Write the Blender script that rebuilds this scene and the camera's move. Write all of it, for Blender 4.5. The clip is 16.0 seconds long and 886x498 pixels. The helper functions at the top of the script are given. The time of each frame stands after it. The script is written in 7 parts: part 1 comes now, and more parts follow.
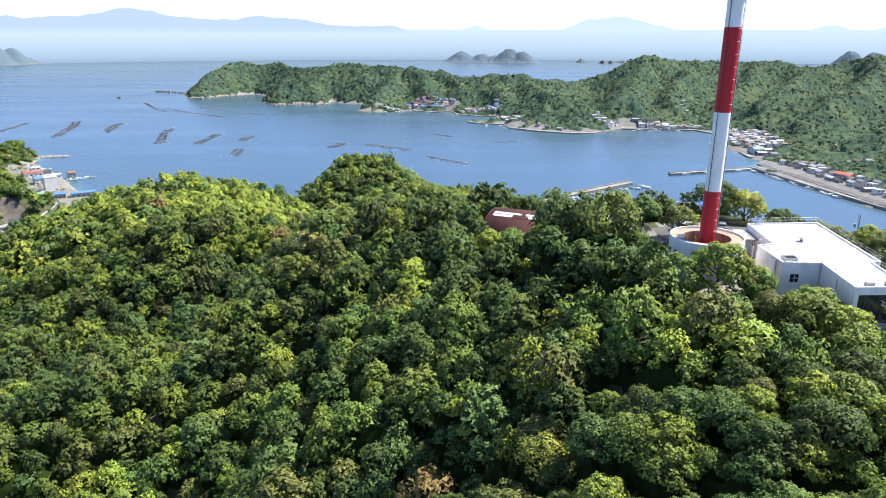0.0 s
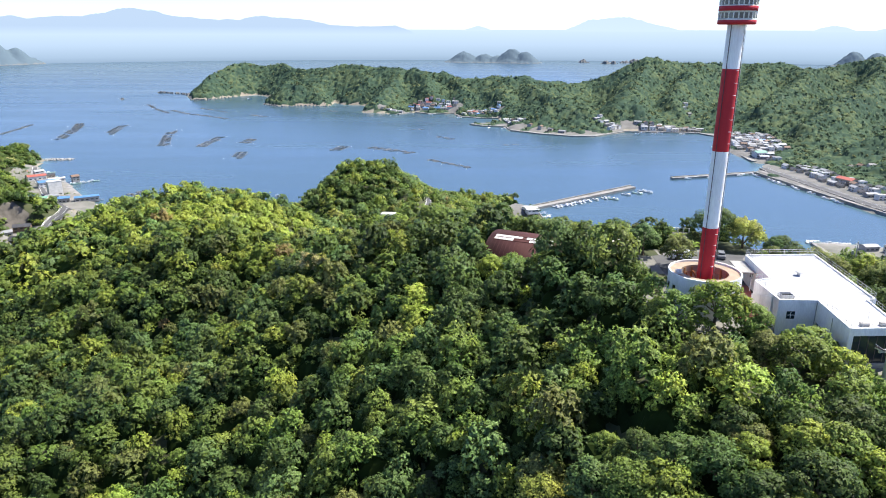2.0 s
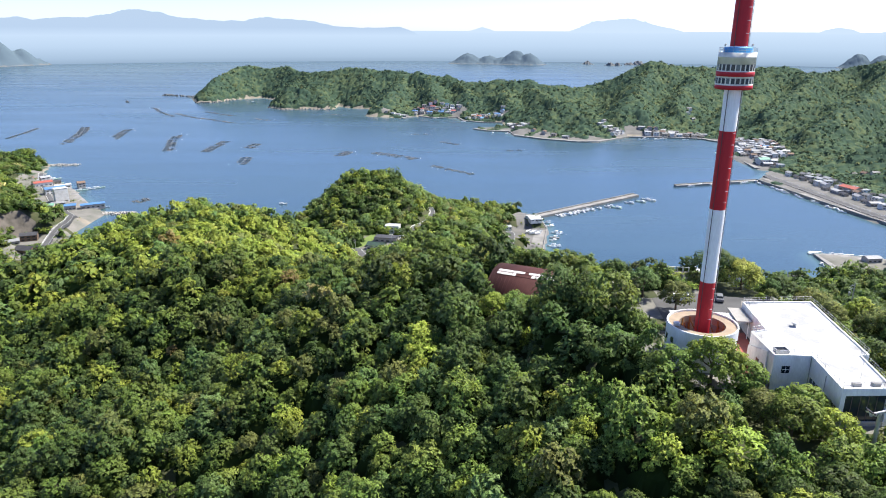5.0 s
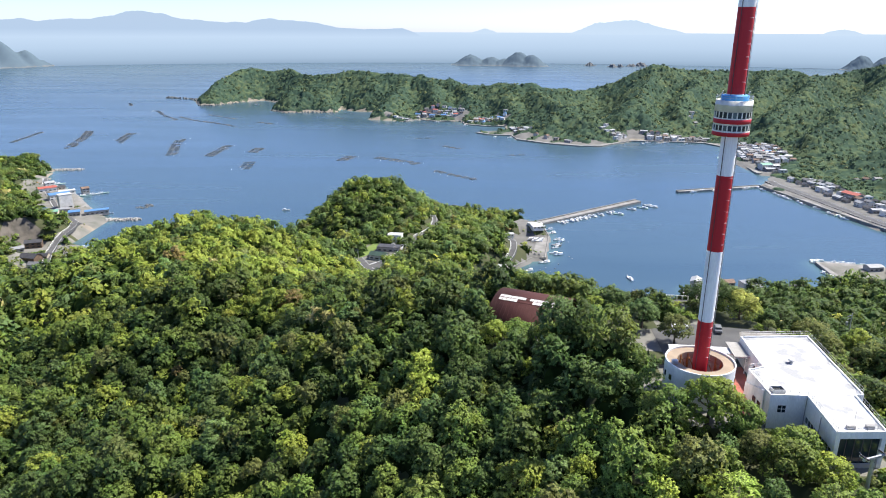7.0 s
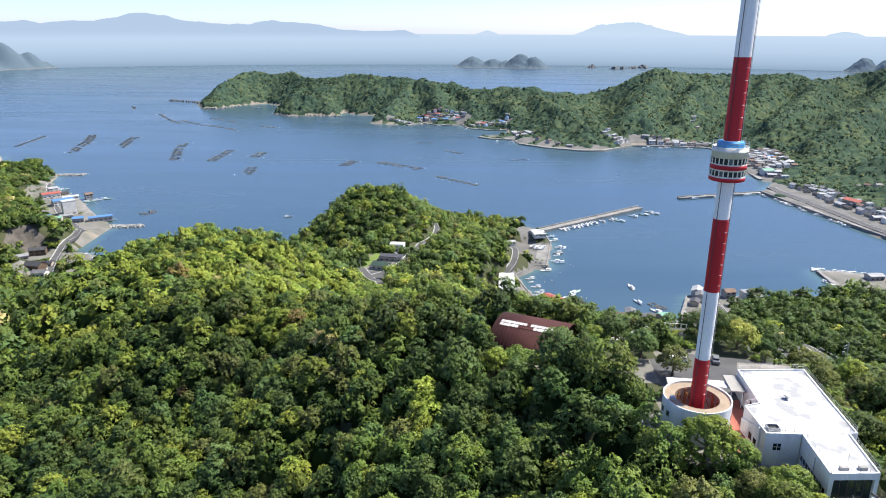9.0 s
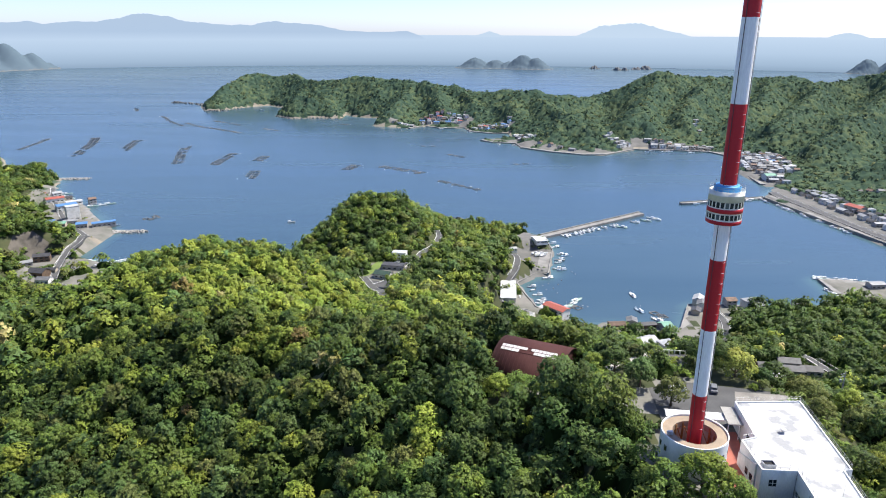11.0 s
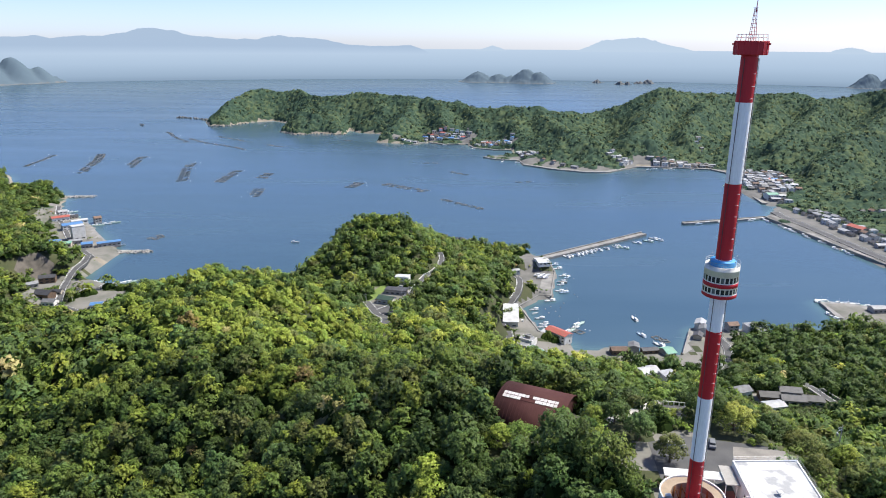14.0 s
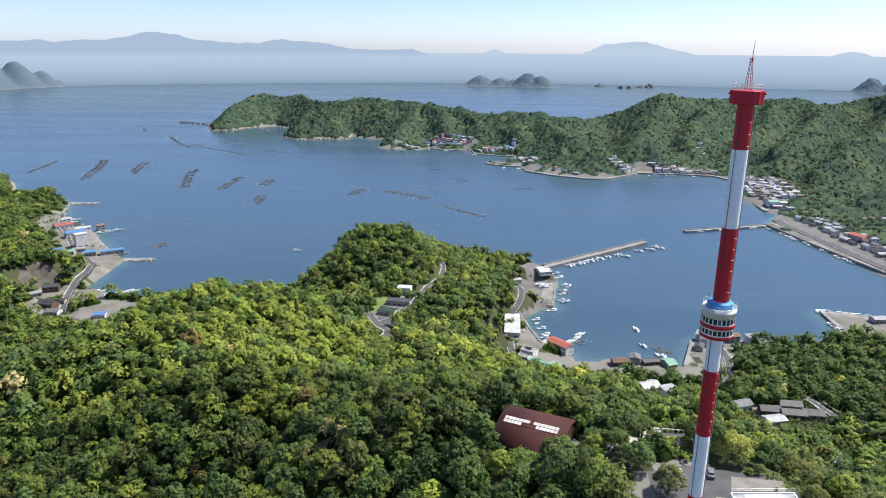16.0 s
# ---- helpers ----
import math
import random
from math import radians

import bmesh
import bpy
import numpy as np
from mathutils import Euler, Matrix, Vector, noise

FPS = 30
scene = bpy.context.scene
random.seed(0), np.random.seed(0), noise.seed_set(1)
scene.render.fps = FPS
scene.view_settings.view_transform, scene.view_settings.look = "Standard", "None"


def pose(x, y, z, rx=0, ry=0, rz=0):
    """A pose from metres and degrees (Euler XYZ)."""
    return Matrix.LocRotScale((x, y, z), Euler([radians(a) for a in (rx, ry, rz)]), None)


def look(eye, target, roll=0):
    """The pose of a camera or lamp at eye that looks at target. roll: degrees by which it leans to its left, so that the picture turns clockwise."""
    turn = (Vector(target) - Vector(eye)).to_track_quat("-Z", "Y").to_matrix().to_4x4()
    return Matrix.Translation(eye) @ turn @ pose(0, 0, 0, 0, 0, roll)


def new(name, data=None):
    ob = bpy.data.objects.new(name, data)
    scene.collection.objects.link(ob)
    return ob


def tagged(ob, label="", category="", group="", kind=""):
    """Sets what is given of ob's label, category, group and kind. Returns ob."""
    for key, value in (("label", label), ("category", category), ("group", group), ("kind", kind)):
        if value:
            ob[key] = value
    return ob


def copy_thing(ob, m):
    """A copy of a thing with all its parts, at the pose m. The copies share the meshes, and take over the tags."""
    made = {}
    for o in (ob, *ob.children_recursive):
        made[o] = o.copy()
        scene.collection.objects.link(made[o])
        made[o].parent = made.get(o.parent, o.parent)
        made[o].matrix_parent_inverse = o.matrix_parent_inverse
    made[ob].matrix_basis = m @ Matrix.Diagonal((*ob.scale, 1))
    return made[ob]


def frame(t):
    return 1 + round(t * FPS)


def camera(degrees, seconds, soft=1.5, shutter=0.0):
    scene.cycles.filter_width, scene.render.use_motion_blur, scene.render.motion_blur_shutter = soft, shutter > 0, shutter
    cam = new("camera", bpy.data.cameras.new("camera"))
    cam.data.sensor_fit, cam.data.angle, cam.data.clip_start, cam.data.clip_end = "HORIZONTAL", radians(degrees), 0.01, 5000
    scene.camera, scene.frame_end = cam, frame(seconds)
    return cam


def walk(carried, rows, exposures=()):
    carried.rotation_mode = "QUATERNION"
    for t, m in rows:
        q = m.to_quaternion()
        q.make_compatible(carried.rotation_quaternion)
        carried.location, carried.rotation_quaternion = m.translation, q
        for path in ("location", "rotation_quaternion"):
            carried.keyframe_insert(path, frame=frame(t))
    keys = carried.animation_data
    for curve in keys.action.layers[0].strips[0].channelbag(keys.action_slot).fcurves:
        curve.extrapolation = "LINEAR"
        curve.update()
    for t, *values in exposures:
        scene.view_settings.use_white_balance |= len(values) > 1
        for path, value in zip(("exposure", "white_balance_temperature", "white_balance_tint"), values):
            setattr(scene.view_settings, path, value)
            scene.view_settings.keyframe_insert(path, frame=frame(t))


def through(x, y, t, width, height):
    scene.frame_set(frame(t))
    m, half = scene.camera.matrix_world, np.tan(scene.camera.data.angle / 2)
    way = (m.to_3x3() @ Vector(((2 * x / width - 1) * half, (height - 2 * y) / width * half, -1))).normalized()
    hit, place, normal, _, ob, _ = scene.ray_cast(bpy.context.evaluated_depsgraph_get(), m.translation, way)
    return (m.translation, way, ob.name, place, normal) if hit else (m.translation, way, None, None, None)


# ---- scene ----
cam = camera(66.05, 16.0, soft=1.0)
PATH = [
    (0.0, 0.122, 0.253, 189.955, 72.2378, -0.0859, -0.0026),
    (0.5, 0.144, 0.236, 191.278, 72.2151, -0.1106, 0.0548),
    (1.0, 0.152, 0.300, 193.282, 72.1987, -0.1408, 0.1167),
    (1.5, 0.170, 0.328, 195.117, 72.1735, -0.1185, 0.1633),
    (2.0, 0.212, 0.396, 196.775, 72.1671, -0.1283, 0.2118),
    (2.5, 0.246, 0.389, 198.489, 72.1564, -0.1455, 0.2647),
    (3.0, 0.277, 0.343, 200.162, 72.1464, -0.1520, 0.3357),
    (3.5, 0.227, 0.332, 201.856, 72.1471, -0.1555, 0.3991),
    (4.0, 0.136, 0.235, 203.560, 72.1510, -0.1735, 0.4495),
    (6.5, 0.112, 0.397, 213.001, 72.1392, -0.2067, 0.6868),
    (7.0, 0.097, 0.285, 214.964, 72.1640, -0.2062, 0.7462),
    (7.5, 0.042, 0.189, 216.909, 72.1674, -0.2104, 0.7944),
    (8.0, 0.049, 0.134, 218.842, 72.1810, -0.2217, 0.8430),
    (8.5, 0.097, 0.097, 220.816, 72.2042, -0.2373, 0.8784),
    (9.0, 0.085, 0.124, 222.762, 72.2158, -0.2211, 0.9220),
    (11.5, 0.166, 0.194, 232.467, 72.1770, -0.2682, 1.1604),
    (12.0, 0.142, 0.149, 234.476, 72.1604, -0.2741, 1.1963),
    (12.5, 0.101, 0.144, 236.430, 72.1620, -0.2815, 1.2460),
    (13.0, 0.106, 0.134, 238.327, 72.1491, -0.2763, 1.2919),
    (13.5, 0.117, 0.177, 240.261, 72.6924, -0.2992, 1.3419),
    (14.0, 0.060, 0.143, 242.222, 73.1421, -0.3038, 1.3866),
    (14.5, 0.081, 0.127, 244.172, 73.2417, -0.3135, 1.4370),
    (15.0, 0.107, 0.164, 246.103, 73.3461, -0.2971, 1.4725),
    (15.5, 0.063, 0.183, 247.961, 73.3474, -0.3236, 1.5195),
    (16.0, 0.066, 0.156, 249.786, 73.3553, -0.3108, 1.5477),
]
walk(cam, [(t, pose(x, y, z, rx, ry, rz)) for t, x, y, z, rx, ry, rz in PATH], exposures=[(0.0, 1.06), (4.0, 0.92), (8.0, 0.77), (12.0, 0.66), (16.0, 0.52)])

# ---- light ----
SUN_AZ, SUN_EL = 68.0, 57.0          # degrees to the right of straight ahead, and up
world = bpy.data.worlds.new("sky")
scene.world = world
world.use_nodes = True
wn, wl = world.node_tree.nodes, world.node_tree.links
sky = wn.new("ShaderNodeTexSky")
sky.sky_type, sky.sun_disc = "NISHITA", False
sky.sun_elevation, sky.sun_rotation = radians(SUN_EL), radians(SUN_AZ)
sky.altitude, sky.air_density, sky.dust_density, sky.ozone_density = 200, 0.68, 0.5, 3.0
tint = wn.new("ShaderNodeMix")
tint.data_type, tint.blend_type = "RGBA", "MULTIPLY"
tint.inputs["Factor"].default_value, tint.inputs["B"].default_value = 1.0, (1.0, 0.98, 1.15, 1)
wl.new(sky.outputs[0], tint.inputs["A"])
wl.new(tint.outputs["Result"], wn["Background"].inputs[0])
wn["Background"].inputs[1].default_value = 0.118
sun = new("sun", bpy.data.lights.new("sun", "SUN"))
sun.data.energy, sun.data.angle, sun.data.color = 5.0, radians(0.6), (1.0, 0.95, 0.86)
to_sun = Vector((math.sin(radians(SUN_AZ)) * math.cos(radians(SUN_EL)), math.cos(radians(SUN_AZ)) * math.cos(radians(SUN_EL)), math.sin(radians(SUN_EL))))
sun.matrix_world = look(to_sun * 900, (0, 0, 0))


# ---- materials ----
def material(name, colour, rough=0.8, metal=0.0, spec=0.5):
    m = bpy.data.materials.new(name)
    m.use_nodes = True
    b = m.node_tree.nodes["Principled BSDF"]
    b.inputs["Base Color"].default_value = (*colour, 1)
    b.inputs["Roughness"].default_value, b.inputs["Metallic"].default_value = rough, metal
    b.inputs["Specular IOR Level"].default_value = spec
    return m


def worn(name, colour, dark, rough=0.8, scale=0.5, fine=8.0, low=0.4, high=0.72, bump=0.15, per_object=0.0, spec=0.4, stretch=(1, 1, 1), metal=0.0):
    """A surface with stains at one scale and grain at another."""
    m = material(name, colour, rough, metal, spec)
    n, l = m.node_tree.nodes, m.node_tree.links
    b = n["Principled BSDF"]
    geo = n.new("ShaderNodeNewGeometry")
    mp = n.new("ShaderNodeMapping")
    mp.inputs["Scale"].default_value = stretch
    l.new(geo.outputs["Position"], mp.inputs[0])
    big, small = n.new("ShaderNodeTexNoise"), n.new("ShaderNodeTexNoise")
    big.inputs["Scale"].default_value, big.inputs["Detail"].default_value = scale, 6
    small.inputs["Scale"].default_value, small.inputs["Detail"].default_value = fine, 3
    l.new(mp.outputs[0], big.inputs["Vector"])
    l.new(mp.outputs[0], small.inputs["Vector"])
    ramp = n.new("ShaderNodeMapRange")
    ramp.inputs[1].default_value, ramp.inputs[2].default_value = low, high
    l.new(big.outputs[0], ramp.inputs[0])
    mix = n.new("ShaderNodeMix")
    mix.data_type = "RGBA"
    mix.inputs["A"].default_value, mix.inputs["B"].default_value = (*colour, 1), (*dark, 1)
    l.new(ramp.outputs[0], mix.inputs["Factor"])
    hsv = n.new("ShaderNodeHueSaturation")
    l.new(mix.outputs["Result"], hsv.inputs["Color"])
    v = n.new("ShaderNodeMapRange")
    v.inputs[3].default_value, v.inputs[4].default_value = 0.82, 1.18
    l.new(small.outputs[0], v.inputs[0])
    last = v.outputs[0]
    if per_object:
        info, r, mul = n.new("ShaderNodeObjectInfo"), n.new("ShaderNodeMapRange"), n.new("ShaderNodeMath")
        r.inputs[3].default_value, r.inputs[4].default_value = 1 - per_object, 1 + per_object
        mul.operation = "MULTIPLY"
        l.new(info.outputs["Random"], r.inputs[0])
        l.new(r.outputs[0], mul.inputs[0])
        l.new(last, mul.inputs[1])
        last = mul.outputs[0]
    l.new(last, hsv.inputs["Value"])
    l.new(hsv.outputs[0], b.inputs["Base Color"])
    if bump:
        bp = n.new("ShaderNodeBump")
        bp.inputs["Strength"].default_value, bp.inputs["Distance"].default_value = bump, 0.05
        l.new(small.outputs[0], bp.inputs["Height"])
        l.new(bp.outputs[0], b.inputs["Normal"])
    return m


def foliage(name, colour, hue=0.02, bright=0.14, through=0.12, rough=0.55, grain=3.4, gloss=0.18):
    """Leaves: lit by the round of their bough, broken up by tufts and single sprays; colour differs from crown to crown."""
    m = bpy.data.materials.new(name)
    m.use_nodes = True
    n, l = m.node_tree.nodes, m.node_tree.links
    b, out = n["Principled BSDF"], n["Material Output"]
    b.inputs["Roughness"].default_value, b.inputs["Specular IOR Level"].default_value = rough, gloss

    def ranged(source, a0, a1, b0, b1):
        r = n.new("ShaderNodeMapRange")
        for k, v in zip((1, 2, 3, 4), (a0, a1, b0, b1)):
            r.inputs[k].default_value = v
        l.new(source, r.inputs[0])
        return r.outputs[0]

    def times(a0, b0):
        r = n.new("ShaderNodeMath")
        r.operation = "MULTIPLY"
        l.new(a0, r.inputs[0])
        l.new(b0, r.inputs[1])
        return r.outputs[0]

    def speckle(scale, detail):
        r = n.new("ShaderNodeTexNoise")
        r.inputs["Scale"].default_value, r.inputs["Detail"].default_value = scale, detail
        l.new(geo.outputs["Position"], r.inputs["Vector"])
        return r.outputs[0]

    geo, info, hsv, tone = n.new("ShaderNodeNewGeometry"), n.new("ShaderNodeObjectInfo"), n.new("ShaderNodeHueSaturation"), n.new("ShaderNodeAttribute")
    tone.attribute_name = "tone"
    hsv.inputs["Color"].default_value = (*colour, 1)
    l.new(ranged(speckle(0.1, 2), 0.3, 0.7, 0.5 - hue, 0.5 + hue), hsv.inputs["Hue"])
    value = times(ranged(geo.outputs["Random Per Island"], 0, 1, 1 - bright, 1 + bright), ranged(info.outputs["Random"], 0, 1, 0.8, 1.2))
    value = times(value, ranged(tone.outputs["Fac"], -1, 1, 0.62, 1.38))
    # This noise puts shaded gaps between sprays into the colour, and drives the bump.
    sprays = speckle(grain, 3)
    value = times(value, ranged(sprays, 0.36, 0.64, 0.35, 1.5))
    l.new(value, hsv.inputs["Value"])
    l.new(hsv.outputs[0], b.inputs["Base Color"])
    outward, turn, bp = n.new("ShaderNodeAttribute"), n.new("ShaderNodeVectorTransform"), n.new("ShaderNodeBump")
    outward.attribute_name = "outward"
    turn.vector_type, turn.convert_from, turn.convert_to = "NORMAL", "OBJECT", "WORLD"
    l.new(outward.outputs["Vector"], turn.inputs[0])
    bp.inputs["Strength"].default_value, bp.inputs["Distance"].default_value = 0.5, 0.35
    l.new(sprays, bp.inputs["Height"])
    l.new(turn.outputs[0], bp.inputs["Normal"])
    l.new(bp.outputs[0], b.inputs["Normal"])
    tr, mix = n.new("ShaderNodeBsdfTranslucent"), n.new("ShaderNodeMixShader")
    l.new(hsv.outputs[0], tr.inputs[0])
    mix.inputs[0].default_value = through
    l.new(b.outputs[0], mix.inputs[1])
    l.new(tr.outputs[0], mix.inputs[2])
    l.new(mix.outputs[0], out.inputs[0])
    return m


def glow(name, colour, strength=1.0):
    m = bpy.data.materials.new(name)
    m.use_nodes = True
    n, l = m.node_tree.nodes, m.node_tree.links
    n.remove(n["Principled BSDF"])
    e = n.new("ShaderNodeEmission")
    e.inputs[0].default_value, e.inputs[1].default_value = (*colour, 1), strength
    l.new(e.outputs[0], n["Material Output"].inputs[0])
    return m


def water(name):
    m = material(name, (0.012, 0.05, 0.085), 0.16, 0, 0.5)
    n, l = m.node_tree.nodes, m.node_tree.links
    b = n["Principled BSDF"]
    b.inputs["IOR"].default_value = 1.42
    geo = n.new("ShaderNodeNewGeometry")
    waves, slick = n.new("ShaderNodeTexNoise"), n.new("ShaderNodeTexNoise")
    waves.inputs["Scale"].default_value, waves.inputs["Detail"].default_value = 0.35, 5
    mp = n.new("ShaderNodeMapping")
    mp.inputs["Scale"].default_value = (0.0016, 0.0075, 1)
    mp.inputs["Rotation"].default_value = (0, 0, 0.25)
    l.new(geo.outputs["Position"], waves.inputs["Vector"])
    l.new(geo.outputs["Position"], mp.inputs[0])
    l.new(mp.outputs[0], slick.inputs["Vector"])
    slick.inputs["Scale"].default_value, slick.inputs["Detail"].default_value = 1.0, 4
    bp = n.new("ShaderNodeBump")
    bp.inputs["Strength"].default_value, bp.inputs["Distance"].default_value = 0.2, 0.5
    l.new(waves.outputs[0], bp.inputs["Height"])
    l.new(bp.outputs[0], b.inputs["Normal"])
    r = n.new("ShaderNodeMapRange")
    r.inputs[1].default_value, r.inputs[2].default_value, r.inputs[3].default_value, r.inputs[4].default_value = 0.35, 0.65, 0.2, 0.29
    l.new(slick.outputs[0], r.inputs[0])
    l.new(r.outputs[0], b.inputs["Roughness"])
    mix = n.new("ShaderNodeMix")
    mix.data_type = "RGBA"
    mix.inputs["A"].default_value, mix.inputs["B"].default_value = (0.03, 0.067, 0.1, 1), (0.062, 0.11, 0.15, 1)
    l.new(slick.outputs[0], mix.inputs["Factor"])
    depth = n.new("ShaderNodeAttribute")
    depth.attribute_name = "shoal"
    sh = n.new("ShaderNodeMix")
    sh.data_type = "RGBA"
    sh.inputs["B"].default_value = (0.11, 0.2, 0.19, 1)
    l.new(depth.outputs["Fac"], sh.inputs["Factor"])
    l.new(mix.outputs["Result"], sh.inputs["A"])
    l.new(sh.outputs["Result"], b.inputs["Base Color"])
    return m


SEA = water("sea_water")
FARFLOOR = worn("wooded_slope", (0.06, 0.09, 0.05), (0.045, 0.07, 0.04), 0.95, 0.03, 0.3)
SOIL = worn("forest_floor", (0.065, 0.07, 0.03), (0.035, 0.05, 0.018), 0.95, 0.08, 1.5, bump=0.3)
LEAF = [foliage("leaf_green", (0.126, 0.182, 0.035)), foliage("leaf_dark", (0.07, 0.112, 0.027)), foliage("leaf_fresh", (0.205, 0.258, 0.04)),
        foliage("leaf_olive", (0.135, 0.155, 0.042)), foliage("leaf_blue_green", (0.1, 0.16, 0.046)), foliage("leaf_yellow", (0.29, 0.32, 0.06), bright=0.25),
        foliage("leaf_rust", (0.21, 0.155, 0.055)), foliage("leaf_cream", (0.42, 0.37, 0.15))]
def canopy_leaf(name, dark, green, light, rough=0.85):
    """Closed leaf canopy: each crown has its own tone, broken up by sprays of leaves."""
    m = material(name, green, rough, 0, 0.04)
    n, l = m.node_tree.nodes, m.node_tree.links
    b = n["Principled BSDF"]
    tone, geo = n.new("ShaderNodeAttribute"), n.new("ShaderNodeNewGeometry")
    tone.attribute_name = "tone"
    fine, ramp, mad = n.new("ShaderNodeTexNoise"), n.new("ShaderNodeValToRGB"), n.new("ShaderNodeMath")
    fine.inputs["Scale"].default_value, fine.inputs["Detail"].default_value = 0.5, 4
    l.new(geo.outputs["Position"], fine.inputs["Vector"])
    mad.operation = "MULTIPLY_ADD"
    mad.inputs[1].default_value = 0.7
    l.new(fine.outputs[0], mad.inputs[0])
    off = n.new("ShaderNodeMath")
    off.operation = "SUBTRACT"
    off.inputs[1].default_value = 0.35
    l.new(tone.outputs["Fac"], off.inputs[0])
    l.new(off.outputs[0], mad.inputs[2])
    e = ramp.color_ramp.elements
    e[0].position, e[0].color, e[1].position, e[1].color = 0.05, (*dark, 1), 0.95, (*light, 1)
    mid = ramp.color_ramp.elements.new(0.5)
    mid.color = (*green, 1)
    l.new(mad.outputs[0], ramp.inputs[0])
    l.new(ramp.outputs[0], b.inputs["Base Color"])
    return m


# Under-sheets of the woods: shade between crowns is put into these dark colours.
SHADED_CANOPY = canopy_leaf("shaded_leaf_canopy", (0.012, 0.022, 0.006), (0.018, 0.032, 0.007), (0.028, 0.042, 0.009))
SHADED_SLOPECANOPY = canopy_leaf("shaded_slope_leaf_canopy", (0.018, 0.034, 0.008), (0.03, 0.052, 0.011), (0.055, 0.078, 0.015))
# Far canopy: the haze of distance is put into the colour as blue.
HAZED_CANOPY = canopy_leaf("hazed_leaf_canopy", (0.04, 0.07, 0.049), (0.056, 0.091, 0.056), (0.088, 0.117, 0.06))
# Island woods: blue-grey because sea haze is put into the leaf colour.
HAZED_ISLECANOPY = canopy_leaf("hazed_island_canopy", (0.1, 0.14, 0.17), (0.115, 0.155, 0.18), (0.135, 0.175, 0.19))
CLIFF = worn("cliff_rock", (0.13, 0.115, 0.098), (0.06, 0.056, 0.045), 0.95, 0.15, 1.5, bump=0.3)
TOWN = worn("town_ground", (0.17, 0.165, 0.155), (0.11, 0.11, 0.1), 0.95, 0.06, 1.0)
# Leaf colours across the bay, with the same haze mixed in.
HAZED_LEAF = [foliage("hazed_leaf_green", (0.068, 0.104, 0.06), grain=2.2, gloss=0.04), foliage("hazed_leaf_dark", (0.055, 0.09, 0.057), grain=2.2, gloss=0.04), foliage("hazed_leaf_olive", (0.122, 0.142, 0.066), grain=2.2, gloss=0.04), foliage("hazed_leaf_fresh", (0.09, 0.124, 0.062), grain=2.2, gloss=0.04)]
BEACH = worn("beach_shingle", (0.27, 0.24, 0.19), (0.17, 0.15, 0.12), 0.95, 0.08, 1.2)
YARD = worn("gravel_yard", (0.2, 0.19, 0.17), (0.12, 0.125, 0.1), 0.95, 0.06, 1.0)
BARK = worn("bark", (0.13, 0.1, 0.07), (0.06, 0.045, 0.03), 0.95, 1.5, 14)
RED = worn("red_paint", (0.5, 0.012, 0.022), (0.43, 0.014, 0.025), 0.55, 0.3, 5, bump=0.0, stretch=(1, 1, 0.15))
WHITE = worn("white_paint", (0.9, 0.9, 0.9), (0.84, 0.845, 0.845), 0.7, 0.35, 6, bump=0.0, stretch=(1, 1, 0.12))
CREAM = worn("cream_paint", (0.76, 0.74, 0.66), (0.6, 0.58, 0.5), 0.5, 0.6, 6, bump=0.03)
BLUE = worn("blue_paint", (0.05, 0.3, 0.62), (0.1, 0.36, 0.62), 0.5, 0.8, 6, bump=0.03)
WALL = worn("white_render", (0.78, 0.78, 0.76), (0.52, 0.52, 0.5), 0.85, 0.35, 5, 0.45, 0.8, bump=0.08, stretch=(1, 1, 0.3))
ROOFING = worn("white_roof_coating", (0.58, 0.58, 0.57), (0.33, 0.335, 0.335), 0.88, 0.28, 3, 0.5, 0.62, bump=0.08)
DECK = worn("tan_roofing", (0.36, 0.28, 0.2), (0.27, 0.21, 0.15), 0.9, 0.5, 6)
QUAYSIDE = worn("stained_quay_concrete", (0.27, 0.262, 0.245), (0.17, 0.165, 0.155), 0.92, 0.12, 2.5)
CONCRETE = worn("concrete", (0.42, 0.4, 0.37), (0.28, 0.27, 0.25), 0.9, 0.15, 3)
ASPHALT = worn("asphalt", (0.1, 0.1, 0.1), (0.07, 0.07, 0.072), 0.92, 0.2, 6)
STEEL = worn("galvanised_steel", (0.45, 0.46, 0.47), (0.35, 0.35, 0.35), 0.45, 1, 9, metal=0.6)
DARKSTEEL = worn("dark_rail_steel", (0.1, 0.07, 0.07), (0.06, 0.05, 0.05), 0.6, 1, 9)
TERRACOTTA = worn("red_paving", (0.42, 0.13, 0.09), (0.34, 0.12, 0.09), 0.85, 0.5, 5)
TIMBER = worn("orange_timber", (0.4, 0.19, 0.06), (0.28, 0.13, 0.05), 0.8, 1, 10)
RUST = worn("rusty_roof_sheet", (0.055, 0.014, 0.012), (0.075, 0.024, 0.02), 0.85, 0.25, 4, stretch=(1, 1, 1))
TIMBERGREY = worn("grey_timber", (0.3, 0.25, 0.2), (0.2, 0.165, 0.13), 0.9, 0.8, 6)
DARK = worn("dark_interior", (0.035, 0.035, 0.036), (0.02, 0.02, 0.02), 0.9, 0.5, 4)
GLASS = material("window_glass", (0.02, 0.03, 0.035), 0.06, 0, 0.6)
PALEGLASS = material("tinted_glass", (0.1, 0.13, 0.13), 0.08, 0, 0.6)


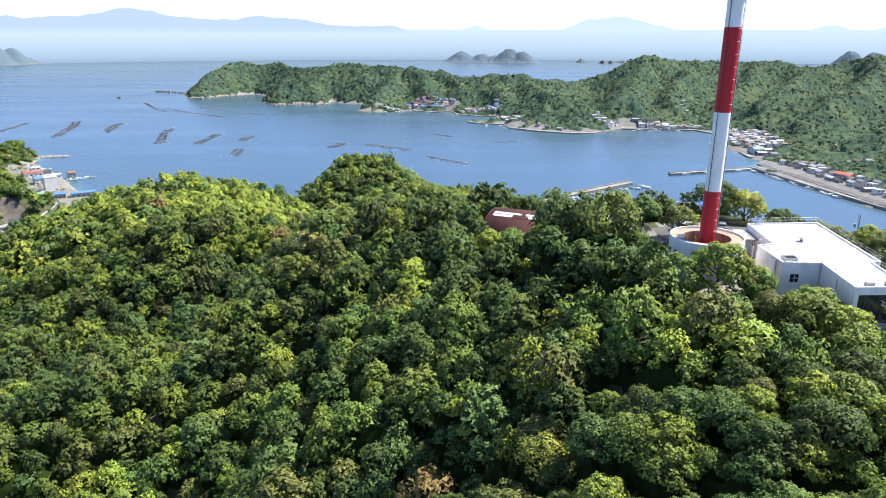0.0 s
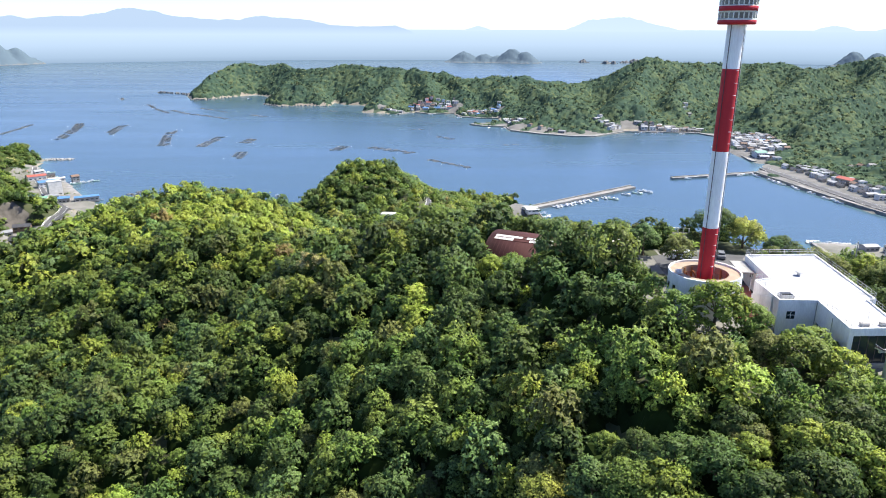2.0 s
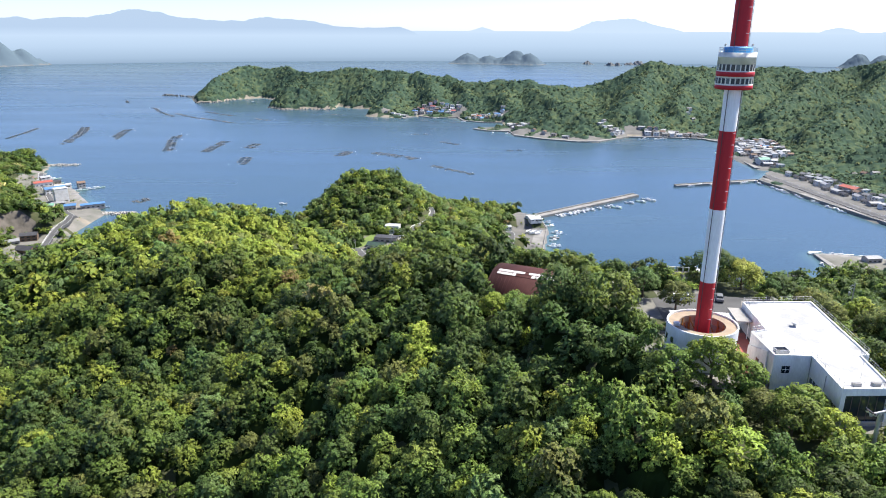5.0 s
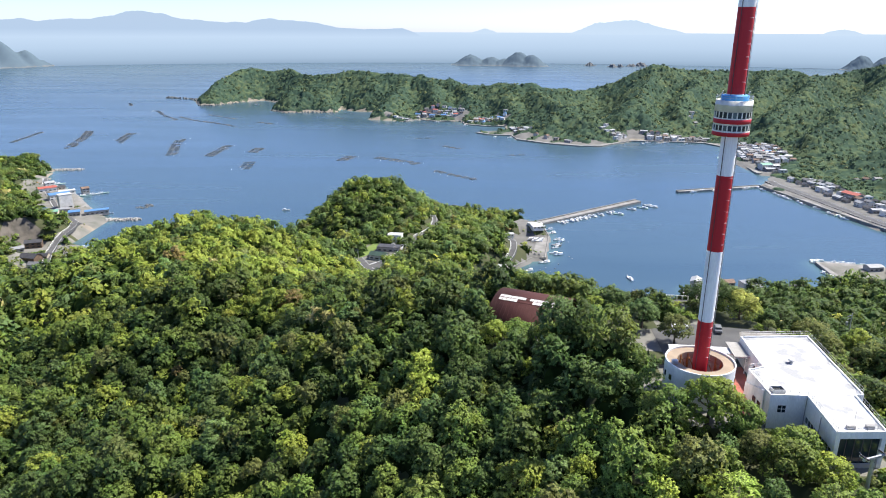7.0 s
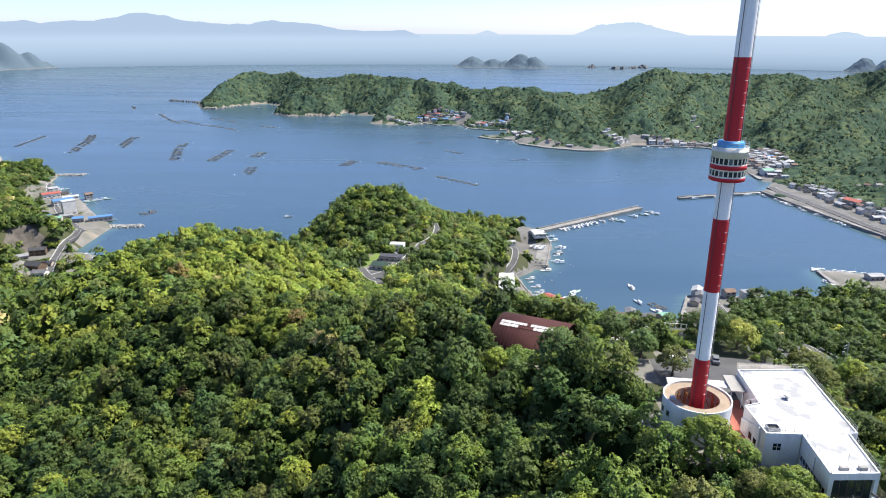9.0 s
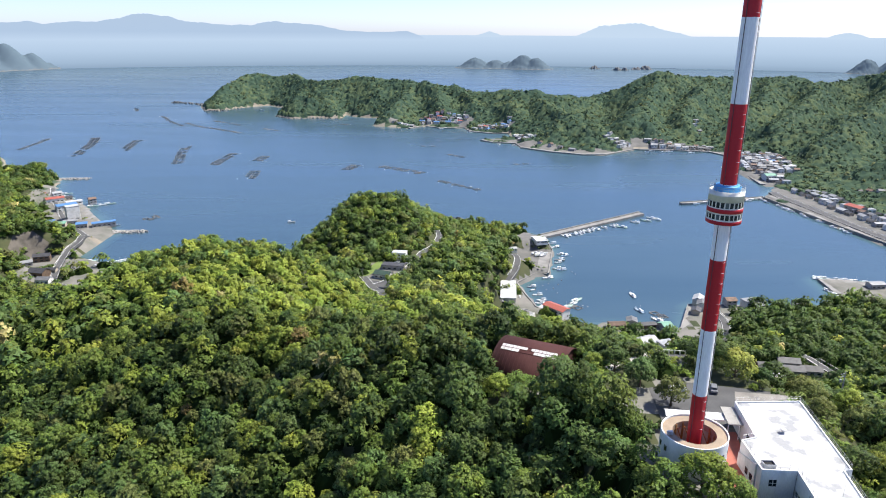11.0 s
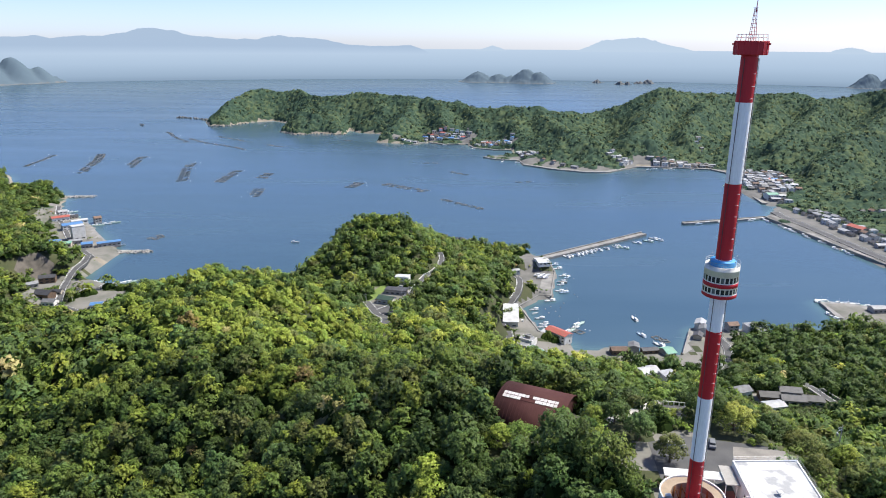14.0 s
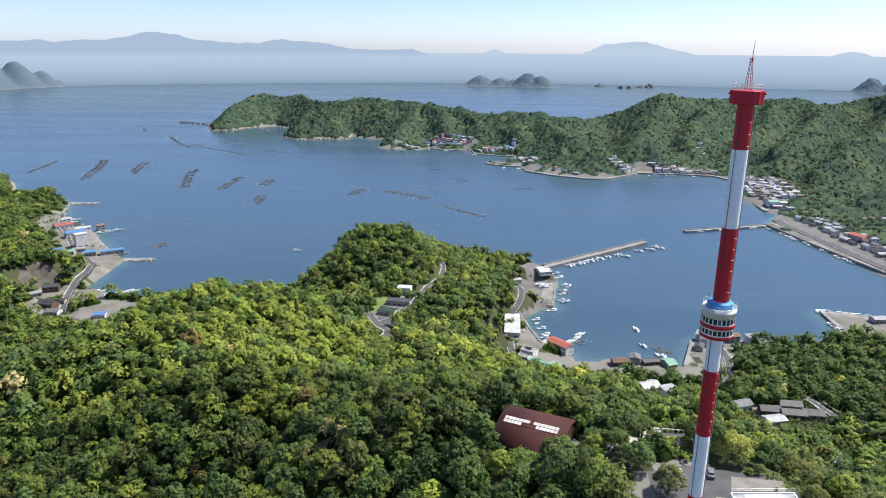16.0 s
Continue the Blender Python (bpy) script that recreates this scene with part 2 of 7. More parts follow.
# ---- helpers for building ----
def link_mesh(name, verts, faces, mats, index=None, smooth=False):
    """One mesh object from arrays of corners and faces."""
    me = bpy.data.meshes.new(name)
    verts, faces = np.asarray(verts, dtype=np.float32), np.asarray(faces, dtype=np.int32)
    k = faces.shape[1]
    me.vertices.add(len(verts))
    me.vertices.foreach_set("co", verts.ravel())
    me.loops.add(faces.size)
    me.loops.foreach_set("vertex_index", faces.ravel())
    me.polygons.add(len(faces))
    me.polygons.foreach_set("loop_start", np.arange(0, faces.size, k, dtype=np.int32))
    for m in mats:
        me.materials.append(m)
    if index is not None:
        me.polygons.foreach_set("material_index", np.asarray(index, dtype=np.int32))
    me.polygons.foreach_set("use_smooth", np.full(len(faces), smooth))
    me.update(calc_edges=True)
    return new(name, me)


def part(name, bm, mat, parent=None, label=""):
    """A bmesh as one mesh object under a thing or under a part."""
    me = bpy.data.meshes.new(name)
    bm.to_mesh(me)
    bm.free()
    me.materials.append(mat)
    ob = new(name, me)
    ob.parent = parent
    return tagged(ob, label)


def thing(name, m, label, category, group="", kind=""):
    ob = new(name)
    ob.matrix_world = m
    ob.empty_display_size = 0.5
    return tagged(ob, label, category, group, kind)


def box(bm, centre, size, rz=0.0, bevel=0.0, taper=1.0, tilt=0.0):
    """A block; taper narrows its top."""
    r = bmesh.ops.create_cube(bm, size=1.0)
    vs = r["verts"]
    for v in vs:
        if v.co.z > 0:
            v.co.x *= taper
            v.co.y *= taper
    bmesh.ops.scale(bm, vec=size, verts=vs)
    if bevel:
        es = list({e for v in vs for e in v.link_edges})
        out = bmesh.ops.bevel(bm, geom=es, offset=bevel, segments=1, affect="EDGES")
        vs = list({v for f in out["faces"] for v in f.verts} | {v for v in vs if v.is_valid})
    bmesh.ops.transform(bm, matrix=pose(*centre, tilt, 0, rz), verts=vs)
    return bm


def lathe(bm, rings, seg=24, cap=True):
    """A turned body from (radius, height) pairs."""
    rows = [[bm.verts.new((r * math.cos(2 * math.pi * i / seg), r * math.sin(2 * math.pi * i / seg), z)) for i in range(seg)] for r, z in rings]
    for a, b in zip(rows, rows[1:]):
        for i in range(seg):
            bm.faces.new((a[i], a[(i + 1) % seg], b[(i + 1) % seg], b[i]))
    if cap:
        bm.faces.new(rows[-1])
        bm.faces.new(rows[0][::-1])
    return bm


def prism(bm, outline, z0, z1):
    """A flat slab over an outline that runs anticlockwise."""
    a, b = [bm.verts.new((x, y, z0)) for x, y in outline], [bm.verts.new((x, y, z1)) for x, y in outline]
    bm.faces.new(b)
    bm.faces.new(a[::-1])
    k = len(outline)
    for i in range(k):
        bm.faces.new((a[i], a[(i + 1) % k], b[(i + 1) % k], b[i]))
    return bm


def tube(bm, points, radius, seg=6):
    """A rod along points."""
    pts = [Vector(p) for p in points]
    rows = []
    for i, p in enumerate(pts):
        d = (pts[min(i + 1, len(pts) - 1)] - pts[max(i - 1, 0)]).normalized()
        u = d.cross(Vector((0, 0, 1)))
        u = Vector((1, 0, 0)) if u.length < 1e-3 else u.normalized()
        w = d.cross(u)
        r = radius[i] if isinstance(radius, (list, tuple)) else radius
        rows.append([bm.verts.new(p + r * (math.cos(2 * math.pi * k / seg) * u + math.sin(2 * math.pi * k / seg) * w)) for k in range(seg)])
    for a, b in zip(rows, rows[1:]):
        for k in range(seg):
            bm.faces.new((a[k], a[(k + 1) % seg], b[(k + 1) % seg], b[k]))
    bm.faces.new(rows[0][::-1])
    bm.faces.new(rows[-1])
    return bm


def BM():
    return bmesh.new()


# ---- lie of the land: hills (x, y, height, reach), the coast, levelled sites ----
KNOLLS_TOWER = [(0, -60, 112, 45), (30, 0, 122, 36), (-30, 40, 99, 30), (35, 46, 144, 29), (100, 50, 129, 36), (-100, 60, 67, 35), (10, 60, 120, 26), (50, 76, 146, 27),
    (-13, 95, 100, 26), (32, 98, 142, 26), (70, 105, 143, 28), (140, 110, 132, 39), (100, 120, 143, 32), (-75, 122, 72, 28), (50, 122, 155, 26), (-4, 125, 127, 26), (22, 129,
    132, 26), (-31, 142, 94, 26), (220, 150, 102, 52), (70, 150, 150, 29), (-6, 154, 139, 26), (-74, 155, 110, 29)]
KNOLLS_MIDDLE = [(-24, 173, 124, 26), (25, 180, 139, 27), (160, 190, 106, 44), (-81, 190, 82, 34), (52, 192, 130, 31), (-40, 195, 136, 30), (-200, 200, 74, 51), (110,
    215, 102, 40), (-260, 220, 51, 61), (-148, 223, 75, 45), (-66, 237, 110, 38), (200, 250, 66, 55), (-106, 251, 125, 43), (13, 264, 114, 40), (130, 273, 64, 49), (-198,
    293, 91, 58), (300, 300, 53, 72), (420, 300, 53, 90), (-124, 334, 116, 56), (30, 340, 74, 52), (-59, 352, 71, 55)]
KNOLLS_COAST = [(-50, 455, 53, 42), (-215, 460, 56, 50), (200, 464, 5, 50), (300, 470, 2, 60), (400, 480, 18, 103), (65, 490, 6, 42), (-65, 505, 40, 42), (0, 510, 43,
    42), (-53, 550, 46, 42), (10, 550, 47, 42), (-240, 560, 12, 60), (-520, 560, 34, 125), (-360, 560, 0, 70), (-560, 720, 30, 148), (-650, 850, 28, 173), (-75, 700, 71, 42),
    (-110, 640, 56, 40), (-65, 650, 65, 36), (-130, 600, 8, 34), (-60, 750, 32, 40), (-120, 760, 42, 40), (-80, 820, 10, 45), (-20, 610, 36, 30)]
KNOLLS_HEADLAND = [(-15, 645, 33, 28), (-10, 700, 14, 34), (30, 660, 31, 32), (45, 700, 15, 30), (75, 740, 10, 26), (20, 760, 8, 34), (60, 640, 12, 24), (75, 690, 4, 22),
    (45, 590, 10, 24), (20, 600, 33, 30), (80, 650, 3, 20), (-130, 600, 22, 40), (-110, 640, 46, 40), (-120, 760, 34, 40), (-60, 750, 42, 40)]
KNOLLS_VALLEY = [(115, 358, 57, 30), (105, 330, 62, 30), (95, 305, 80, 34), (70, 440, 26, 34), (130, 450, 14, 36), (180, 430, 8, 36), (60, 400, 36, 36), (120, 400, 36,
    34), (198, 388, 28, 36), (190, 325, 36, 34), (238, 388, 28, 34), (215, 418, 29, 28), (255, 435, 30, 36), (262, 490, 21, 32), (300, 530, 3, 30), (350, 560, 2, 40), (270,
    535, 4, 26), (235, 530, 3, 22), (-340, 530, 8, 45), (-262, 585, 24, 26), (-240, 560, 22, 26), (-300, 500, 22, 45), (90, 480, 6, 26), (165, 398, 28, 30), (8, 205, 138,
    18)]
KNOLLS_VILLAGE = [(-505, 708, 52, 28), (-475, 706, 35, 22), (-450, 706, 17, 17), (-428, 700, 8, 14), (-545, 760, 40, 34), (-578, 830, 26, 34), (-605, 890, 18, 30), (-535, 655, 58, 40), (-490, 640, 44, 28), (-462, 655, 26, 16)]
KNOLLS_BACK = [(-150, 490, 54, 45), (-100, 480, 46, 40), (-210, 510, 36, 45), (-255, 430, 34, 42), (-290, 380, 44, 55), (-160, 380, 97, 40), (-140, 372, 104, 30), (-130,
    400, 98, 32), (-40, 850, 2, 36), (-100, 850, 4, 38), (-20, 800, 4, 34), (20, 800, 3, 34), (-18, 750, 10, 30), (50, 780, 4, 30), (-120, 820, 10, 36), (310, 430, 27, 45),
    (235, 455, 16, 34), (-160, 600, 3, 36), (-145, 640, 16, 28), (-115, 428, 88, 30), (-12, 207, 135, 20)]
CREST_WEST = [(-752, 2105, 36), (-737, 2150, 48), (-714, 2225, 72), (-678, 2265, 87), (-653, 2275, 89), (-627, 2280, 87), (-599, 2280, 78), (-570, 2275, 80), (-538, 2262, 85), (-506, 2240, 83), (-440, 2120, 73), (-395, 2110, 81), (-352, 2080, 81),
              (-315, 2065, 91), (-283, 2065, 96), (-256, 2060, 95), (-210, 2050, 83), (-170, 2030, 88), (-134, 2005, 83), (-100, 1990, 82), (-73, 1960, 85), (-42, 1930, 76), (0, 1925, 75), (30, 1925, 67), (60, 1915, 63), (130, 1845, 68)]
CREST_EAST = [(130, 1845, 68), (169, 1828, 74), (198, 1828, 72), (240, 1840, 66), (284, 1855, 61), (330, 1880, 55), (370, 1920, 53), (414, 1955, 57), (454, 1950, 70), (490, 1930, 89), (513, 1910, 104), (544, 1900, 116), (567, 1900, 118),
              (608, 1925, 111), (648, 1945, 107), (690, 1935, 104), (760, 1960, 102), (831, 2000, 99), (879, 2005, 98), (926, 2018, 102), (964, 2035, 101), (1000, 2035, 94), (1040, 2050, 85), (1086, 2060, 84), (1150, 2080, 90), (1201, 2090, 100),
              (1270, 2070, 114), (1500, 2060, 120)]
SPURS = [[(-690, 2255, 86), (-725, 2130, 50), (-745, 2050, 24)], [(-610, 2275, 76), (-655, 2200, 56), (-690, 2120, 30)], [(-540, 2250, 84), (-488, 2060, 62), (-462, 1960, 48), (-452, 1905, 34)], [(-462, 1960, 48), (-400, 1925, 46), (-372, 1900, 32)],
         [(-283, 2065, 94), (-315, 1985, 62), (-330, 1920, 34)], [(-210, 2050, 82), (-222, 1960, 58), (-225, 1905, 30)], [(-134, 2005, 82), (-140, 1900, 62), (-165, 1800, 42), (-175, 1750, 20)], [(-73, 1960, 84), (-40, 1860, 64), (-28, 1790, 38)],
         [(0, 1925, 74), (45, 1820, 56), (62, 1750, 32)], [(130, 1845, 66), (150, 1740, 54), (150, 1650, 30)], [(198, 1828, 70), (215, 1700, 60), (240, 1590, 52), (262, 1500, 46), (292, 1440, 36)]]
SPURS_EAST = [[(262, 1510, 46), (205, 1450, 30)], [(544, 1900, 115), (480, 1750, 82), (430, 1610, 64), (395, 1530, 58), (408, 1470, 40)], [(395, 1530, 58), (360, 1470, 40)], [(690, 1935, 103), (610, 1760, 84), (530, 1600, 62), (490, 1500, 40)],
              [(879, 2005, 97), (800, 1800, 84), (700, 1620, 70), (610, 1500, 48)], [(1000, 2035, 93), (960, 1850, 84), (860, 1700, 76), (760, 1560, 66), (660, 1430, 46)], [(1270, 2070, 113), (1130, 1800, 100), (980, 1600, 88), (850, 1430, 74), (720, 1300, 54), (640, 1220, 30)],
              [(850, 1430, 74), (740, 1400, 56), (640, 1360, 30)], [(1250, 1500, 92), (1050, 1350, 86), (880, 1200, 72), (760, 1100, 52), (660, 1060, 32)], [(880, 1200, 72), (760, 1000, 54), (660, 950, 30)], [(1100, 1000, 76), (860, 900, 58), (700, 850, 34)]]
HILLS_FAR = [(-860, 1200, 30, 60), (-760, 1130, 20, 40), (-690, 1090, 12, 40)]
COAST_NEAR = [(-2400, 1500), (-900, 1260), (-835, 1230), (-800, 1180), (-745, 1100), (-713, 1098), (-676, 1108), (-629, 1060), (-612, 1010), (-568, 942), (-543, 927),
              (-499, 883), (-469, 843), (-435, 801), (-400, 770), (-402, 725), (-397, 672), (-345, 646), (-285, 650), (-235, 610), (-190, 615), (-172, 660),
              (-169, 691), (-162, 730), (-156, 807), (-146, 850), (-90, 872), (-28, 846), (-6, 826), (44, 804), (86, 783), (92, 760), (105, 744), (107, 709),
              (93, 633), (82, 633), (61, 607), (66, 580), (73, 548), (94, 526), (97, 511), (128, 518), (157, 514)]
COAST_MID = [(185, 507), (205, 557), (225, 564), (257, 558), (296, 556), (345, 566), (353, 601), (353, 627), (375, 625), (404, 612), (490, 620), (525, 670), (500, 720),
             (486, 749), (444, 970), (495, 1042), (481, 1062), (487, 1164), (502, 1242), (523, 1325), (504, 1366), (441, 1381), (363, 1389), (334, 1363), (292, 1324),
             (248, 1322), (186, 1354), (134, 1402), (127, 1457), (79, 1468), (55, 1496), (70, 1520), (125, 1545)]
COAST_FAR = [(125, 1604), (85, 1602), (33, 1633), (20, 1697), (-35, 1684), (-79, 1720), (-112, 1679), (-163, 1705), (-208, 1721), (-211, 1883), (-277, 1903), (-314, 1963),
             (-310, 1865), (-381, 1872), (-448, 1856), (-501, 1912), (-526, 2113), (-592, 2186), (-646, 2135), (-700, 2029), (-741, 2026), (-792, 2140), (-775, 2330),
             (-640, 2450), (-480, 2440), (-300, 2340), (-20, 2200), (180, 2120), (330, 2130), (520, 2320), (900, 2500), (1500, 2700), (2600, 2900), (3300, 2600), (3300, -900), (-2400, -900)]
LEVELS = [(55, 128, 20, 147.0), (58, 152, 17, 147.0), (35, 146, 10, 147.3), (68, 104, 13, 145.6), (24, 183, 15, 134.5), (118, 359, 16, 56), (196, 390, 20, 28), (222, 394, 18, 28), (178, 394, 12, 28), (50, 575, 20, 2.6), (52, 545, 14, 3),
          (-55, 530, 32, 44), (-52, 485, 14, 44), (-422, 640, 24, 4.0), (-330, 600, 60, 3.5), (-440, 748, 27, 3.5), (-484, 784, 26, 3), (-428, 782, 28, 3), (-490, 822, 28, 3), (-520, 880, 45, 3), (-580, 960, 35, 3), (84, 680, 25, 2.15), (66, 500, 32, 5),
          (125, 500, 40, 3), (215, 520, 42, 3), (390, 595, 40, 2.5), (520, 900, 70, 3), (520, 700, 55, 3), (505, 800, 50, 3), (540, 1150, 60, 4), (560, 1250, 60, 5)]


ROADS = [  # centre line, width, height over the soil
    [(-55, 420), (-50, 440), (-51, 458), (-58, 474), (-66, 492), (-72, 506)],
    [(-60, 486), (-50, 496), (-42, 512), (-36, 535), (-30, 560), (-24, 590), (-17, 618), (-15, 644), (-18, 668)],
    [(40, 548), (38, 575), (44, 590), (54, 606), (61, 626), (63, 648), (58, 668)],
    [(44, 545), (44, 520), (46, 498), (56, 478), (76, 462), (100, 458)],
    [(230, 566), (222, 545), (223, 520), (214, 490), (200, 466), (180, 455), (150, 462)],
    [(474, 1004), (470, 968), (480, 900), (486, 850), (495, 780), (512, 690)],
    [(229, 420), (232, 402), (236, 386)],
    [(-300, 560), (-345, 572), (-377, 592), (-392, 627), (-404, 665), (-407, 700), (-418, 735), (-450, 770), (-490, 815), (-535, 880), (-570, 930), (-600, 985)],
]
CLEAR = [(478, 850, 22), (470, 885, 22), (488, 790, 22), (496, 740, 22), (48.8, 120, 9.8), (56, 119, 6), (58, 111, 5.5), (61, 104, 4.5), (66, 132, 9), (70, 122, 10), (67, 112, 9), (69, 103, 8.5), (56, 145, 11), (46, 141, 6), (66, 145, 8), (72, 146, 6), (24, 183, 13), (118, 359, 15), (196, 389, 9), (218, 391, 9), (108, 352, 8),
         (-53, 526, 15), (-47, 553, 9), (-58, 506, 11), (-57, 487, 10), (-63, 515, 9), (-61, 535, 8), (-55, 462, 6), (-335, 600, 32), (-375, 640, 22), (-418, 648, 17), (-424, 628, 13), (-395, 600, 16), (-398, 670, 14), (-402, 705, 14), (-415, 755, 30), (-448, 765, 16), (-455, 800, 34), (-488, 800, 24), (-500, 855, 40), (-545, 905, 38), (-580, 960, 36), (-600, 990, 18),
         (84, 690, 24), (84, 650, 14), (80, 735, 20), (58, 560, 14), (62, 535, 14), (66, 500, 24), (84, 505, 20), (75, 480, 15), (110, 500, 20), (135, 502, 18), (160, 498, 18), (184, 492, 17), (213, 535, 22), (208, 505, 14),
         (240, 552, 14), (390, 600, 40), (440, 610, 40), (505, 690, 36), (512, 770, 36), (506, 840, 40), (496, 905, 42), (486, 965, 34), (490, 1010, 20), (500, 1075, 22), (520, 1135, 34), (560, 1140, 14), (535, 1200, 40), (575, 1265, 40), (605, 1300, 22), (530, 1330, 24),
         (340, 1385, 18), (300, 1345, 20), (265, 1335, 18), (220, 1352, 20), (410, 1398, 20), (470, 1390, 20), (520, 1350, 22), (525, 1300, 18), (500, 1395, 25), (440, 1405, 22), (380, 1412, 22), (345, 1400, 20), (290, 1350, 22), (240, 1350, 26), (190, 1385, 24), (150, 1420, 24), (130, 1480, 26), (152, 1505, 22), (90, 1500, 20), (128, 1636, 13), (72, 1676, 17), (20, 1720, 24), (-60, 1745, 26), (-110, 1715, 18), (-160, 1730, 14)]


SHRUBS = [(-48, 385, 14), (-50, 404, 13), (-46, 366, 10), (-62, 456, 10), (-44, 425, 8), (-60, 440, 8), (45, 134, 7), (43, 142, 6), (34, 177, 7), (80, 140, 11), (84, 130, 9), (-53, 428, 10), (-50, 445, 10), (-54, 462, 11), (-62, 480, 11), (-69, 497, 9), (-45, 512, 9), (-65, 530, 9), (-405, 612, 16), (-385, 582, 15), (-404, 632, 14), (86, 132, 7), (85, 144, 6), (59, 162, 6.5), (44, 552, 10), (49, 560, 9), (38, 560, 6), (57, 126, 7), (55, 133, 8), (80, 125, 6.5), (79, 112, 6), (82, 138, 6), (66, 141, 7), (176, 384, 15), (196, 378, 17), (216, 380, 16), (205, 362, 12), (232, 384, 13), (232, 402, 10), (184, 366, 10), (70, 468, 15), (50, 482, 12), (112, 346, 10), (61, 100, 6), (63, 94, 5), (68, 91, 6.5), (73, 93, 6), (54, 106, 4), (60, 88, 3)]  # low growth only


def signed_to_coast(x, y):
    """Metres from the coast: plus on land, minus at sea."""
    c = np.array(COAST_NEAR + COAST_MID + COAST_FAR, dtype=float)
    d = np.roll(c, -1, axis=0)
    best, inside = np.full(x.shape, 1e12), np.zeros(x.shape, bool)
    for (ax, ay), (bx, by) in zip(c, d):
        ux, uy = bx - ax, by - ay
        s = np.clip(((x - ax) * ux + (y - ay) * uy) / (ux * ux + uy * uy), 0, 1)
        best = np.minimum(best, (x - ax - s * ux) ** 2 + (y - ay - s * uy) ** 2)
        if ay != by:
            cross = (ay > y) != (by > y)
            inside ^= cross & (x < (bx - ax) * (y - ay) / (by - ay) + ax)
    return np.where(inside, 1, -1) * np.sqrt(best)


def ripple(x, y, size, seed):
    """Smooth noise of about -1 to 1."""
    x, y = np.asarray(x, dtype=float), np.asarray(y, dtype=float)
    out = np.zeros_like(x)
    r = np.random.RandomState(seed)
    for k in range(7):
        a, p, s = r.rand() * 6.28, r.rand() * 6.28, size * (0.6 + 0.9 * r.rand())
        b, q, s2 = r.rand() * 6.28, r.rand() * 6.28, size * (0.8 + 1.2 * r.rand())
        out += np.sin((x * math.cos(a) + y * math.sin(a)) * 6.28 / s + p + 1.3 * np.sin((x * math.cos(b) + y * math.sin(b)) * 6.28 / s2 + q))
    return out / 4.0


def far_height(x, y):
    """The land across the bay: crests that carry the skyline, and spurs that run down to the shore."""
    out = np.zeros_like(x)
    wob = 14 * ripple(x, y, 150, 4)
    for lines, wide in (((CREST_WEST, CREST_EAST), 78.0), (SPURS + SPURS_EAST, 52.0)):
        for line in lines:
            box_x, box_y = [p[0] for p in line], [p[1] for p in line]
            sel = (x > min(box_x) - 330) & (x < max(box_x) + 330) & (y > min(box_y) - 330) & (y < max(box_y) + 330)
            if not sel.any():
                continue
            xs, ys, best = x[sel] + wob[sel], y[sel] + 0.6 * wob[sel], np.zeros(sel.sum())
            for (ax, ay, ah), (bx, by, bh) in zip(line, line[1:]):
                ux, uy = bx - ax, by - ay
                s = np.clip(((xs - ax) * ux + (ys - ay) * uy) / (ux * ux + uy * uy), 0, 1)
                d = np.hypot(xs - ax - s * ux, ys - ay - s * uy)
                h = ah + (bh - ah) * s
                best = np.maximum(best, h * np.exp(-(d / (wide * (0.55 + h / 130))) ** 1.55))
            # soft union, so that spurs grow out of the crest
            o = out[sel]
            out[sel] = np.maximum(o, best) + 5.0 * np.exp(-np.abs(o - best) / 9.0) * np.clip(np.minimum(o, best) / 25, 0, 1)
    for cx, cy, h, r in HILLS_FAR:
        out = np.maximum(out, h * np.exp(-((x - cx) ** 2 + (y - cy) ** 2) / (1.7 * r * r)))
    return out + 3.5 * np.clip(out / 40, 0, 1) + (2.6 * ripple(x, y, 95, 5) + 1.6 * ripple(x, y, 48, 8)) * np.clip(out / 40, 0, 1)


def ground_height(x, y):
    x, y = np.asarray(x, dtype=float), np.asarray(y, dtype=float)
    k = np.array(KNOLLS_TOWER + KNOLLS_MIDDLE + KNOLLS_COAST + KNOLLS_HEADLAND + KNOLLS_VALLEY + KNOLLS_BACK + KNOLLS_VILLAGE, dtype=float)
    num, den = np.zeros_like(x), np.zeros_like(x)
    for cx, cy, h, r in k:
        d2 = ((x - cx) ** 2 + (y - cy) ** 2) / (r * r)
        w = np.exp(-d2) + 1e-4 / (1 + d2) ** 2
        num += w * h
        den += w
    near = num / den
    far = far_height(x, y)
    t = np.clip((y - 880) / 160 + np.clip((x - 430) / 120, 0, 2), 0, 1)
    t = t * t * (3 - 2 * t)
    h = near * (1 - t) + far * t + 0.8 * ripple(x, y, 34, 6)
    d = signed_to_coast(x, y)
    shore = 1.4 + np.clip(d, 0, None) * 0.85
    h = np.where(d > 0, np.minimum(np.maximum(h, 1.6), shore), np.maximum(-14, d * 0.35))
    for cx, cy, r, z in LEVELS:
        q = np.sqrt((x - cx) ** 2 + (y - cy) ** 2)
        w = np.clip(1.0 - (q - r) / (0.55 * r), 0, 1)
        w = w * w * (3 - 2 * w) * (d > 0)
        h = h * (1 - w) + z * w
    return h


def steps(*spans):
    """Grid lines: from, to, step."""
    out = []
    for a, b, s in spans:
        out += list(np.arange(a, b, s))
    return np.array(out + [spans[-1][1]], dtype=float)


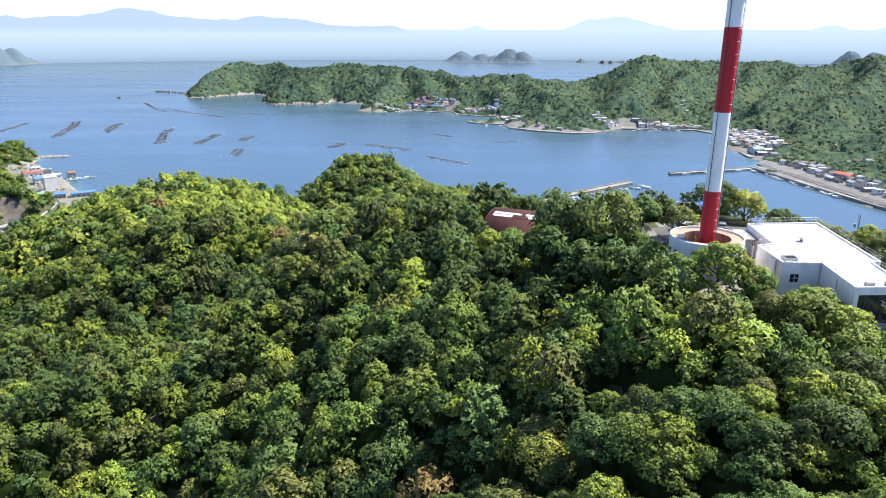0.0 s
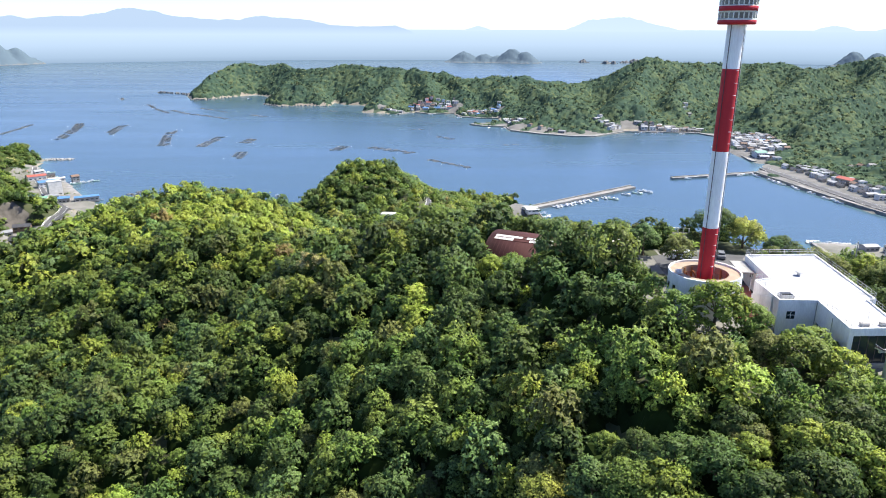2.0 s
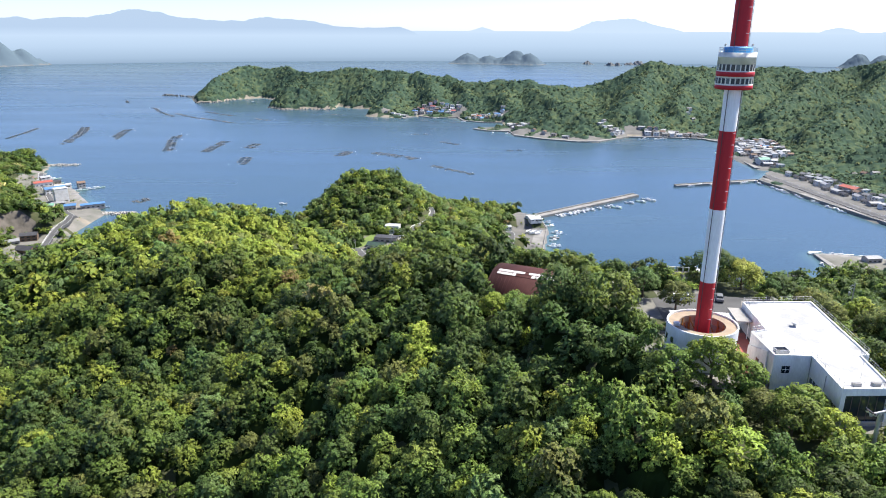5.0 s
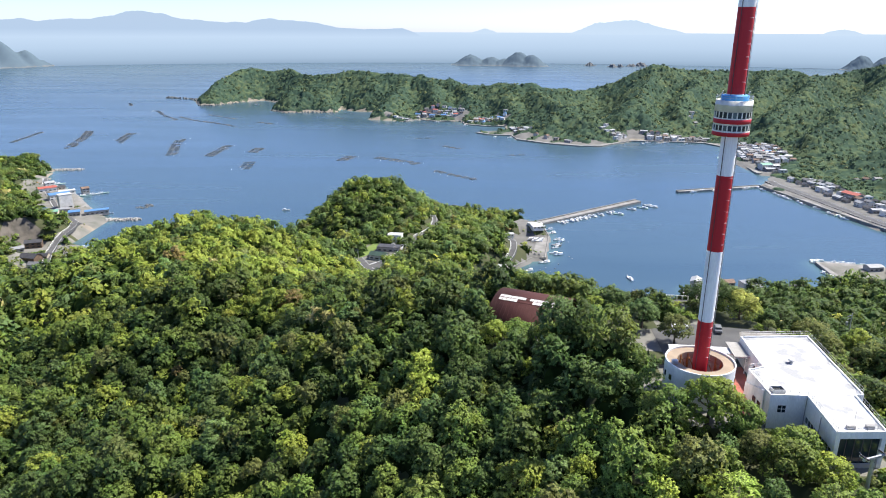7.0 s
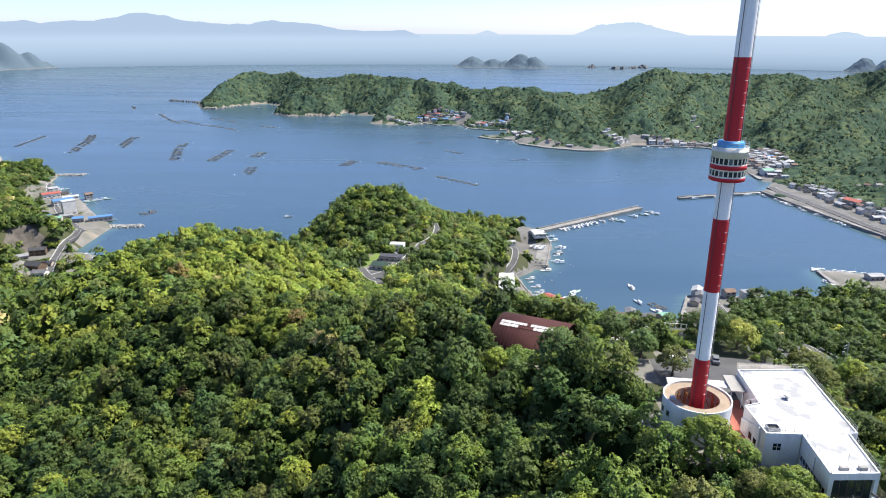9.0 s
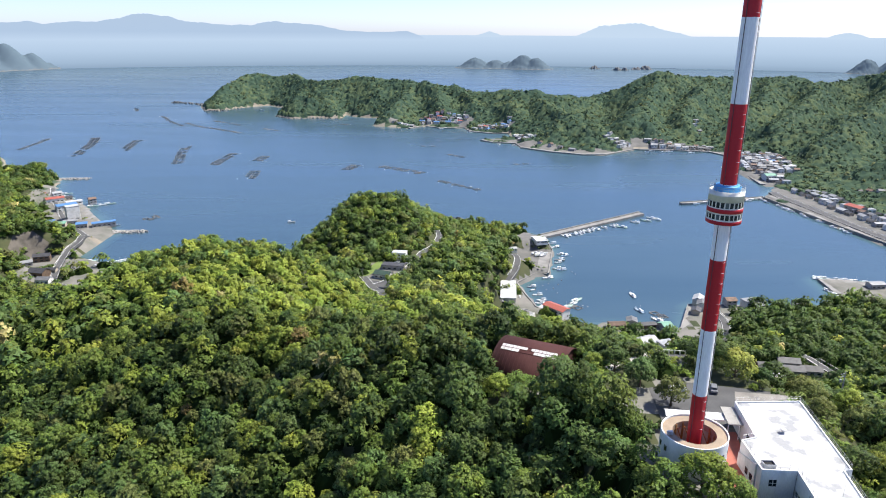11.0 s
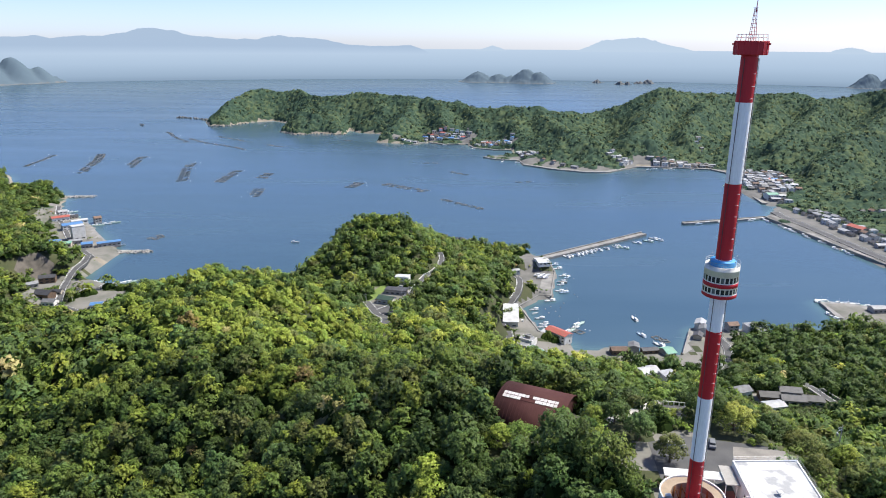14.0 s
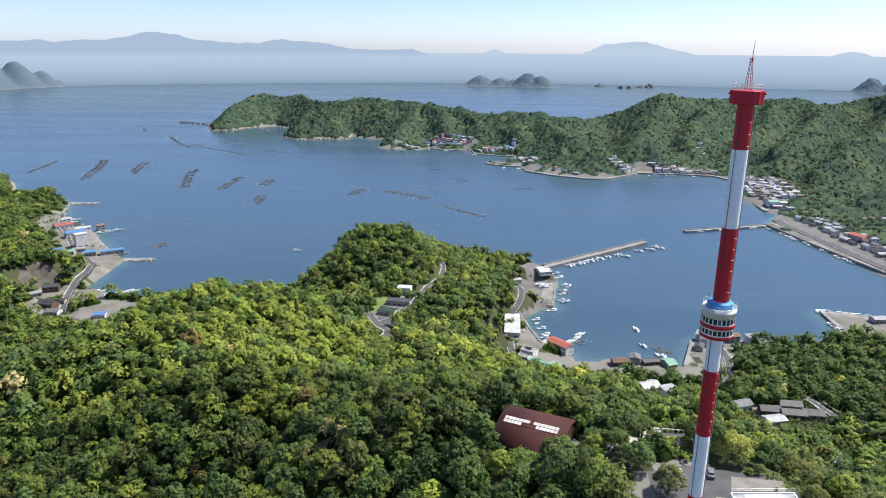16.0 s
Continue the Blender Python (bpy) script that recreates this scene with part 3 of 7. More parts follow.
gx = steps((-2400, -900, 60), (-900, -340, 14), (-340, 460, 6), (460, 1300, 14), (1300, 3300, 80))
gy = steps((-900, -60, 40), (-60, 900, 6), (900, 1300, 12), (1300, 2500, 12), (2500, 2980, 60))
X, Y = np.meshgrid(gx, gy)
Z = ground_height(X.ravel(), Y.ravel()).reshape(X.shape)
ids = np.arange(X.size).reshape(X.shape)
quads = np.stack([ids[:-1, :-1], ids[:-1, 1:], ids[1:, 1:], ids[1:, :-1]], -1).reshape(-1, 4)
top = np.maximum.reduce([Z[:-1, :-1], Z[:-1, 1:], Z[1:, 1:], Z[1:, :-1]]).ravel()
mid_x, mid_y = X.ravel()[quads].mean(1), Y.ravel()[quads].mean(1)
from_sea = signed_to_coast(mid_x, mid_y)
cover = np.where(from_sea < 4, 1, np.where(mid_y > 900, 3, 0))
cover = np.where((mid_x > 380) & (mid_y > 580) & (mid_y < 1340) & (from_sea < 12), 4, cover)
for cx, cy, r in CLEAR:
    cover[np.hypot(mid_x - cx, mid_y - cy) < r * 0.95] = 4 if cy > 640 and cx > -200 else 2
low = np.minimum.reduce([Z[:-1, :-1], Z[:-1, 1:], Z[1:, 1:], Z[1:, :-1]]).ravel()
cover[(cover == 1) & (mid_x > 40) & (mid_x < 380) & (mid_y > 500) & (mid_y < 790)] = 4
for cx, cy, r in ((-436, 660, 13), (-606, 945, 30)):
    cover[(top - low > 2.5) & (np.hypot(mid_x - cx, mid_y - cy) < r) & (from_sea > 5)] = 5
ground = link_mesh("ground", np.stack([X.ravel(), Y.ravel(), Z.ravel()], 1), quads[top > -9], [SOIL, BEACH, YARD, FARFLOOR, TOWN, CLIFF], cover[top > -9], smooth=True)
tagged(ground, "dark leaf-covered forest soil on coastal hills", "ground", kind="structure")

# the sea: rings that widen outward, shoaling towards the coast
sx = steps((-4000, -900, 300), (-900, 600, 12), (600, 4000, 300))
sy = steps((-2800, 500, 300), (500, 1500, 12), (1500, 2200, 25), (2200, 4960, 300))
SX, SY = np.meshgrid(sx, sy)
sid = np.arange(SX.size).reshape(SX.shape)
sq = np.stack([sid[:-1, :-1], sid[:-1, 1:], sid[1:, 1:], sid[1:, :-1]], -1).reshape(-1, 4)
R_EDGE = 4940.0
sea_v = np.stack([SX.ravel(), SY.ravel(), np.zeros(SX.size)], 1)
sea = link_mesh("water", sea_v, sq, [SEA])
tagged(sea, "blue sheltered bay water with faint slicks and ripples", "sea", kind="structure")
shoal = sea.data.attributes.new("shoal", "FLOAT", "POINT")
reach = -signed_to_coast(SX.ravel(), SY.ravel())
shoal.data.foreach_set("value", (np.clip(1 - reach / (16 + 10 * ripple(SX.ravel(), SY.ravel(), 120, 9)), 0, 1) ** 1.6 * 0.6).astype(np.float32))


# ---- woods ----
def off_road(x, y, margin):
    ok = np.ones(x.shape, bool)
    if margin > 4.5:
        for cx, cy, r in SHRUBS:
            ok &= np.hypot(x - cx, y - cy) > r
    for line in ROADS:
        for (ax, ay), (bx, by) in zip(line, line[1:]):
            ux, uy = bx - ax, by - ay
            s = np.clip(((x - ax) * ux + (y - ay) * uy) / (ux * ux + uy * uy), 0, 1)
            ok &= np.hypot(x - ax - s * ux, y - ay - s * uy) > margin
    for cx, cy, r in CLEAR:
        ok &= np.hypot(x - cx, y - cy) > r
    return ok


def tree_sites(x0, x1, y0, y1, gap, seed, margin=5.0):
    """Uneven sites for trees, about gap apart, on land and off roads and yards."""
    r = np.random.RandomState(seed)
    nx, ny = int((x1 - x0) / gap) + 1, int((y1 - y0) / (gap * 0.87)) + 1
    i, j = np.meshgrid(np.arange(nx), np.arange(ny))
    x = x0 + (i + 0.5 * (j % 2)) * gap + (r.rand(ny, nx) - 0.5) * gap * 0.75
    y = y0 + j * gap * 0.87 + (r.rand(ny, nx) - 0.5) * gap * 0.75
    x, y = x.ravel(), y.ravel()
    keep = (signed_to_coast(x, y) > margin) & off_road(x, y, margin)
    return x[keep], y[keep]


def leaf_cloud(r, count, radius, height, lobes, leaf, dome=0.5, low=0.0, spread=1.0):
    """Corners of count loose three-cornered leaf sprays on a crown of several round boughs; the crown's foot is at z = 0."""
    ang, rad = r.rand(lobes) * 6.283, radius * 0.74 * np.sqrt(r.rand(lobes))
    cz = height * (0.3 + 0.5 * r.rand(lobes)) * (1 - 0.5 * (rad / radius) ** 2)
    cx, cy, size = rad * np.cos(ang), rad * np.sin(ang), radius * (0.22 + 0.24 * r.rand(lobes)) * spread
    if lobes >= 15:
        # boughs stand all round the crown like a cauliflower
        up = 0.02 + 0.98 * r.rand(lobes)
        out = np.sqrt(1 - up ** 2) * radius * 0.8
        cx, cy, cz = out * np.cos(ang), out * np.sin(ang), height * (0.1 + 0.66 * up + 0.1 * r.rand(lobes))
        size = radius * (0.15 + 0.14 * r.rand(lobes)) * spread
    cx[0] = cy[0] = 0
    cz[0], size[0] = height * 0.45, radius * dome
    pick = r.choice(lobes, count, p=size ** 2 / (size ** 2).sum())
    n = r.normal(size=(count, 3))
    n[:, 2] = np.abs(n[:, 2]) * 1.1 - low
    n /= np.linalg.norm(n, axis=1, keepdims=True)
    # sprays gather into tufts
    tuft = np.sin(n[:, 0] * 9 + pick) * np.sin(n[:, 1] * 9 + 2 * pick) * np.sin(n[:, 2] * 8 + pick)
    d = size[pick] * (0.92 + 0.2 * tuft + 0.12 * r.normal(size=count))
    c = np.stack([cx[pick], cy[pick], cz[pick]], 1) + n * d[:, None] * np.array([1, 1, 0.85 * height / (1.5 * radius) + 0.12])
    c[:, 2] = np.maximum(c[:, 2], 0.1)
    nn = n + 0.3 * r.normal(size=(count, 3)) + np.array([0, 0, 0.45])
    nn /= np.linalg.norm(nn, axis=1, keepdims=True)
    a = np.cross(nn, r.normal(size=(count, 3)))
    a /= np.linalg.norm(a, axis=1, keepdims=True)
    b = np.cross(nn, a)
    s = leaf * (0.65 + 0.7 * r.rand(count))[:, None]
    sk = (r.rand(count)[:, None] - 0.5) * 0.7
    bend = nn * s * 0.22
    tri = np.stack([c + a * s * 0.95 - bend, c - a * s * 0.5 + b * s * (0.75 + sk), c - a * s * (0.5 + sk * 0.4) - b * s * 0.75 + bend * 0.5], 1)
    core = np.array([0, 0, height * 0.3])
    whole = (tri - core) / np.linalg.norm(tri - core, axis=2, keepdims=True)
    way = 0.62 * n[:, None, :] + 0.42 * whole + 0.22 * nn[:, None, :] + np.array([0, 0, 0.1])
    return tri, way / np.linalg.norm(way, axis=2, keepdims=True)


def leafy(name, v, way, mats, index=None, tone=None):
    """A mesh of loose leaf sprays, each with the way its bough faces."""
    ob = link_mesh(name, v, np.arange(len(v)).reshape(-1, 3), mats, index)
    ob.data.attributes.new("outward", "FLOAT_VECTOR", "POINT").data.foreach_set("vector", np.ascontiguousarray(way, dtype=np.float32).ravel())
    if tone is not None:
        ob.data.attributes.new("tone", "FLOAT", "POINT").data.foreach_set("value", tone.astype(np.float32))
    return ob


def joined_wood(name, x, y, species, protos, scale, label, mats, sink=0.0, seed=1, low=0.66, wide=0.9):
    """One mesh of many crowns, each a turned and scaled copy of a form, with a tone of its own."""
    r = np.random.RandomState(seed)
    z = ground_height(x, y) - sink
    vs, ws, ix, tones = [], [], [], []
    patch = 0.3 * ripple(x, y, 42, 71)
    for k in range(len(x)):
        tri, way = protos[r.randint(len(protos))]
        a, s = r.rand() * 6.283, scale * (low + wide * r.rand() ** 2)
        c, q = math.cos(a), math.sin(a)
        t, w = tri.reshape(-1, 3), way.reshape(-1, 3)
        vs.append(np.stack([(t[:, 0] * c - t[:, 1] * q) * s + x[k], (t[:, 0] * q + t[:, 1] * c) * s + y[k], t[:, 2] * s * (0.85 + 0.6 * r.rand()) + z[k]], 1))
        ws.append(np.stack([w[:, 0] * c - w[:, 1] * q, w[:, 0] * q + w[:, 1] * c, w[:, 2]], 1))
        ix.append(np.full(len(t) // 3, species[k]))
        tones.append(np.full(len(t), np.clip(r.normal() * 0.26 + patch[k], -1, 1)))
    return tagged(leafy(name, np.concatenate(vs), np.concatenate(ws), mats, np.concatenate(ix), np.concatenate(tones)), label, "trees", kind="stuff")


def canopy(name, x, y, reach, rise, step, mat, label, seed, sink=0.0, rough=0.35, smooth=False, patch=0.0, bank=1e6):
    """A closed canopy sheet: one uneven dome over every site, sagging to the soil between and round them."""
    r = np.random.RandomState(seed)
    z = ground_height(x, y) + sink
    lush = patch * ripple(x, y, 170, 51)
    x0, y0 = x.min() - 2 * reach, y.min() - 2 * reach
    nx, ny = int((x.max() + 2 * reach - x0) / step) + 2, int((y.max() + 2 * reach - y0) / step) + 2
    top, tone = np.full((ny, nx), -1e9), np.zeros((ny, nx))
    gx2, gy2 = x0 + np.arange(nx) * step, y0 + np.arange(ny) * step
    for k in range(len(x)):
        s = reach * (0.6 + 0.75 * r.rand() ** 1.4)
        i0, i1 = int((x[k] - s - x0) / step) + 1, int((x[k] + s - x0) / step) + 1
        j0, j1 = int((y[k] - s - y0) / step) + 1, int((y[k] + s - y0) / step) + 1
        q = 1 - ((gx2[None, i0:i1] - x[k]) ** 2 + (gy2[j0:j1, None] - y[k]) ** 2) / (s * s)
        d = np.where(q > 0, z[k] + rise * (s / reach) * (0.25 + 0.75 * np.sqrt(np.clip(q, 0, 1))), -1e9)
        better = d > top[j0:j1, i0:i1]
        top[j0:j1, i0:i1] = np.where(better, d, top[j0:j1, i0:i1])
        tone[j0:j1, i0:i1] = np.where(better, r.rand() + lush[k], tone[j0:j1, i0:i1])
    bare = top < -1e8
    GX, GY = np.meshgrid(gx2, gy2)
    near = bare & (np.pad(~bare, 1)[:-2, 1:-1] | np.pad(~bare, 1)[2:, 1:-1] | np.pad(~bare, 1)[1:-1, :-2] | np.pad(~bare, 1)[1:-1, 2:] | np.pad(~bare, 1)[:-2, :-2] | np.pad(~bare, 1)[2:, 2:] | np.pad(~bare, 1)[:-2, 2:] | np.pad(~bare, 1)[2:, :-2])
    use = near | ~bare
    top[near] = ground_height(GX[near], GY[near]) - 0.4
    jx, jy = GX + (r.rand(ny, nx) - 0.5) * step * 0.7, GY + (r.rand(ny, nx) - 0.5) * step * 0.7
    zz = top + r.normal(size=top.shape) * rough * ~bare
    q4 = use[:-1, :-1] & use[:-1, 1:] & use[1:, 1:] & use[1:, :-1]
    some = ~(bare[:-1, :-1] & bare[:-1, 1:] & bare[1:, 1:] & bare[1:, :-1])
    ids2 = np.full((ny, nx), -1)
    ids2[use] = np.arange(use.sum())
    four = np.stack([top[:-1, :-1], top[:-1, 1:], top[1:, 1:], top[1:, :-1]])
    flat = four.max(0) - four.min(0) < bank
    f = np.stack([ids2[:-1, :-1], ids2[:-1, 1:], ids2[1:, 1:], ids2[1:, :-1]], -1)[q4 & some & flat]
    ob = link_mesh(name, np.stack([jx[use], jy[use], zz[use]], 1), f, [mat], smooth=smooth)
    at = ob.data.attributes.new("tone", "FLOAT", "POINT")
    at.data.foreach_set("value", tone[use].astype(np.float32))
    return tagged(ob, label, "trees", kind="stuff")


def species_at(x, y, seed):
    """Which leaf grows where: patches, fresher on the sunlit round hill."""
    r = np.random.RandomState(seed)
    u, w = r.rand(len(x)), ripple(x, y, 70, 21)
    out = np.where(u < 0.42, 0, np.where(u < 0.66, 1, np.where(u < 0.80, 4, np.where(u < 0.90, 3, 2))))
    fresh = np.exp(-((x + 110) ** 2 / 75 ** 2 + (y - 330) ** 2 / 85 ** 2))
    out = np.where(r.rand(len(x)) < 0.8 * fresh, 2, out)
    out = np.where((w > 0.55) & (r.rand(len(x)) < 0.45), 2, out)
    out = np.where((w < -0.5) & (r.rand(len(x)) < 0.5), 1, out)
    # Dark leaves here stand for the slope's shade as well as its evergreens.
    out = np.where((x > 150) & (y > 370) & (r.rand(len(x)) < 0.6), 1, out)
    # The last patch puts the right hill's shade into darker leaves.
    for cx, cy, q, kind, share in ((-22, 474, 30, 1, 0.9), (-20, 372, 62, 5, 0.16), (30, 392, 40, 2, 0.45), (-60, 345, 40, 2, 0.5), (-270, 545, 34, 6, 0.1), (262, 425, 85, 1, 0.95)):
        out = np.where((r.rand(len(x)) < share * np.exp(-((x - cx) ** 2 + (y - cy) ** 2) / q ** 2)), kind, out)
    # Shadow in the hollow is put into the choice of darker leaves.
    vale_shade = np.exp(-((x - 22) ** 2 / 32 ** 2 + (y - 158) ** 2 / 40 ** 2))
    out = np.where(r.rand(len(x)) < 0.7 * vale_shade, np.where(r.rand(len(x)) < 0.75, 1, 4), out)
    v = r.rand(len(x))
    out = np.where(v < 0.006, 5, np.where(v < 0.009, 6, np.where(v < 0.011, 7, out)))
    return out.astype(int)


rs = np.random.RandomState(11)
FORM_NEAR = [leaf_cloud(rs, 2300, 3.6 + 1.3 * rs.rand(), 4.8 + 2.2 * rs.rand(), 40 + 3 * k, 0.25, 0.52, low=0.15) for k in range(6)]
FORM_NEXT = [leaf_cloud(rs, 720, 3.6 + 0.9 * rs.rand(), 4.9 + 2.0 * rs.rand(), 34, 0.36, 0.55, low=0.1) for k in range(10)]
FORM_MID = [leaf_cloud(rs, 340, 3.6 + 0.9 * rs.rand(), 4.9 + 1.9 * rs.rand(), 28, 0.47, 0.6, low=0.05) for k in range(14)]
FORM_SLOPE = [leaf_cloud(rs, 190, 3.9, 5.2, 22, 0.6, 0.6, spread=1.15) for k in range(12)]
FORM_FAR = [leaf_cloud(rs, 74, 4.2, 5.4, 8, 0.9, spread=1.25) for k in range(12)]
FORM_LOW = [leaf_cloud(rs, 40, 2.8, 3.0, 4, 0.75, spread=1.3) for k in range(8)]
FORM_BAY = [leaf_cloud(rs, 13, 3.7, 4.8, 3, 1.5, 0.62, spread=1.2) for k in range(12)]
KIND_LABEL = ["dense evergreen broadleaf tree with mid-green crown", "dark green evergreen oak in the hillside wood", "broadleaf tree with fresh light-green spring crown",
              "olive-green broadleaf tree with open crown", "blue-green camphor-like tree with tufted crown", "tree with bright yellow-green flowering crown",
              "tree with rusty brown young leaves", "tree with cream-coloured blossom over its crown"]


def tree_form(form, kind, trunk_h, seed):
    """A tree: tapered trunk with limbs, and a crown of loose leaf sprays."""
    r = np.random.RandomState(seed)
    ob = thing("tree", Matrix(), KIND_LABEL[kind], "tree", "trees of the hillside wood")
    bm = BM()
    lean = r.rand(2) * 0.6 - 0.3
    tube(bm, [(0, 0, -0.6), (lean[0] * 0.4, lean[1] * 0.4, trunk_h * 0.5), (lean[0], lean[1], trunk_h), (lean[0] * 1.4, lean[1] * 1.4, trunk_h + 2.6)], [0.3, 0.22, 0.17, 0.06], 6)
    for k in range(5):
        a = k * 1.26 + r.rand()
        tube(bm, [(lean[0], lean[1], trunk_h * (0.8 + 0.08 * k)), (1.1 * math.cos(a), 1.1 * math.sin(a), trunk_h + 0.9), (2.3 * math.cos(a), 2.3 * math.sin(a), trunk_h + 1.9 + r.rand())], [0.12, 0.08, 0.03], 4)
    part("trunk", bm, BARK, ob)
    v = form[0].reshape(-1, 3) + np.array([lean[0], lean[1], trunk_h * 0.75])
    crown = leafy("crown", v, form[1].reshape(-1, 3), [LEAF[kind]])
    crown.parent = ob
    return ob


SPECIMEN = ((46.5, 108.3, 2, 1.45, 2.6), (51.5, 106.8, 0, 1.0, 2.0), (40, 109.5, 0, 1.15, 2.6), (71.6, 156.5, 5, 1.4, 0.8), (84, 162, 1, 1.5, 1.2), (90, 156, 3, 1.15, 0.5), (73.6, 150, 2, 0.34, 0.2), (76, 150.5, 3, 0.4, 1.6), (78, 154, 4, 0.6, 2.4), (50.9, 141.6, 3, 1.05, 3.0), (46.0, 150.5, 4, 1.1, 2.6), (44.0, 165.2, 2, 0.62, 0.6), (49.6, 168.6, 3, 0.66, 0.8), (53.4, 164.6, 2, 0.55, 0.5), (47.2, 171.0, 2, 0.6, 0.8), (41.5, 158.5, 1, 1.15, 1.4), (56.0, 172.5, 0, 0.8, 1.2), (66, 161, 1, 1.2, 3.0), (58.6, 100.5, 0, 1.2, 0.6), (55.0, 95.5, 0, 1.15, 1.2), (60.5, 93.5, 2, 1.05, 0.4), (52.0, 100.0, 3, 1.0, 1.0), (86.0, 141.5, 3, 0.95, 0.8), (18.0, 166.0, 0, 1.15, 1.6), (26.0, 165.0, 4, 1.2, 1.8), (33.5, 168.0, 1, 1.1, 1.6), (12.0, 164.0, 2, 1.1, 2.0), (36, 158, 2, 0.9, 3.0), (96, 147, 2, 1.1, 2.4))
FEATURE = [(43.5, 106.5, 2), (37, 112, 0), (52, 105, 0), (15, 83, 5), (-2, 92, 6), (-18, 138, 5), (-61, 122, 5), (-51, 121, 5), (-105.5, 251, 6), (-94, 211, 6), (-82.5, 231.5, 5), (-40, 195, 7), (-11, 262, 7), (-5, 258, 7), (17, 254, 5), (22, 250, 5),
           (-19, 456, 5), (-89, 540, 5), (23, 439, 5), (-62, 375, 5), (224, 424, 7)]
tx, ty = tree_sites(-260, 330, 22, 262, 5.5, 3, 5.0)
fx, fy, fs = (np.array(c, dtype=float) for c in zip(*[f for f in FEATURE if f[1] < 262]))
away = np.min(np.hypot(tx[:, None] - fx, ty[:, None] - fy), axis=1) > 4.0
for x, y, kind, size, h in SPECIMEN:
    away &= np.hypot(tx - x, ty - y) > 1.5 + 3.6 * size
tx, ty = np.concatenate([tx[away], fx]), np.concatenate([ty[away], fy])
seen_part = (np.abs(tx) < 0.74 * ty + 35) & ~((tx > 95) & (ty > 120) & (ty < 150) & (tx > 0.72 * ty + 20))
tx, ty = tx[seen_part], ty[seen_part]
ts = species_at(tx, ty, 5)
for a, b, c in zip(fx, fy, fs):
    ts[np.argmin(np.hypot(tx - a, ty - b))] = int(c)
reach_out = np.hypot(tx - 12, ty + 10)
order = np.argsort(reach_out)
close, rest = order[:295], order[295:]
tz = ground_height(tx, ty)
forms, rt = {}, np.random.RandomState(8)
for k in close:
    key = (int(ts[k]), int(rt.randint(2)))
    m = pose(tx[k], ty[k], tz[k], 0, 0, 360 * rt.rand()) @ Matrix.Diagonal((*([0.6 + 0.62 * rt.rand() ** 1.3] * 3), 1))
    if key not in forms:
        forms[key] = tree_form(FORM_NEAR[len(forms) % 6], key[0], 1.9 + 0.8 * rt.rand(), 40 + len(forms))
        forms[key].matrix_world = m
    else:
        t = copy_thing(forms[key], Matrix.LocRotScale(m.to_translation(), m.to_quaternion(), None))
        t.scale = m.to_scale()
second = rest[:480]
rest = rest[480:]
for k, (x, y, kind, size, h) in enumerate(SPECIMEN):
    t = tree_form(FORM_NEAR[k % 6], kind, h, 70 + k)
    t.matrix_world = pose(x, y, float(ground_height(np.array([x]), np.array([y]))[0]), 0, 0, 40 * k) @ Matrix.Diagonal((size, size, size, 1))
    tagged(t, KIND_LABEL[kind] + " beside the tower hall", "tree", "trees round the tower")
joined_wood("hillside_wood", tx[second], ty[second], ts[second], FORM_NEXT, 1.0, "close canopy of evergreen and fresh green broadleaf trees", LEAF, -1.2, 30)
joined_wood("hillside_wood", tx[rest], ty[rest], ts[rest], FORM_MID, 1.02, "close canopy of broadleaf trees on the round hill", LEAF, -1.2, 31)
canopy("inner_canopy", tx, ty, 3.2, 2.0, 1.4, SHADED_CANOPY, "near-black leaf sheet that puts shade between the hillside crowns", 61, 0.0)
ux, uy = tree_sites(-440, 260, 70, 640, 2.6, 4, 4.0)
low = np.zeros(len(ux), bool)
for cx, cy, r in SHRUBS:
    if cy > 70:
        low |= np.hypot(ux - cx, uy - cy) < r
wx, wy = np.meshgrid(np.arange(-640, 300, 3.2), np.arange(280, 1000, 3.2))
wob = np.random.RandomState(12)
wx, wy = (wx + wob.rand(*wx.shape) * 2.4).ravel(), (wy + wob.rand(*wy.shape) * 2.4).ravel()
wx, wy = (c[np.abs(wx) < 0.74 * wy + 20] for c in (wx, wy))
bank = np.hypot(ground_height(wx + 2, wy) - ground_height(wx - 2, wy), ground_height(wx, wy + 2) - ground_height(wx, wy - 2)) / 4 > 0.42
wx, wy = wx[bank], wy[bank]
bank = (signed_to_coast(wx, wy) > 5) & ~off_road(wx, wy, 4.0) & (ground_height(wx, wy) > 4)
for line in ROADS:
    for (ax, ay), (bx, by) in zip(line, line[1:]):
        q = np.clip(((wx - ax) * (bx - ax) + (wy - ay) * (by - ay)) / ((bx - ax) ** 2 + (by - ay) ** 2), 0, 1)
        bank &= np.hypot(wx - ax - q * (bx - ax), wy - ay - q * (by - ay)) > 4.6
bank &= np.hypot(wx + 434, wy - 658) > 11
bank &= np.hypot(wx + 606, wy - 945) > 26
ux, uy = np.concatenate([ux[low], wx[bank]]), np.concatenate([uy[low], wy[bank]])
joined_wood("undergrowth", ux, uy, species_at(ux, uy, 6) % 5, FORM_LOW, 0.55, "low green shrubs on the open slopes", LEAF, 0.0, 34)
mx, my = tree_sites(-900, 520, 262, 1290, 7.4, 13, 6.0)
keep = (np.abs(mx) < 0.74 * my + 30) & ~((my > 880) & (mx > 300)) & ((my < 1130) | (mx < -500)) & (ground_height(mx, my) > 2.2)
steep = np.hypot(ground_height(mx + 2, my) - ground_height(mx - 2, my), ground_height(mx, my + 2) - ground_height(mx, my - 2)) / 4
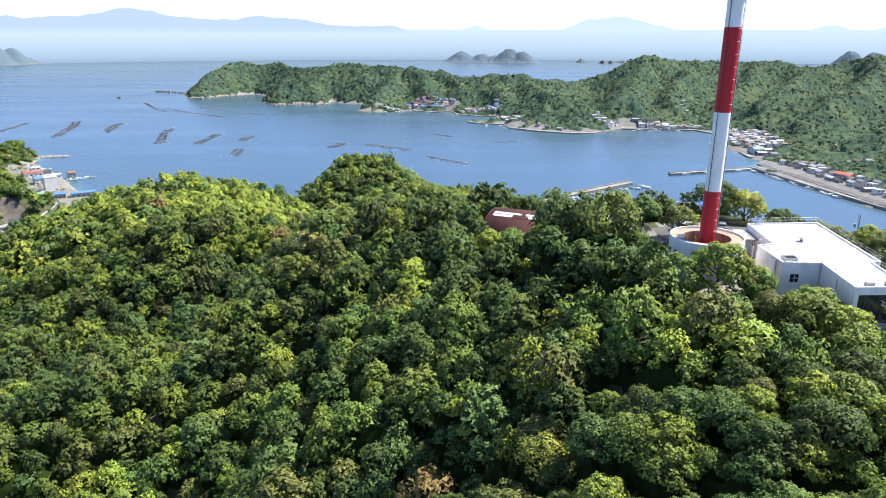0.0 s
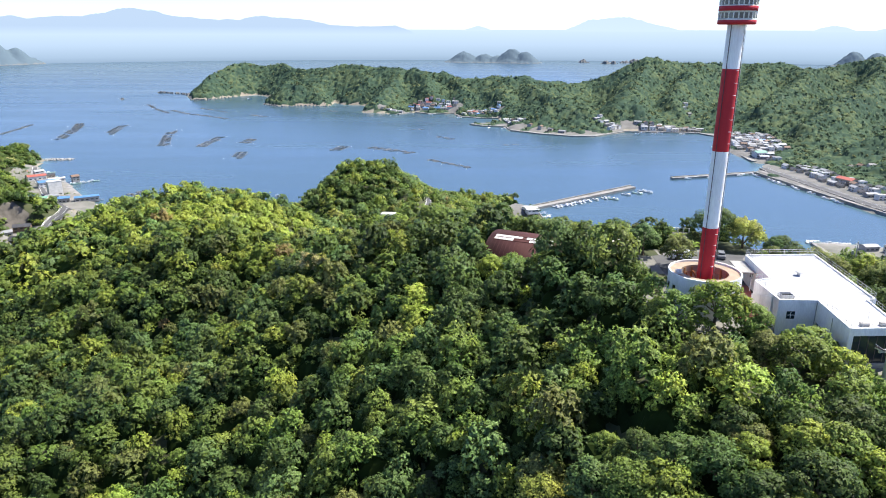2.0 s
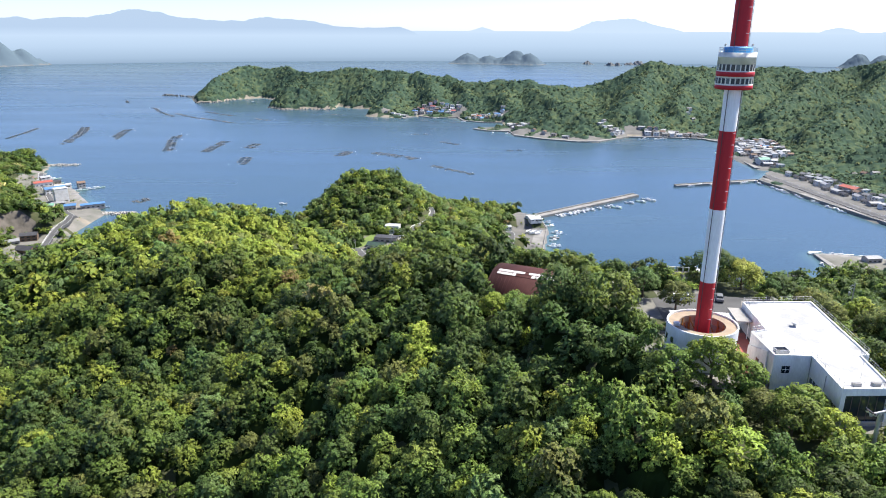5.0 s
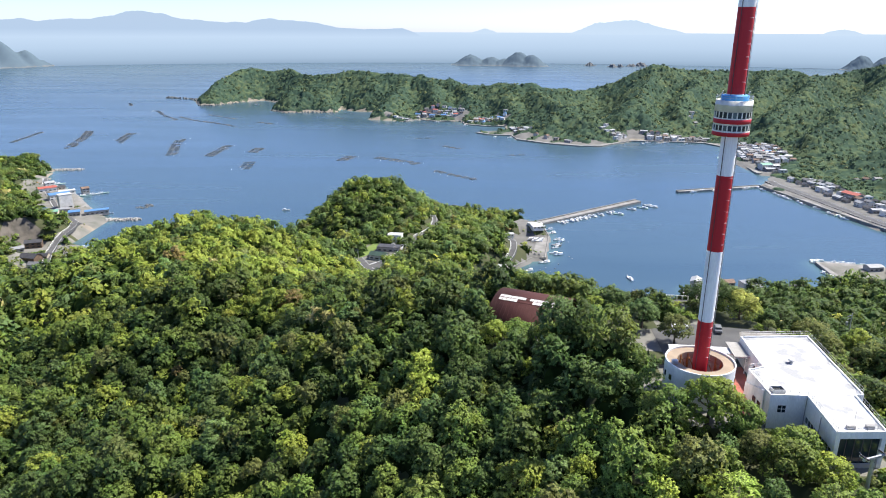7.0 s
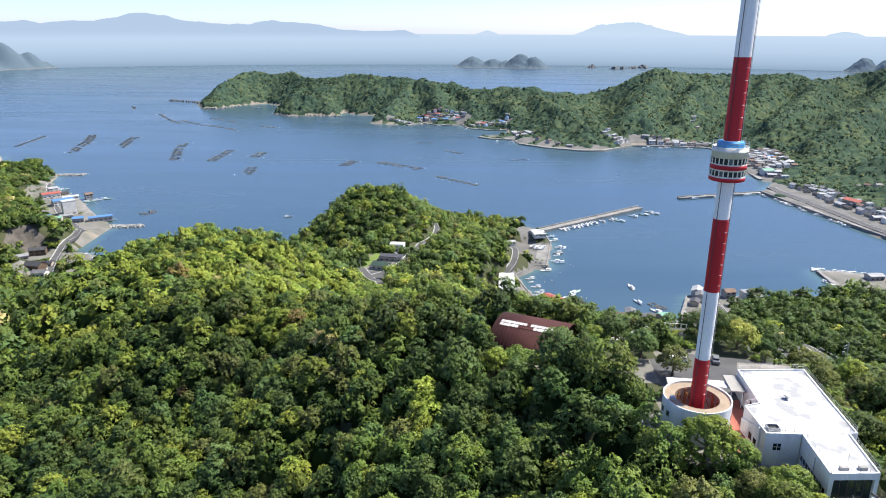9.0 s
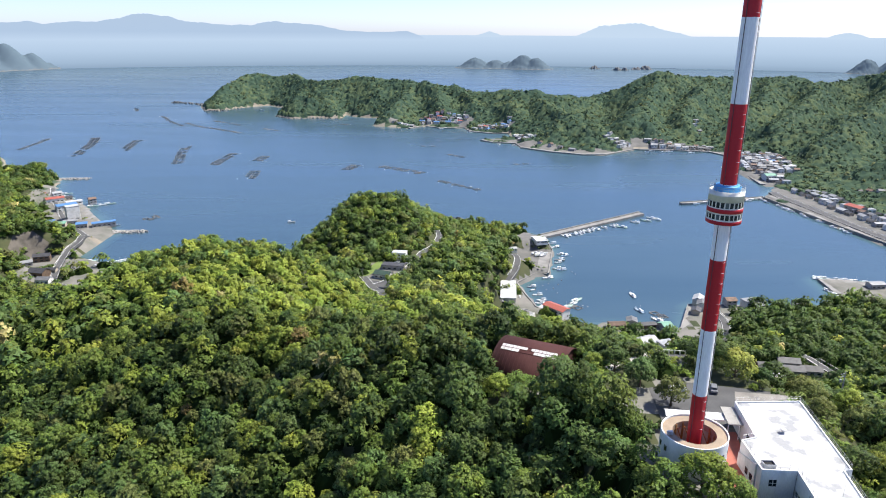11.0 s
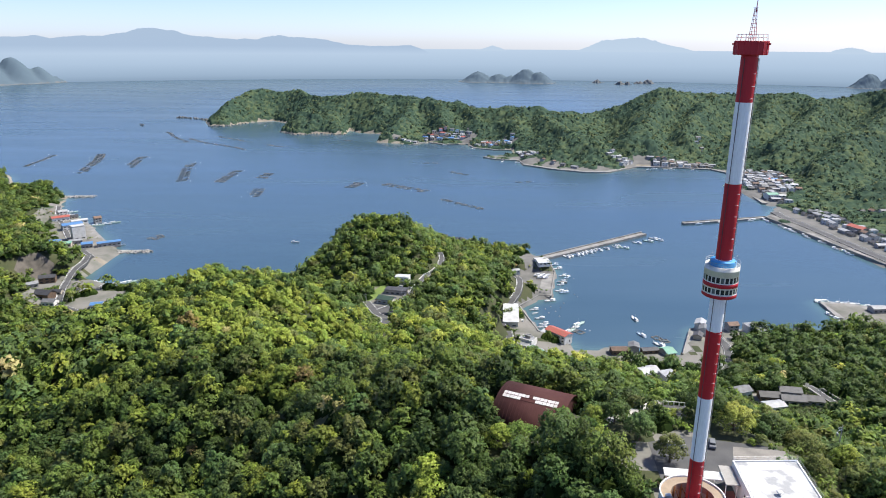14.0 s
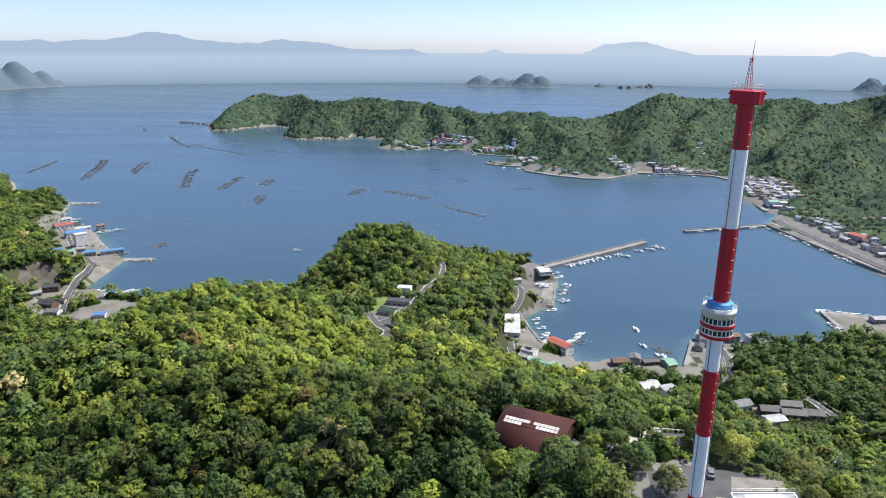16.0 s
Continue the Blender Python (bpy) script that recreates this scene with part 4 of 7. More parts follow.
keep &= (steep < 2.2) | (mx > -380)
mx, my = mx[keep], my[keep]
ms = species_at(mx, my, 15)
for a, b, c in FEATURE:
    if b > 262:
        ms[np.hypot(mx - a, my - b) < 8] = c
canopy("inner_canopy", mx, my, 4.3, 3.4, 1.9, SHADED_SLOPECANOPY, "dark leaf sheet that puts shade between the coastal crowns", 62, 0.4, bank=5.0)
front = (my < 430) & (np.abs(mx) < 0.55 * my)
joined_wood("slope_wood", mx[front], my[front], ms[front], FORM_SLOPE, 1.1, "fresh green woods on the slopes towards the bay", LEAF, -1.2, 35)
joined_wood("coast_wood", mx[~front], my[~front], ms[~front], FORM_FAR, 1.15, "broadleaf woods on the headland and coastal hills", LEAF, -1.2, 32)
bx, by = tree_sites(-820, 1750, 620, 2330, 7.9, 17, 7.0)
keep = ((by > 1130) | (bx > 300)) & ((by > 880) | (bx > 528)) & (np.abs(bx) < 0.78 * by + 60) & (ground_height(bx, by) > 1.5)
bx, by = bx[keep], by[keep]
u = np.random.RandomState(3).rand(len(bx))
wv = ripple(bx, by, 110, 22) + 0.5 * ripple(bx, by, 45, 23)
bs = np.where(u < 0.45, 0, np.where(u < 0.78, 1, np.where(u < 0.88, 2, 3)))
bs = np.where((wv > 0.6) & (u < 0.55), 2, bs)
canopy("far_wood", bx, by, 4.9, 2.4, 3.6, HAZED_CANOPY, "wooded hills of the peninsula across the bay", 33, 0.6, 0.25, True, 0.4)
some = np.random.RandomState(9).rand(len(bx)) < 0.9
joined_wood("far_wood", bx[some], by[some], bs[some], FORM_BAY, 1.05, "crowns of the peninsula woods", HAZED_LEAF, 0.9, 33)
for k, (x, y, size) in enumerate(((57.2, 107.6, 0.34), (55.6, 109.8, 0.4), (59.8, 107.2, 0.36), (62.3, 106.4, 0.42), (62.6, 102.5, 0.38), (62.2, 98.6, 0.4), (65.5, 95.2, 0.42), (69.6, 94.6, 0.38), (73.5, 95.4, 0.45), (74.5, 140.0, 0.36), (70.5, 140.4, 0.3), (66.8, 139.6, 0.33))):
    sh = thing("shrub", pose(x, y, float(ground_height(np.array([x]), np.array([y]))[0]) - 0.3, 0, 0, 50 * k) @ Matrix.Diagonal((size, size, size, 1)), "dense green shrub against the white wall", "shrub", "shrubs round the building")
    leaves = leafy("leaves", FORM_NEAR[k % 6][0].reshape(-1, 3)[:4200], FORM_NEAR[k % 6][1].reshape(-1, 3)[:4200], [LEAF[(0, 3, 2)[k % 3]]])
    leaves.parent = sh


def ribbon(points, width, z_of, shift=0.0):
    """Corners and faces of a strip along a line."""
    pts = [Vector(p) for p in points]
    fine = []
    for a, b in zip(pts, pts[1:]):
        k = max(1, int((b - a).length / 3))
        fine += [a + (b - a) * i / k for i in range(k)]
    fine.append(pts[-1])
    for _ in range(6):
        fine = [fine[0]] + [(fine[i - 1] + 2 * fine[i] + fine[i + 1]) / 4 for i in range(1, len(fine) - 1)] + [fine[-1]]
    left, right = [], []
    for i, p in enumerate(fine):
        d = (fine[min(i + 1, len(fine) - 1)] - fine[max(i - 1, 0)]).normalized()
        n = Vector((-d.y, d.x))
        left.append(p + n * (shift + width / 2))
        right.append(p + n * (shift - width / 2))
    za = z_of(np.array([p.x for p in left]), np.array([p.y for p in left]))
    zb = z_of(np.array([p.x for p in right]), np.array([p.y for p in right]))
    zc = z_of(np.array([p.x for p in fine]), np.array([p.y for p in fine]))
    z = np.maximum(np.maximum(za, zb), zc)
    z = np.convolve(np.pad(z, 3, "edge"), np.ones(7) / 7, "valid")
    v = [(p.x, p.y, q) for p, q in zip(left, z)] + [(p.x, p.y, q) for p, q in zip(right, z)]
    k = len(fine)
    return v, [(k + i, k + i + 1, i + 1, i) for i in range(k - 1)], fine, z


# ---- the tower ----
TX, TY = 48.6, 120.0
FACE = math.degrees(math.atan2(-TY, -TX))  # the bearing of the side towards the bay's landward viewer
R_SHAFT = 1.37
tower = thing("observation_tower", pose(TX, TY, 147.0), "tall red and white banded steel observation tower with ring cabin", "tower")
LEVEL = [147.0, 162.7, 176.6, 190.6, 204.7, 218.7, 232.75, 240.45]
for k, (a, b) in enumerate(zip(LEVEL, LEVEL[1:])):
    bm = lathe(BM(), [(R_SHAFT, a - 147), (R_SHAFT, a - 146.97)] + [(R_SHAFT, a - 147 + (b - a) * q / 7) for q in range(1, 7)] + [(R_SHAFT, b - 147.03), (R_SHAFT, b - 147)], 40)
    for f in bm.faces:
        f.smooth = len(f.verts) == 4
    band = part("shaft_band", bm, WHITE if k % 2 else RED, tower, "white painted steel shaft section" if k % 2 else "red painted steel shaft section")
    for z in np.arange(a + 3.4, b - 1, 4.7):
        part("weld_ring", lathe(BM(), [(R_SHAFT + 0.0, z - 147.04), (R_SHAFT + 0.015, z - 147.02), (R_SHAFT + 0.015, z - 146.97), (R_SHAFT, z - 146.95)], 40, False), WHITE if k % 2 else RED, band)


def on_shaft(turn, out, z):
    a = radians(FACE + turn)
    return (out * math.cos(a), out * math.sin(a), z - 147)


for turn in (-30, 98, -150):
    bm = BM()
    box(bm, on_shaft(turn, R_SHAFT + 0.05, (149 + 240) / 2), (0.09, 0.09, 91), FACE + turn)
    part("guide_rail", bm, DARKSTEEL, tower, "dark steel guide rail of the cabin")
k = 0
for z in np.arange(155.5, 239.5, 2.05):
    if not 196.5 < z < 205:
        bm = tube(BM(), [on_shaft(40, R_SHAFT - 0.02, z), on_shaft(40, R_SHAFT + 0.24, z), on_shaft(55, R_SHAFT + 0.24, z), on_shaft(55, R_SHAFT - 0.02, z)], 0.035, 5)
        part("step_iron", bm, WHITE, tower)
        bm = tube(BM(), [on_shaft(72, R_SHAFT - 0.02, z + 0.9), on_shaft(72, R_SHAFT + 0.26, z + 0.9)], 0.05, 5)
        part("bracket", bm, STEEL, tower)
part("cable", tube(BM(), [on_shaft(72, R_SHAFT + 0.27, 150), on_shaft(72, R_SHAFT + 0.27, 240)], 0.045, 5), STEEL, tower)

# cabin that rings the shaft
cabin = new("cabin")
cabin.parent = tower
cabin.location, cabin.scale = (0, 0, 197.7 - 147.0), (0.835, 0.835, 0.95)
tagged(cabin, "two-deck round cabin with window bands and blue roof")
CR = 3.62


def hoop(rings, mat, label=""):
    bm = lathe(BM(), rings, 48, False)
    for f in bm.faces:
        f.smooth = abs(f.normal.z) < 0.3
    return part("cabin_band", bm, mat, cabin, label)


hoop([(R_SHAFT + 0.3, 0.0), (CR - 0.15, 0.0), (CR + 0.03, 0.1), (CR + 0.03, 0.72), (CR, 0.74)], RED, "red lower skirt")
hoop([(CR, 0.74), (CR, 0.98), (CR - 0.1, 0.98), (CR - 0.1, 2.02), (CR, 2.02), (CR, 2.26)], CREAM, "cream lower window band")
hoop([(CR, 2.26), (CR + 0.05, 2.28), (CR + 0.05, 3.05), (CR, 3.07)], RED, "red middle band")
hoop([(CR, 3.07), (CR, 3.22), (CR - 0.1, 3.22), (CR - 0.1, 4.4), (CR, 4.4), (CR, 5.5), (CR + 0.04, 5.52), (CR + 0.04, 5.6), (CR, 5.62), (CR, 6.35), (CR - 0.12, 6.35), (CR - 0.12, 6.15), (R_SHAFT + 0.1, 6.15)], CREAM, "cream upper band and parapet")
hoop([(2.72, 6.15), (2.72, 7.1), (2.6, 7.2), (R_SHAFT + 0.1, 7.25)], BLUE, "blue painted roof drum")
for row, (z0, z1) in enumerate(((1.03, 1.97), (3.28, 4.34))):
    for i in range(24):
        a = 15.0 * i + (0 if row else 4)
        q = radians(a)
        bm = BM()
        box(bm, ((CR - 0.07) * math.cos(q), (CR - 0.07) * math.sin(q), (z0 + z1) / 2), (0.06, 0.7, z1 - z0), a)
        pane = part("window", bm, PALEGLASS if (i * 7 + row) % 5 == 0 else GLASS, cabin)
        bm = BM()
        q2 = radians(a + 7.5)
        box(bm, ((CR - 0.03) * math.cos(q2), (CR - 0.03) * math.sin(q2), (z0 + z1) / 2), (0.1, 0.24, z1 - z0 + 0.04), a + 7.5)
        part("mullion", bm, CREAM, cabin)
for zr in (6.75, 7.1):
    part("rail", tube(BM(), [((CR - 0.05) * math.cos(a), (CR - 0.05) * math.sin(a), zr) for a in np.linspace(0, 6.283, 49)], 0.03, 5), STEEL, cabin)
for i in range(20):
    a = i * 6.2832 / 20
    part("rail_post", tube(BM(), [((CR - 0.05) * math.cos(a), (CR - 0.05) * math.sin(a), 6.3), ((CR - 0.05) * math.cos(a), (CR - 0.05) * math.sin(a), 7.12)], 0.025, 5), STEEL, cabin)
for a in (20, 110, 205, 290):
    q = radians(a)
    bm = tube(BM(), [((CR + 0.05) * math.cos(q), (CR + 0.05) * math.sin(q), 6.2), ((CR + 0.05) * math.cos(q), (CR + 0.05) * math.sin(q), 7.5)], 0.03, 5)
    box(bm, ((CR + 0.05) * math.cos(q), (CR + 0.05) * math.sin(q), 7.6), (0.22, 0.22, 0.3), a, 0.04)
    part("warning_lamp", bm, STEEL, cabin, "small grey warning lamp on a post")

# head of the tower
bm = lathe(BM(), [(R_SHAFT, 93.45), (2.6, 93.5), (2.7, 93.6), (2.7, 95.7), (2.6, 95.77)], 16)
head = part("machine_head", bm, RED, tower, "red panelled machine housing")
for i in range(16):
    a = (i + 0.0) * 6.2832 / 16
    part("panel_seam", tube(BM(), [(2.71 * math.cos(a), 2.71 * math.sin(a), 93.6), (2.71 * math.cos(a), 2.71 * math.sin(a), 95.7)], 0.05, 4), RED, head)
for a in (FACE - 80, FACE + 80):
    bm = box(BM(), (2.85 * math.cos(radians(a)), 2.85 * math.sin(radians(a)), 95.25), (0.35, 0.3, 0.3), a, 0.04)
    part("side_lamp", bm, RED, head)
for zr in (96.3, 96.8):
    part("top_rail", tube(BM(), [(2.35 * math.cos(a), 2.35 * math.sin(a), zr) for a in np.linspace(0, 6.2832, 17)], 0.03, 5), CREAM, tower)
for i in range(16):
    a = i * 6.2832 / 16
    part("top_rail_post", tube(BM(), [(2.5 * math.cos(a), 2.5 * math.sin(a), 95.75), (2.35 * math.cos(a), 2.35 * math.sin(a), 96.82)], 0.025, 4), CREAM, tower)
mast = new("mast")
mast.parent = tower
mast.location = (0, 0, 95.75)
MASTPAINT = worn("mast_paint", (0.45, 0.05, 0.06), (0.5, 0.14, 0.14), 0.6, 1.5, 6)
legs = [(0.46, 0.46), (-0.46, 0.46), (-0.46, -0.46), (0.46, -0.46)]
for x, y in legs:
    part("mast_leg", tube(BM(), [(x, y, 0), (x * 0.3, y * 0.3, 5.2)], 0.05, 5), MASTPAINT, mast)
for h in range(8):
    z = 0.6 * h + 0.35
    s = 1 - 0.7 * z / 5.2
    for (ax, ay), (bx2, by2) in zip(legs, legs[1:] + legs[:1]):
        part("mast_rung", tube(BM(), [(ax * s, ay * s, z), (bx2 * s, by2 * s, z)], 0.03, 4), MASTPAINT, mast)
part("antenna", tube(BM(), [(0.1, 0, 4.6), (0.12, 0, 6.2), (0.2, 0, 8.2)], [0.09, 0.06, 0.02], 6), MASTPAINT, mast, "thin whip antenna")
part("mast_plate", box(BM(), (0, 0, 5.2), (0.6, 0.6, 0.06)), MASTPAINT, mast)


# ---- ring hall round the foot ----
hall = thing("ring_hall", pose(TX, TY, 147.0), "round white hall with tan roof ring round the tower foot", "building")


def ring_wall(r0, r1, z0, z1, seg=64):
    return lathe(BM(), [(r0, z0), (r1, z0), (r1, z1), (r0, z1), (r0, z0)], seg, False)


part("outer_wall", ring_wall(6.25, 6.5, -1.5, 7.3), WALL, hall)
part("inner_wall", ring_wall(4.2, 4.32, 5.6, 6.95), DECK, hall, "brown inner rim")
part("roof_deck", ring_wall(4.25, 6.3, 6.75, 6.92), DECK, hall, "weathered tan roofing")
part("floor_ring", ring_wall(1.5, 6.3, 0.0, 0.2), CONCRETE, hall)
for i in range(14):
    a = 360 * i / 14
    q = radians(a)
    part("post", box(BM(), (4.22 * math.cos(q), 4.22 * math.sin(q), 3.4), (0.28, 0.34, 6.6), a), TIMBER, hall)
    part("brace", tube(BM(), [(4.2 * math.cos(q), 4.2 * math.sin(q), 2.6), (3.9 * math.cos(q + 0.42), 3.9 * math.sin(q + 0.42), 5.9)], 0.11, 4), TIMBER, hall)
    part("beam", box(BM(), (5.2 * math.cos(q), 5.2 * math.sin(q), 6.55), (2.1, 0.16, 0.3), a), TIMBER, hall)
for turn in (-86, -68, -50, 60, 82):
    q = radians(FACE + turn)
    w = part("window", box(BM(), (6.49 * math.cos(q), 6.49 * math.sin(q), 4.6), (0.1, 0.75, 1.1), FACE + turn), GLASS, hall)
q = radians(FACE - 58)
bm = BM()
for dx in (-0.5, 0.5):
    for dy in (-0.35, 0.35):
        tube(bm, [(5.3 * math.cos(q) + dx, 5.3 * math.sin(q) + dy, 6.9), (5.3 * math.cos(q) + dx, 5.3 * math.sin(q) + dy, 7.7)], 0.04, 4)
for z in (7.1, 7.4, 7.7):
    box(bm, (5.3 * math.cos(q), 5.3 * math.sin(q), z), (1.1, 0.8, 0.05))
part("roof_unit", bm, STEEL, hall, "grey metal frame on the roof")


# ---- the long white building ----
house = thing("visitor_building", pose(0, 0, 147.0), "low white building with flat coated roof and railings", "building")
MAIN = [(61.3, 121.0), (58.0, 119.8), (58.0, 110.0), (64.5, 109.7), (63.5, 98.0), (72.0, 98.3), (73.4, 110.0), (75.0, 110.4), (77.2, 135.4), (62.5, 134.8)]


def inset(outline, d):
    out, k = [], len(outline)
    for i in range(k):
        p, a, b = Vector(outline[i]), Vector(outline[i - 1]), Vector(outline[(i + 1) % k])
        n1, n2 = (p - a).normalized(), (b - p).normalized()
        m = Vector((-n1.y - n2.y, n1.x + n2.x))
        out.append(tuple(p + m * d / max(0.3, (1 + n1.dot(n2)))))
    return out


def wall_run(outline, which, z0, z1, thick, name, mat, owner, label=""):
    inn = inset(outline, thick)
    k = len(outline)
    for i in which:
        j = (i + 1) % k
        part(name, prism(BM(), [outline[i], outline[j], inn[j], inn[i]], z0, z1), mat, owner, label)


wall_run(MAIN, [0, 1, 2, 5, 6, 7, 8, 9], -2.2, 5.55, 0.28, "wall", WALL, house)
part("roof", prism(BM(), inset(MAIN, 0.27), 5.0, 5.28), ROOFING, house, "white coated flat roof with grey puddle stains")
# the wing's open front: fascia, end posts, sill and dark bay
F0, F1 = Vector((63.5, 98.0)), Vector((72.0, 98.3))


def strip(a, b, u0, u1, z0, z1, d0, d1):
    """A slab along the wall from a to b: u along it, d into the building."""
    a, b = Vector(a), Vector(b)
    n = (b - a).normalized()
    w = Vector((-n.y, n.x))
    c = [a + n * u0 + w * d0, a + n * u1 + w * d0, a + n * u1 + w * d1, a + n * u0 + w * d1]
    return prism(BM(), [tuple(p) for p in c], z0, z1)


# front of the wing (an open bay)
wide = (F1 - F0).length
part("fascia", strip(F0, F1, 0, wide, 4.25, 5.55, 0, 0.3), WALL, house, "white fascia over the open bay")
part("end_pier", strip(F0, F1, 0, 0.75, -2.2, 4.25, 0, 0.5), WALL, house)
part("end_pier", strip(F0, F1, wide - 0.75, wide, -2.2, 4.25, 0, 0.5), WALL, house)
part("bay_sill", strip(F0, F1, 0.75, wide - 0.75, -2.2, -0.6, 0, 0.4), CONCRETE, house)
part("bay_floor", strip(F0, F1, 1.5, wide - 0.3, -0.75, -0.6, 0.3, 11.5), DARK, house)
part("bay_back", strip(F0, F1, 1.6, wide - 0.3, -0.6, 5.0, 11.3, 11.6), DARK, house)
for k in range(5):
    u = 0.75 + (wide - 1.5) * k / 5
    pane = part("bay_window", strip(F0, F1, u + 0.05, u + (wide - 1.5) / 5 - 0.05, -0.6, 4.25, 0.42, 0.47), GLASS, house, "large dark glazed bay")
    if k:
        part("bay_mullion", strip(F0, F1, u - 0.05, u + 0.05, -0.6, 4.25, 0.38, 0.5), DARKSTEEL, pane)
part("bay_beam", strip(F0, F1, 0.75, wide - 0.75, 3.5, 3.75, 2.0, 2.3), STEEL, house)
part("bay_lining", strip(F0, F1, wide - 0.45, wide - 0.3, -0.6, 5.0, 0.5, 11.3), DARK, house)
# long side of the wing with a window band
S0, S1 = (64.5, 109.7), (63.5, 98.0)
long = (Vector(S1) - Vector(S0)).length
part("wall", strip(S0, S1, 0, long, 1.7, 5.55, 0, 0.28), WALL, house)
part("wall", strip(S0, S1, 0, long, -2.2, 0.5, 0, 0.28), WALL, house)
part("wall", strip(S0, S1, 0, 0.5, 0.5, 1.7, 0, 0.28), WALL, house)
part("wall", strip(S0, S1, long - 0.9, long, 0.5, 1.7, 0, 0.28), WALL, house)
part("bay_lining", strip(S0, S1, 0.3, long - 0.5, 1.9, 5.0, 0.3, 0.42), DARK, house)
step = (long - 1.4) / 9
for i in range(9):
    part("window", strip(S0, S1, 0.5 + step * i + 0.06, 0.5 + step * (i + 1) - 0.06, 0.5, 1.7, 0.1, 0.16), GLASS if i % 3 else PALEGLASS, house)
    part("window_frame", strip(S0, S1, 0.5 + step * (i + 1) - 0.06, 0.5 + step * (i + 1) + 0.06, 0.5, 1.7, 0.04, 0.2), WHITE, house)
# wall towards the wood: one window, legs below
part("window_recess", strip((58.0, 110.0), (64.5, 109.7), 1.6, 3.0, 2.0, 3.4, -0.03, 0.05), DARK, house)
w = part("window", strip((58.0, 110.0), (64.5, 109.7), 1.7, 2.9, 2.1, 3.3, -0.05, 0.02), GLASS, house)
part("window_bar", strip((58.0, 110.0), (64.5, 109.7), 2.26, 2.34, 2.1, 3.3, -0.08, -0.04), WHITE, w)
part("window_bar", strip((58.0, 110.0), (64.5, 109.7), 1.7, 2.9, 2.68, 2.76, -0.08, -0.04), WHITE, w)
for x in (58.2, 64.2):
    part("leg", box(BM(), (x, 110.3, -1.6), (0.4, 0.4, 3.2)), WALL, house)
part("downpipe", tube(BM(), [(64.35, 109.45, -2), (64.35, 109.45, 5.2)], 0.08, 6), STEEL, house)
part("downpipe", tube(BM(), [(63.85, 103.5, -2), (63.85, 103.5, 4.9)], 0.06, 6), STEEL, house)
# stair screen beside the court, windows of the court side
bm = BM()
a = [bm.verts.new(p) for p in ((57.7, 112.0, 0), (57.7, 119.6, 0), (57.7, 119.6, 2.9), (57.7, 112.0, 5.3))]
b2 = [bm.verts.new((v.co.x + 0.25, v.co.y, v.co.z)) for v in a]
bm.faces.new(a[::-1]), bm.faces.new(b2)
for i in range(4):
    bm.faces.new((a[i], a[(i + 1) % 4], b2[(i + 1) % 4], b2[i]))
part("stair_screen", bm, WALL, house, "sloping white stair parapet")
for y in (113.2, 115.2):
    part("window", box(BM(), (57.68, y, 1.6), (0.1, 1.1, 1.3)), GLASS, house)
for u, z in ((4.2, 2.2), (9.5, 2.2)):
    part("window", strip((62.5, 134.8), (61.3, 121.0), u, u + 1.3, z, z + 1.3, -0.04, 0.05), GLASS, house)
# kerb along the roof and railings
inner = inset(MAIN, 0.14)
for i in range(len(MAIN)):
    a, b = Vector(inner[i]), Vector(inner[(i + 1) % len(MAIN)])
    long = (b - a).length
    tall = 1.15
    for z in (0.62, 1.1):
        part("railing", tube(BM(), [(a.x, a.y, 5.5 + z), (b.x, b.y, 5.5 + z)], 0.03, 5), STEEL, house)
    n = max(2, int(long / 1.6))
    for j in range(n):
        p = a + (b - a) * j / n
        part("railing_post", tube(BM(), [(p.x, p.y, 5.4), (p.x, p.y, 5.5 + tall)], 0.028, 5), STEEL, house)
# things on the roof
vent = thing("roof_vent", pose(67.7, 122.9, 152.28), "white mushroom vent on the flat roof", "vent")
part("pipe", lathe(BM(), [(0.28, 0), (0.28, 0.75)], 14), ROOFING, vent)
part("cap", lathe(BM(), [(0.62, 0.7), (0.7, 0.8), (0.55, 0.95), (0.2, 1.02)], 16), ROOFING, vent)
hatch = thing("roof_hatch", pose(59.9, 111.6, 152.28), "grey steel roof hatch with open frame", "hatch")
for x, y, sx2, sy2 in ((0, -0.8, 2.2, 0.12), (0, 0.8, 2.2, 0.12), (-1.05, 0, 0.12, 1.6), (1.05, 0, 0.12, 1.6)):
    part("curb", box(BM(), (x, y, 0.35), (sx2, sy2, 0.7)), STEEL, hatch)
part("lid", box(BM(), (0, 0, 0.3), (2.0, 1.5, 0.06)), DARK, hatch)
for x, y in ((66.6, 99.6), (69.8, 99.7)):
    ac = thing("roof_box", pose(x, y, 152.28), "grey metal service box near the roof edge", "service box", "roof boxes")
    part("casing", box(BM(), (0, 0, 0.3), (1.4, 0.7, 0.6), 0, 0.04), CONCRETE, ac)
pole = thing("roof_aerial", pose(68.5, 101.8, 152.28), "thin steel aerial pole on the roof", "aerial")
part("pole", tube(BM(), [(0, 0, 0), (0, 0, 3.2)], 0.04, 6), STEEL, pole)

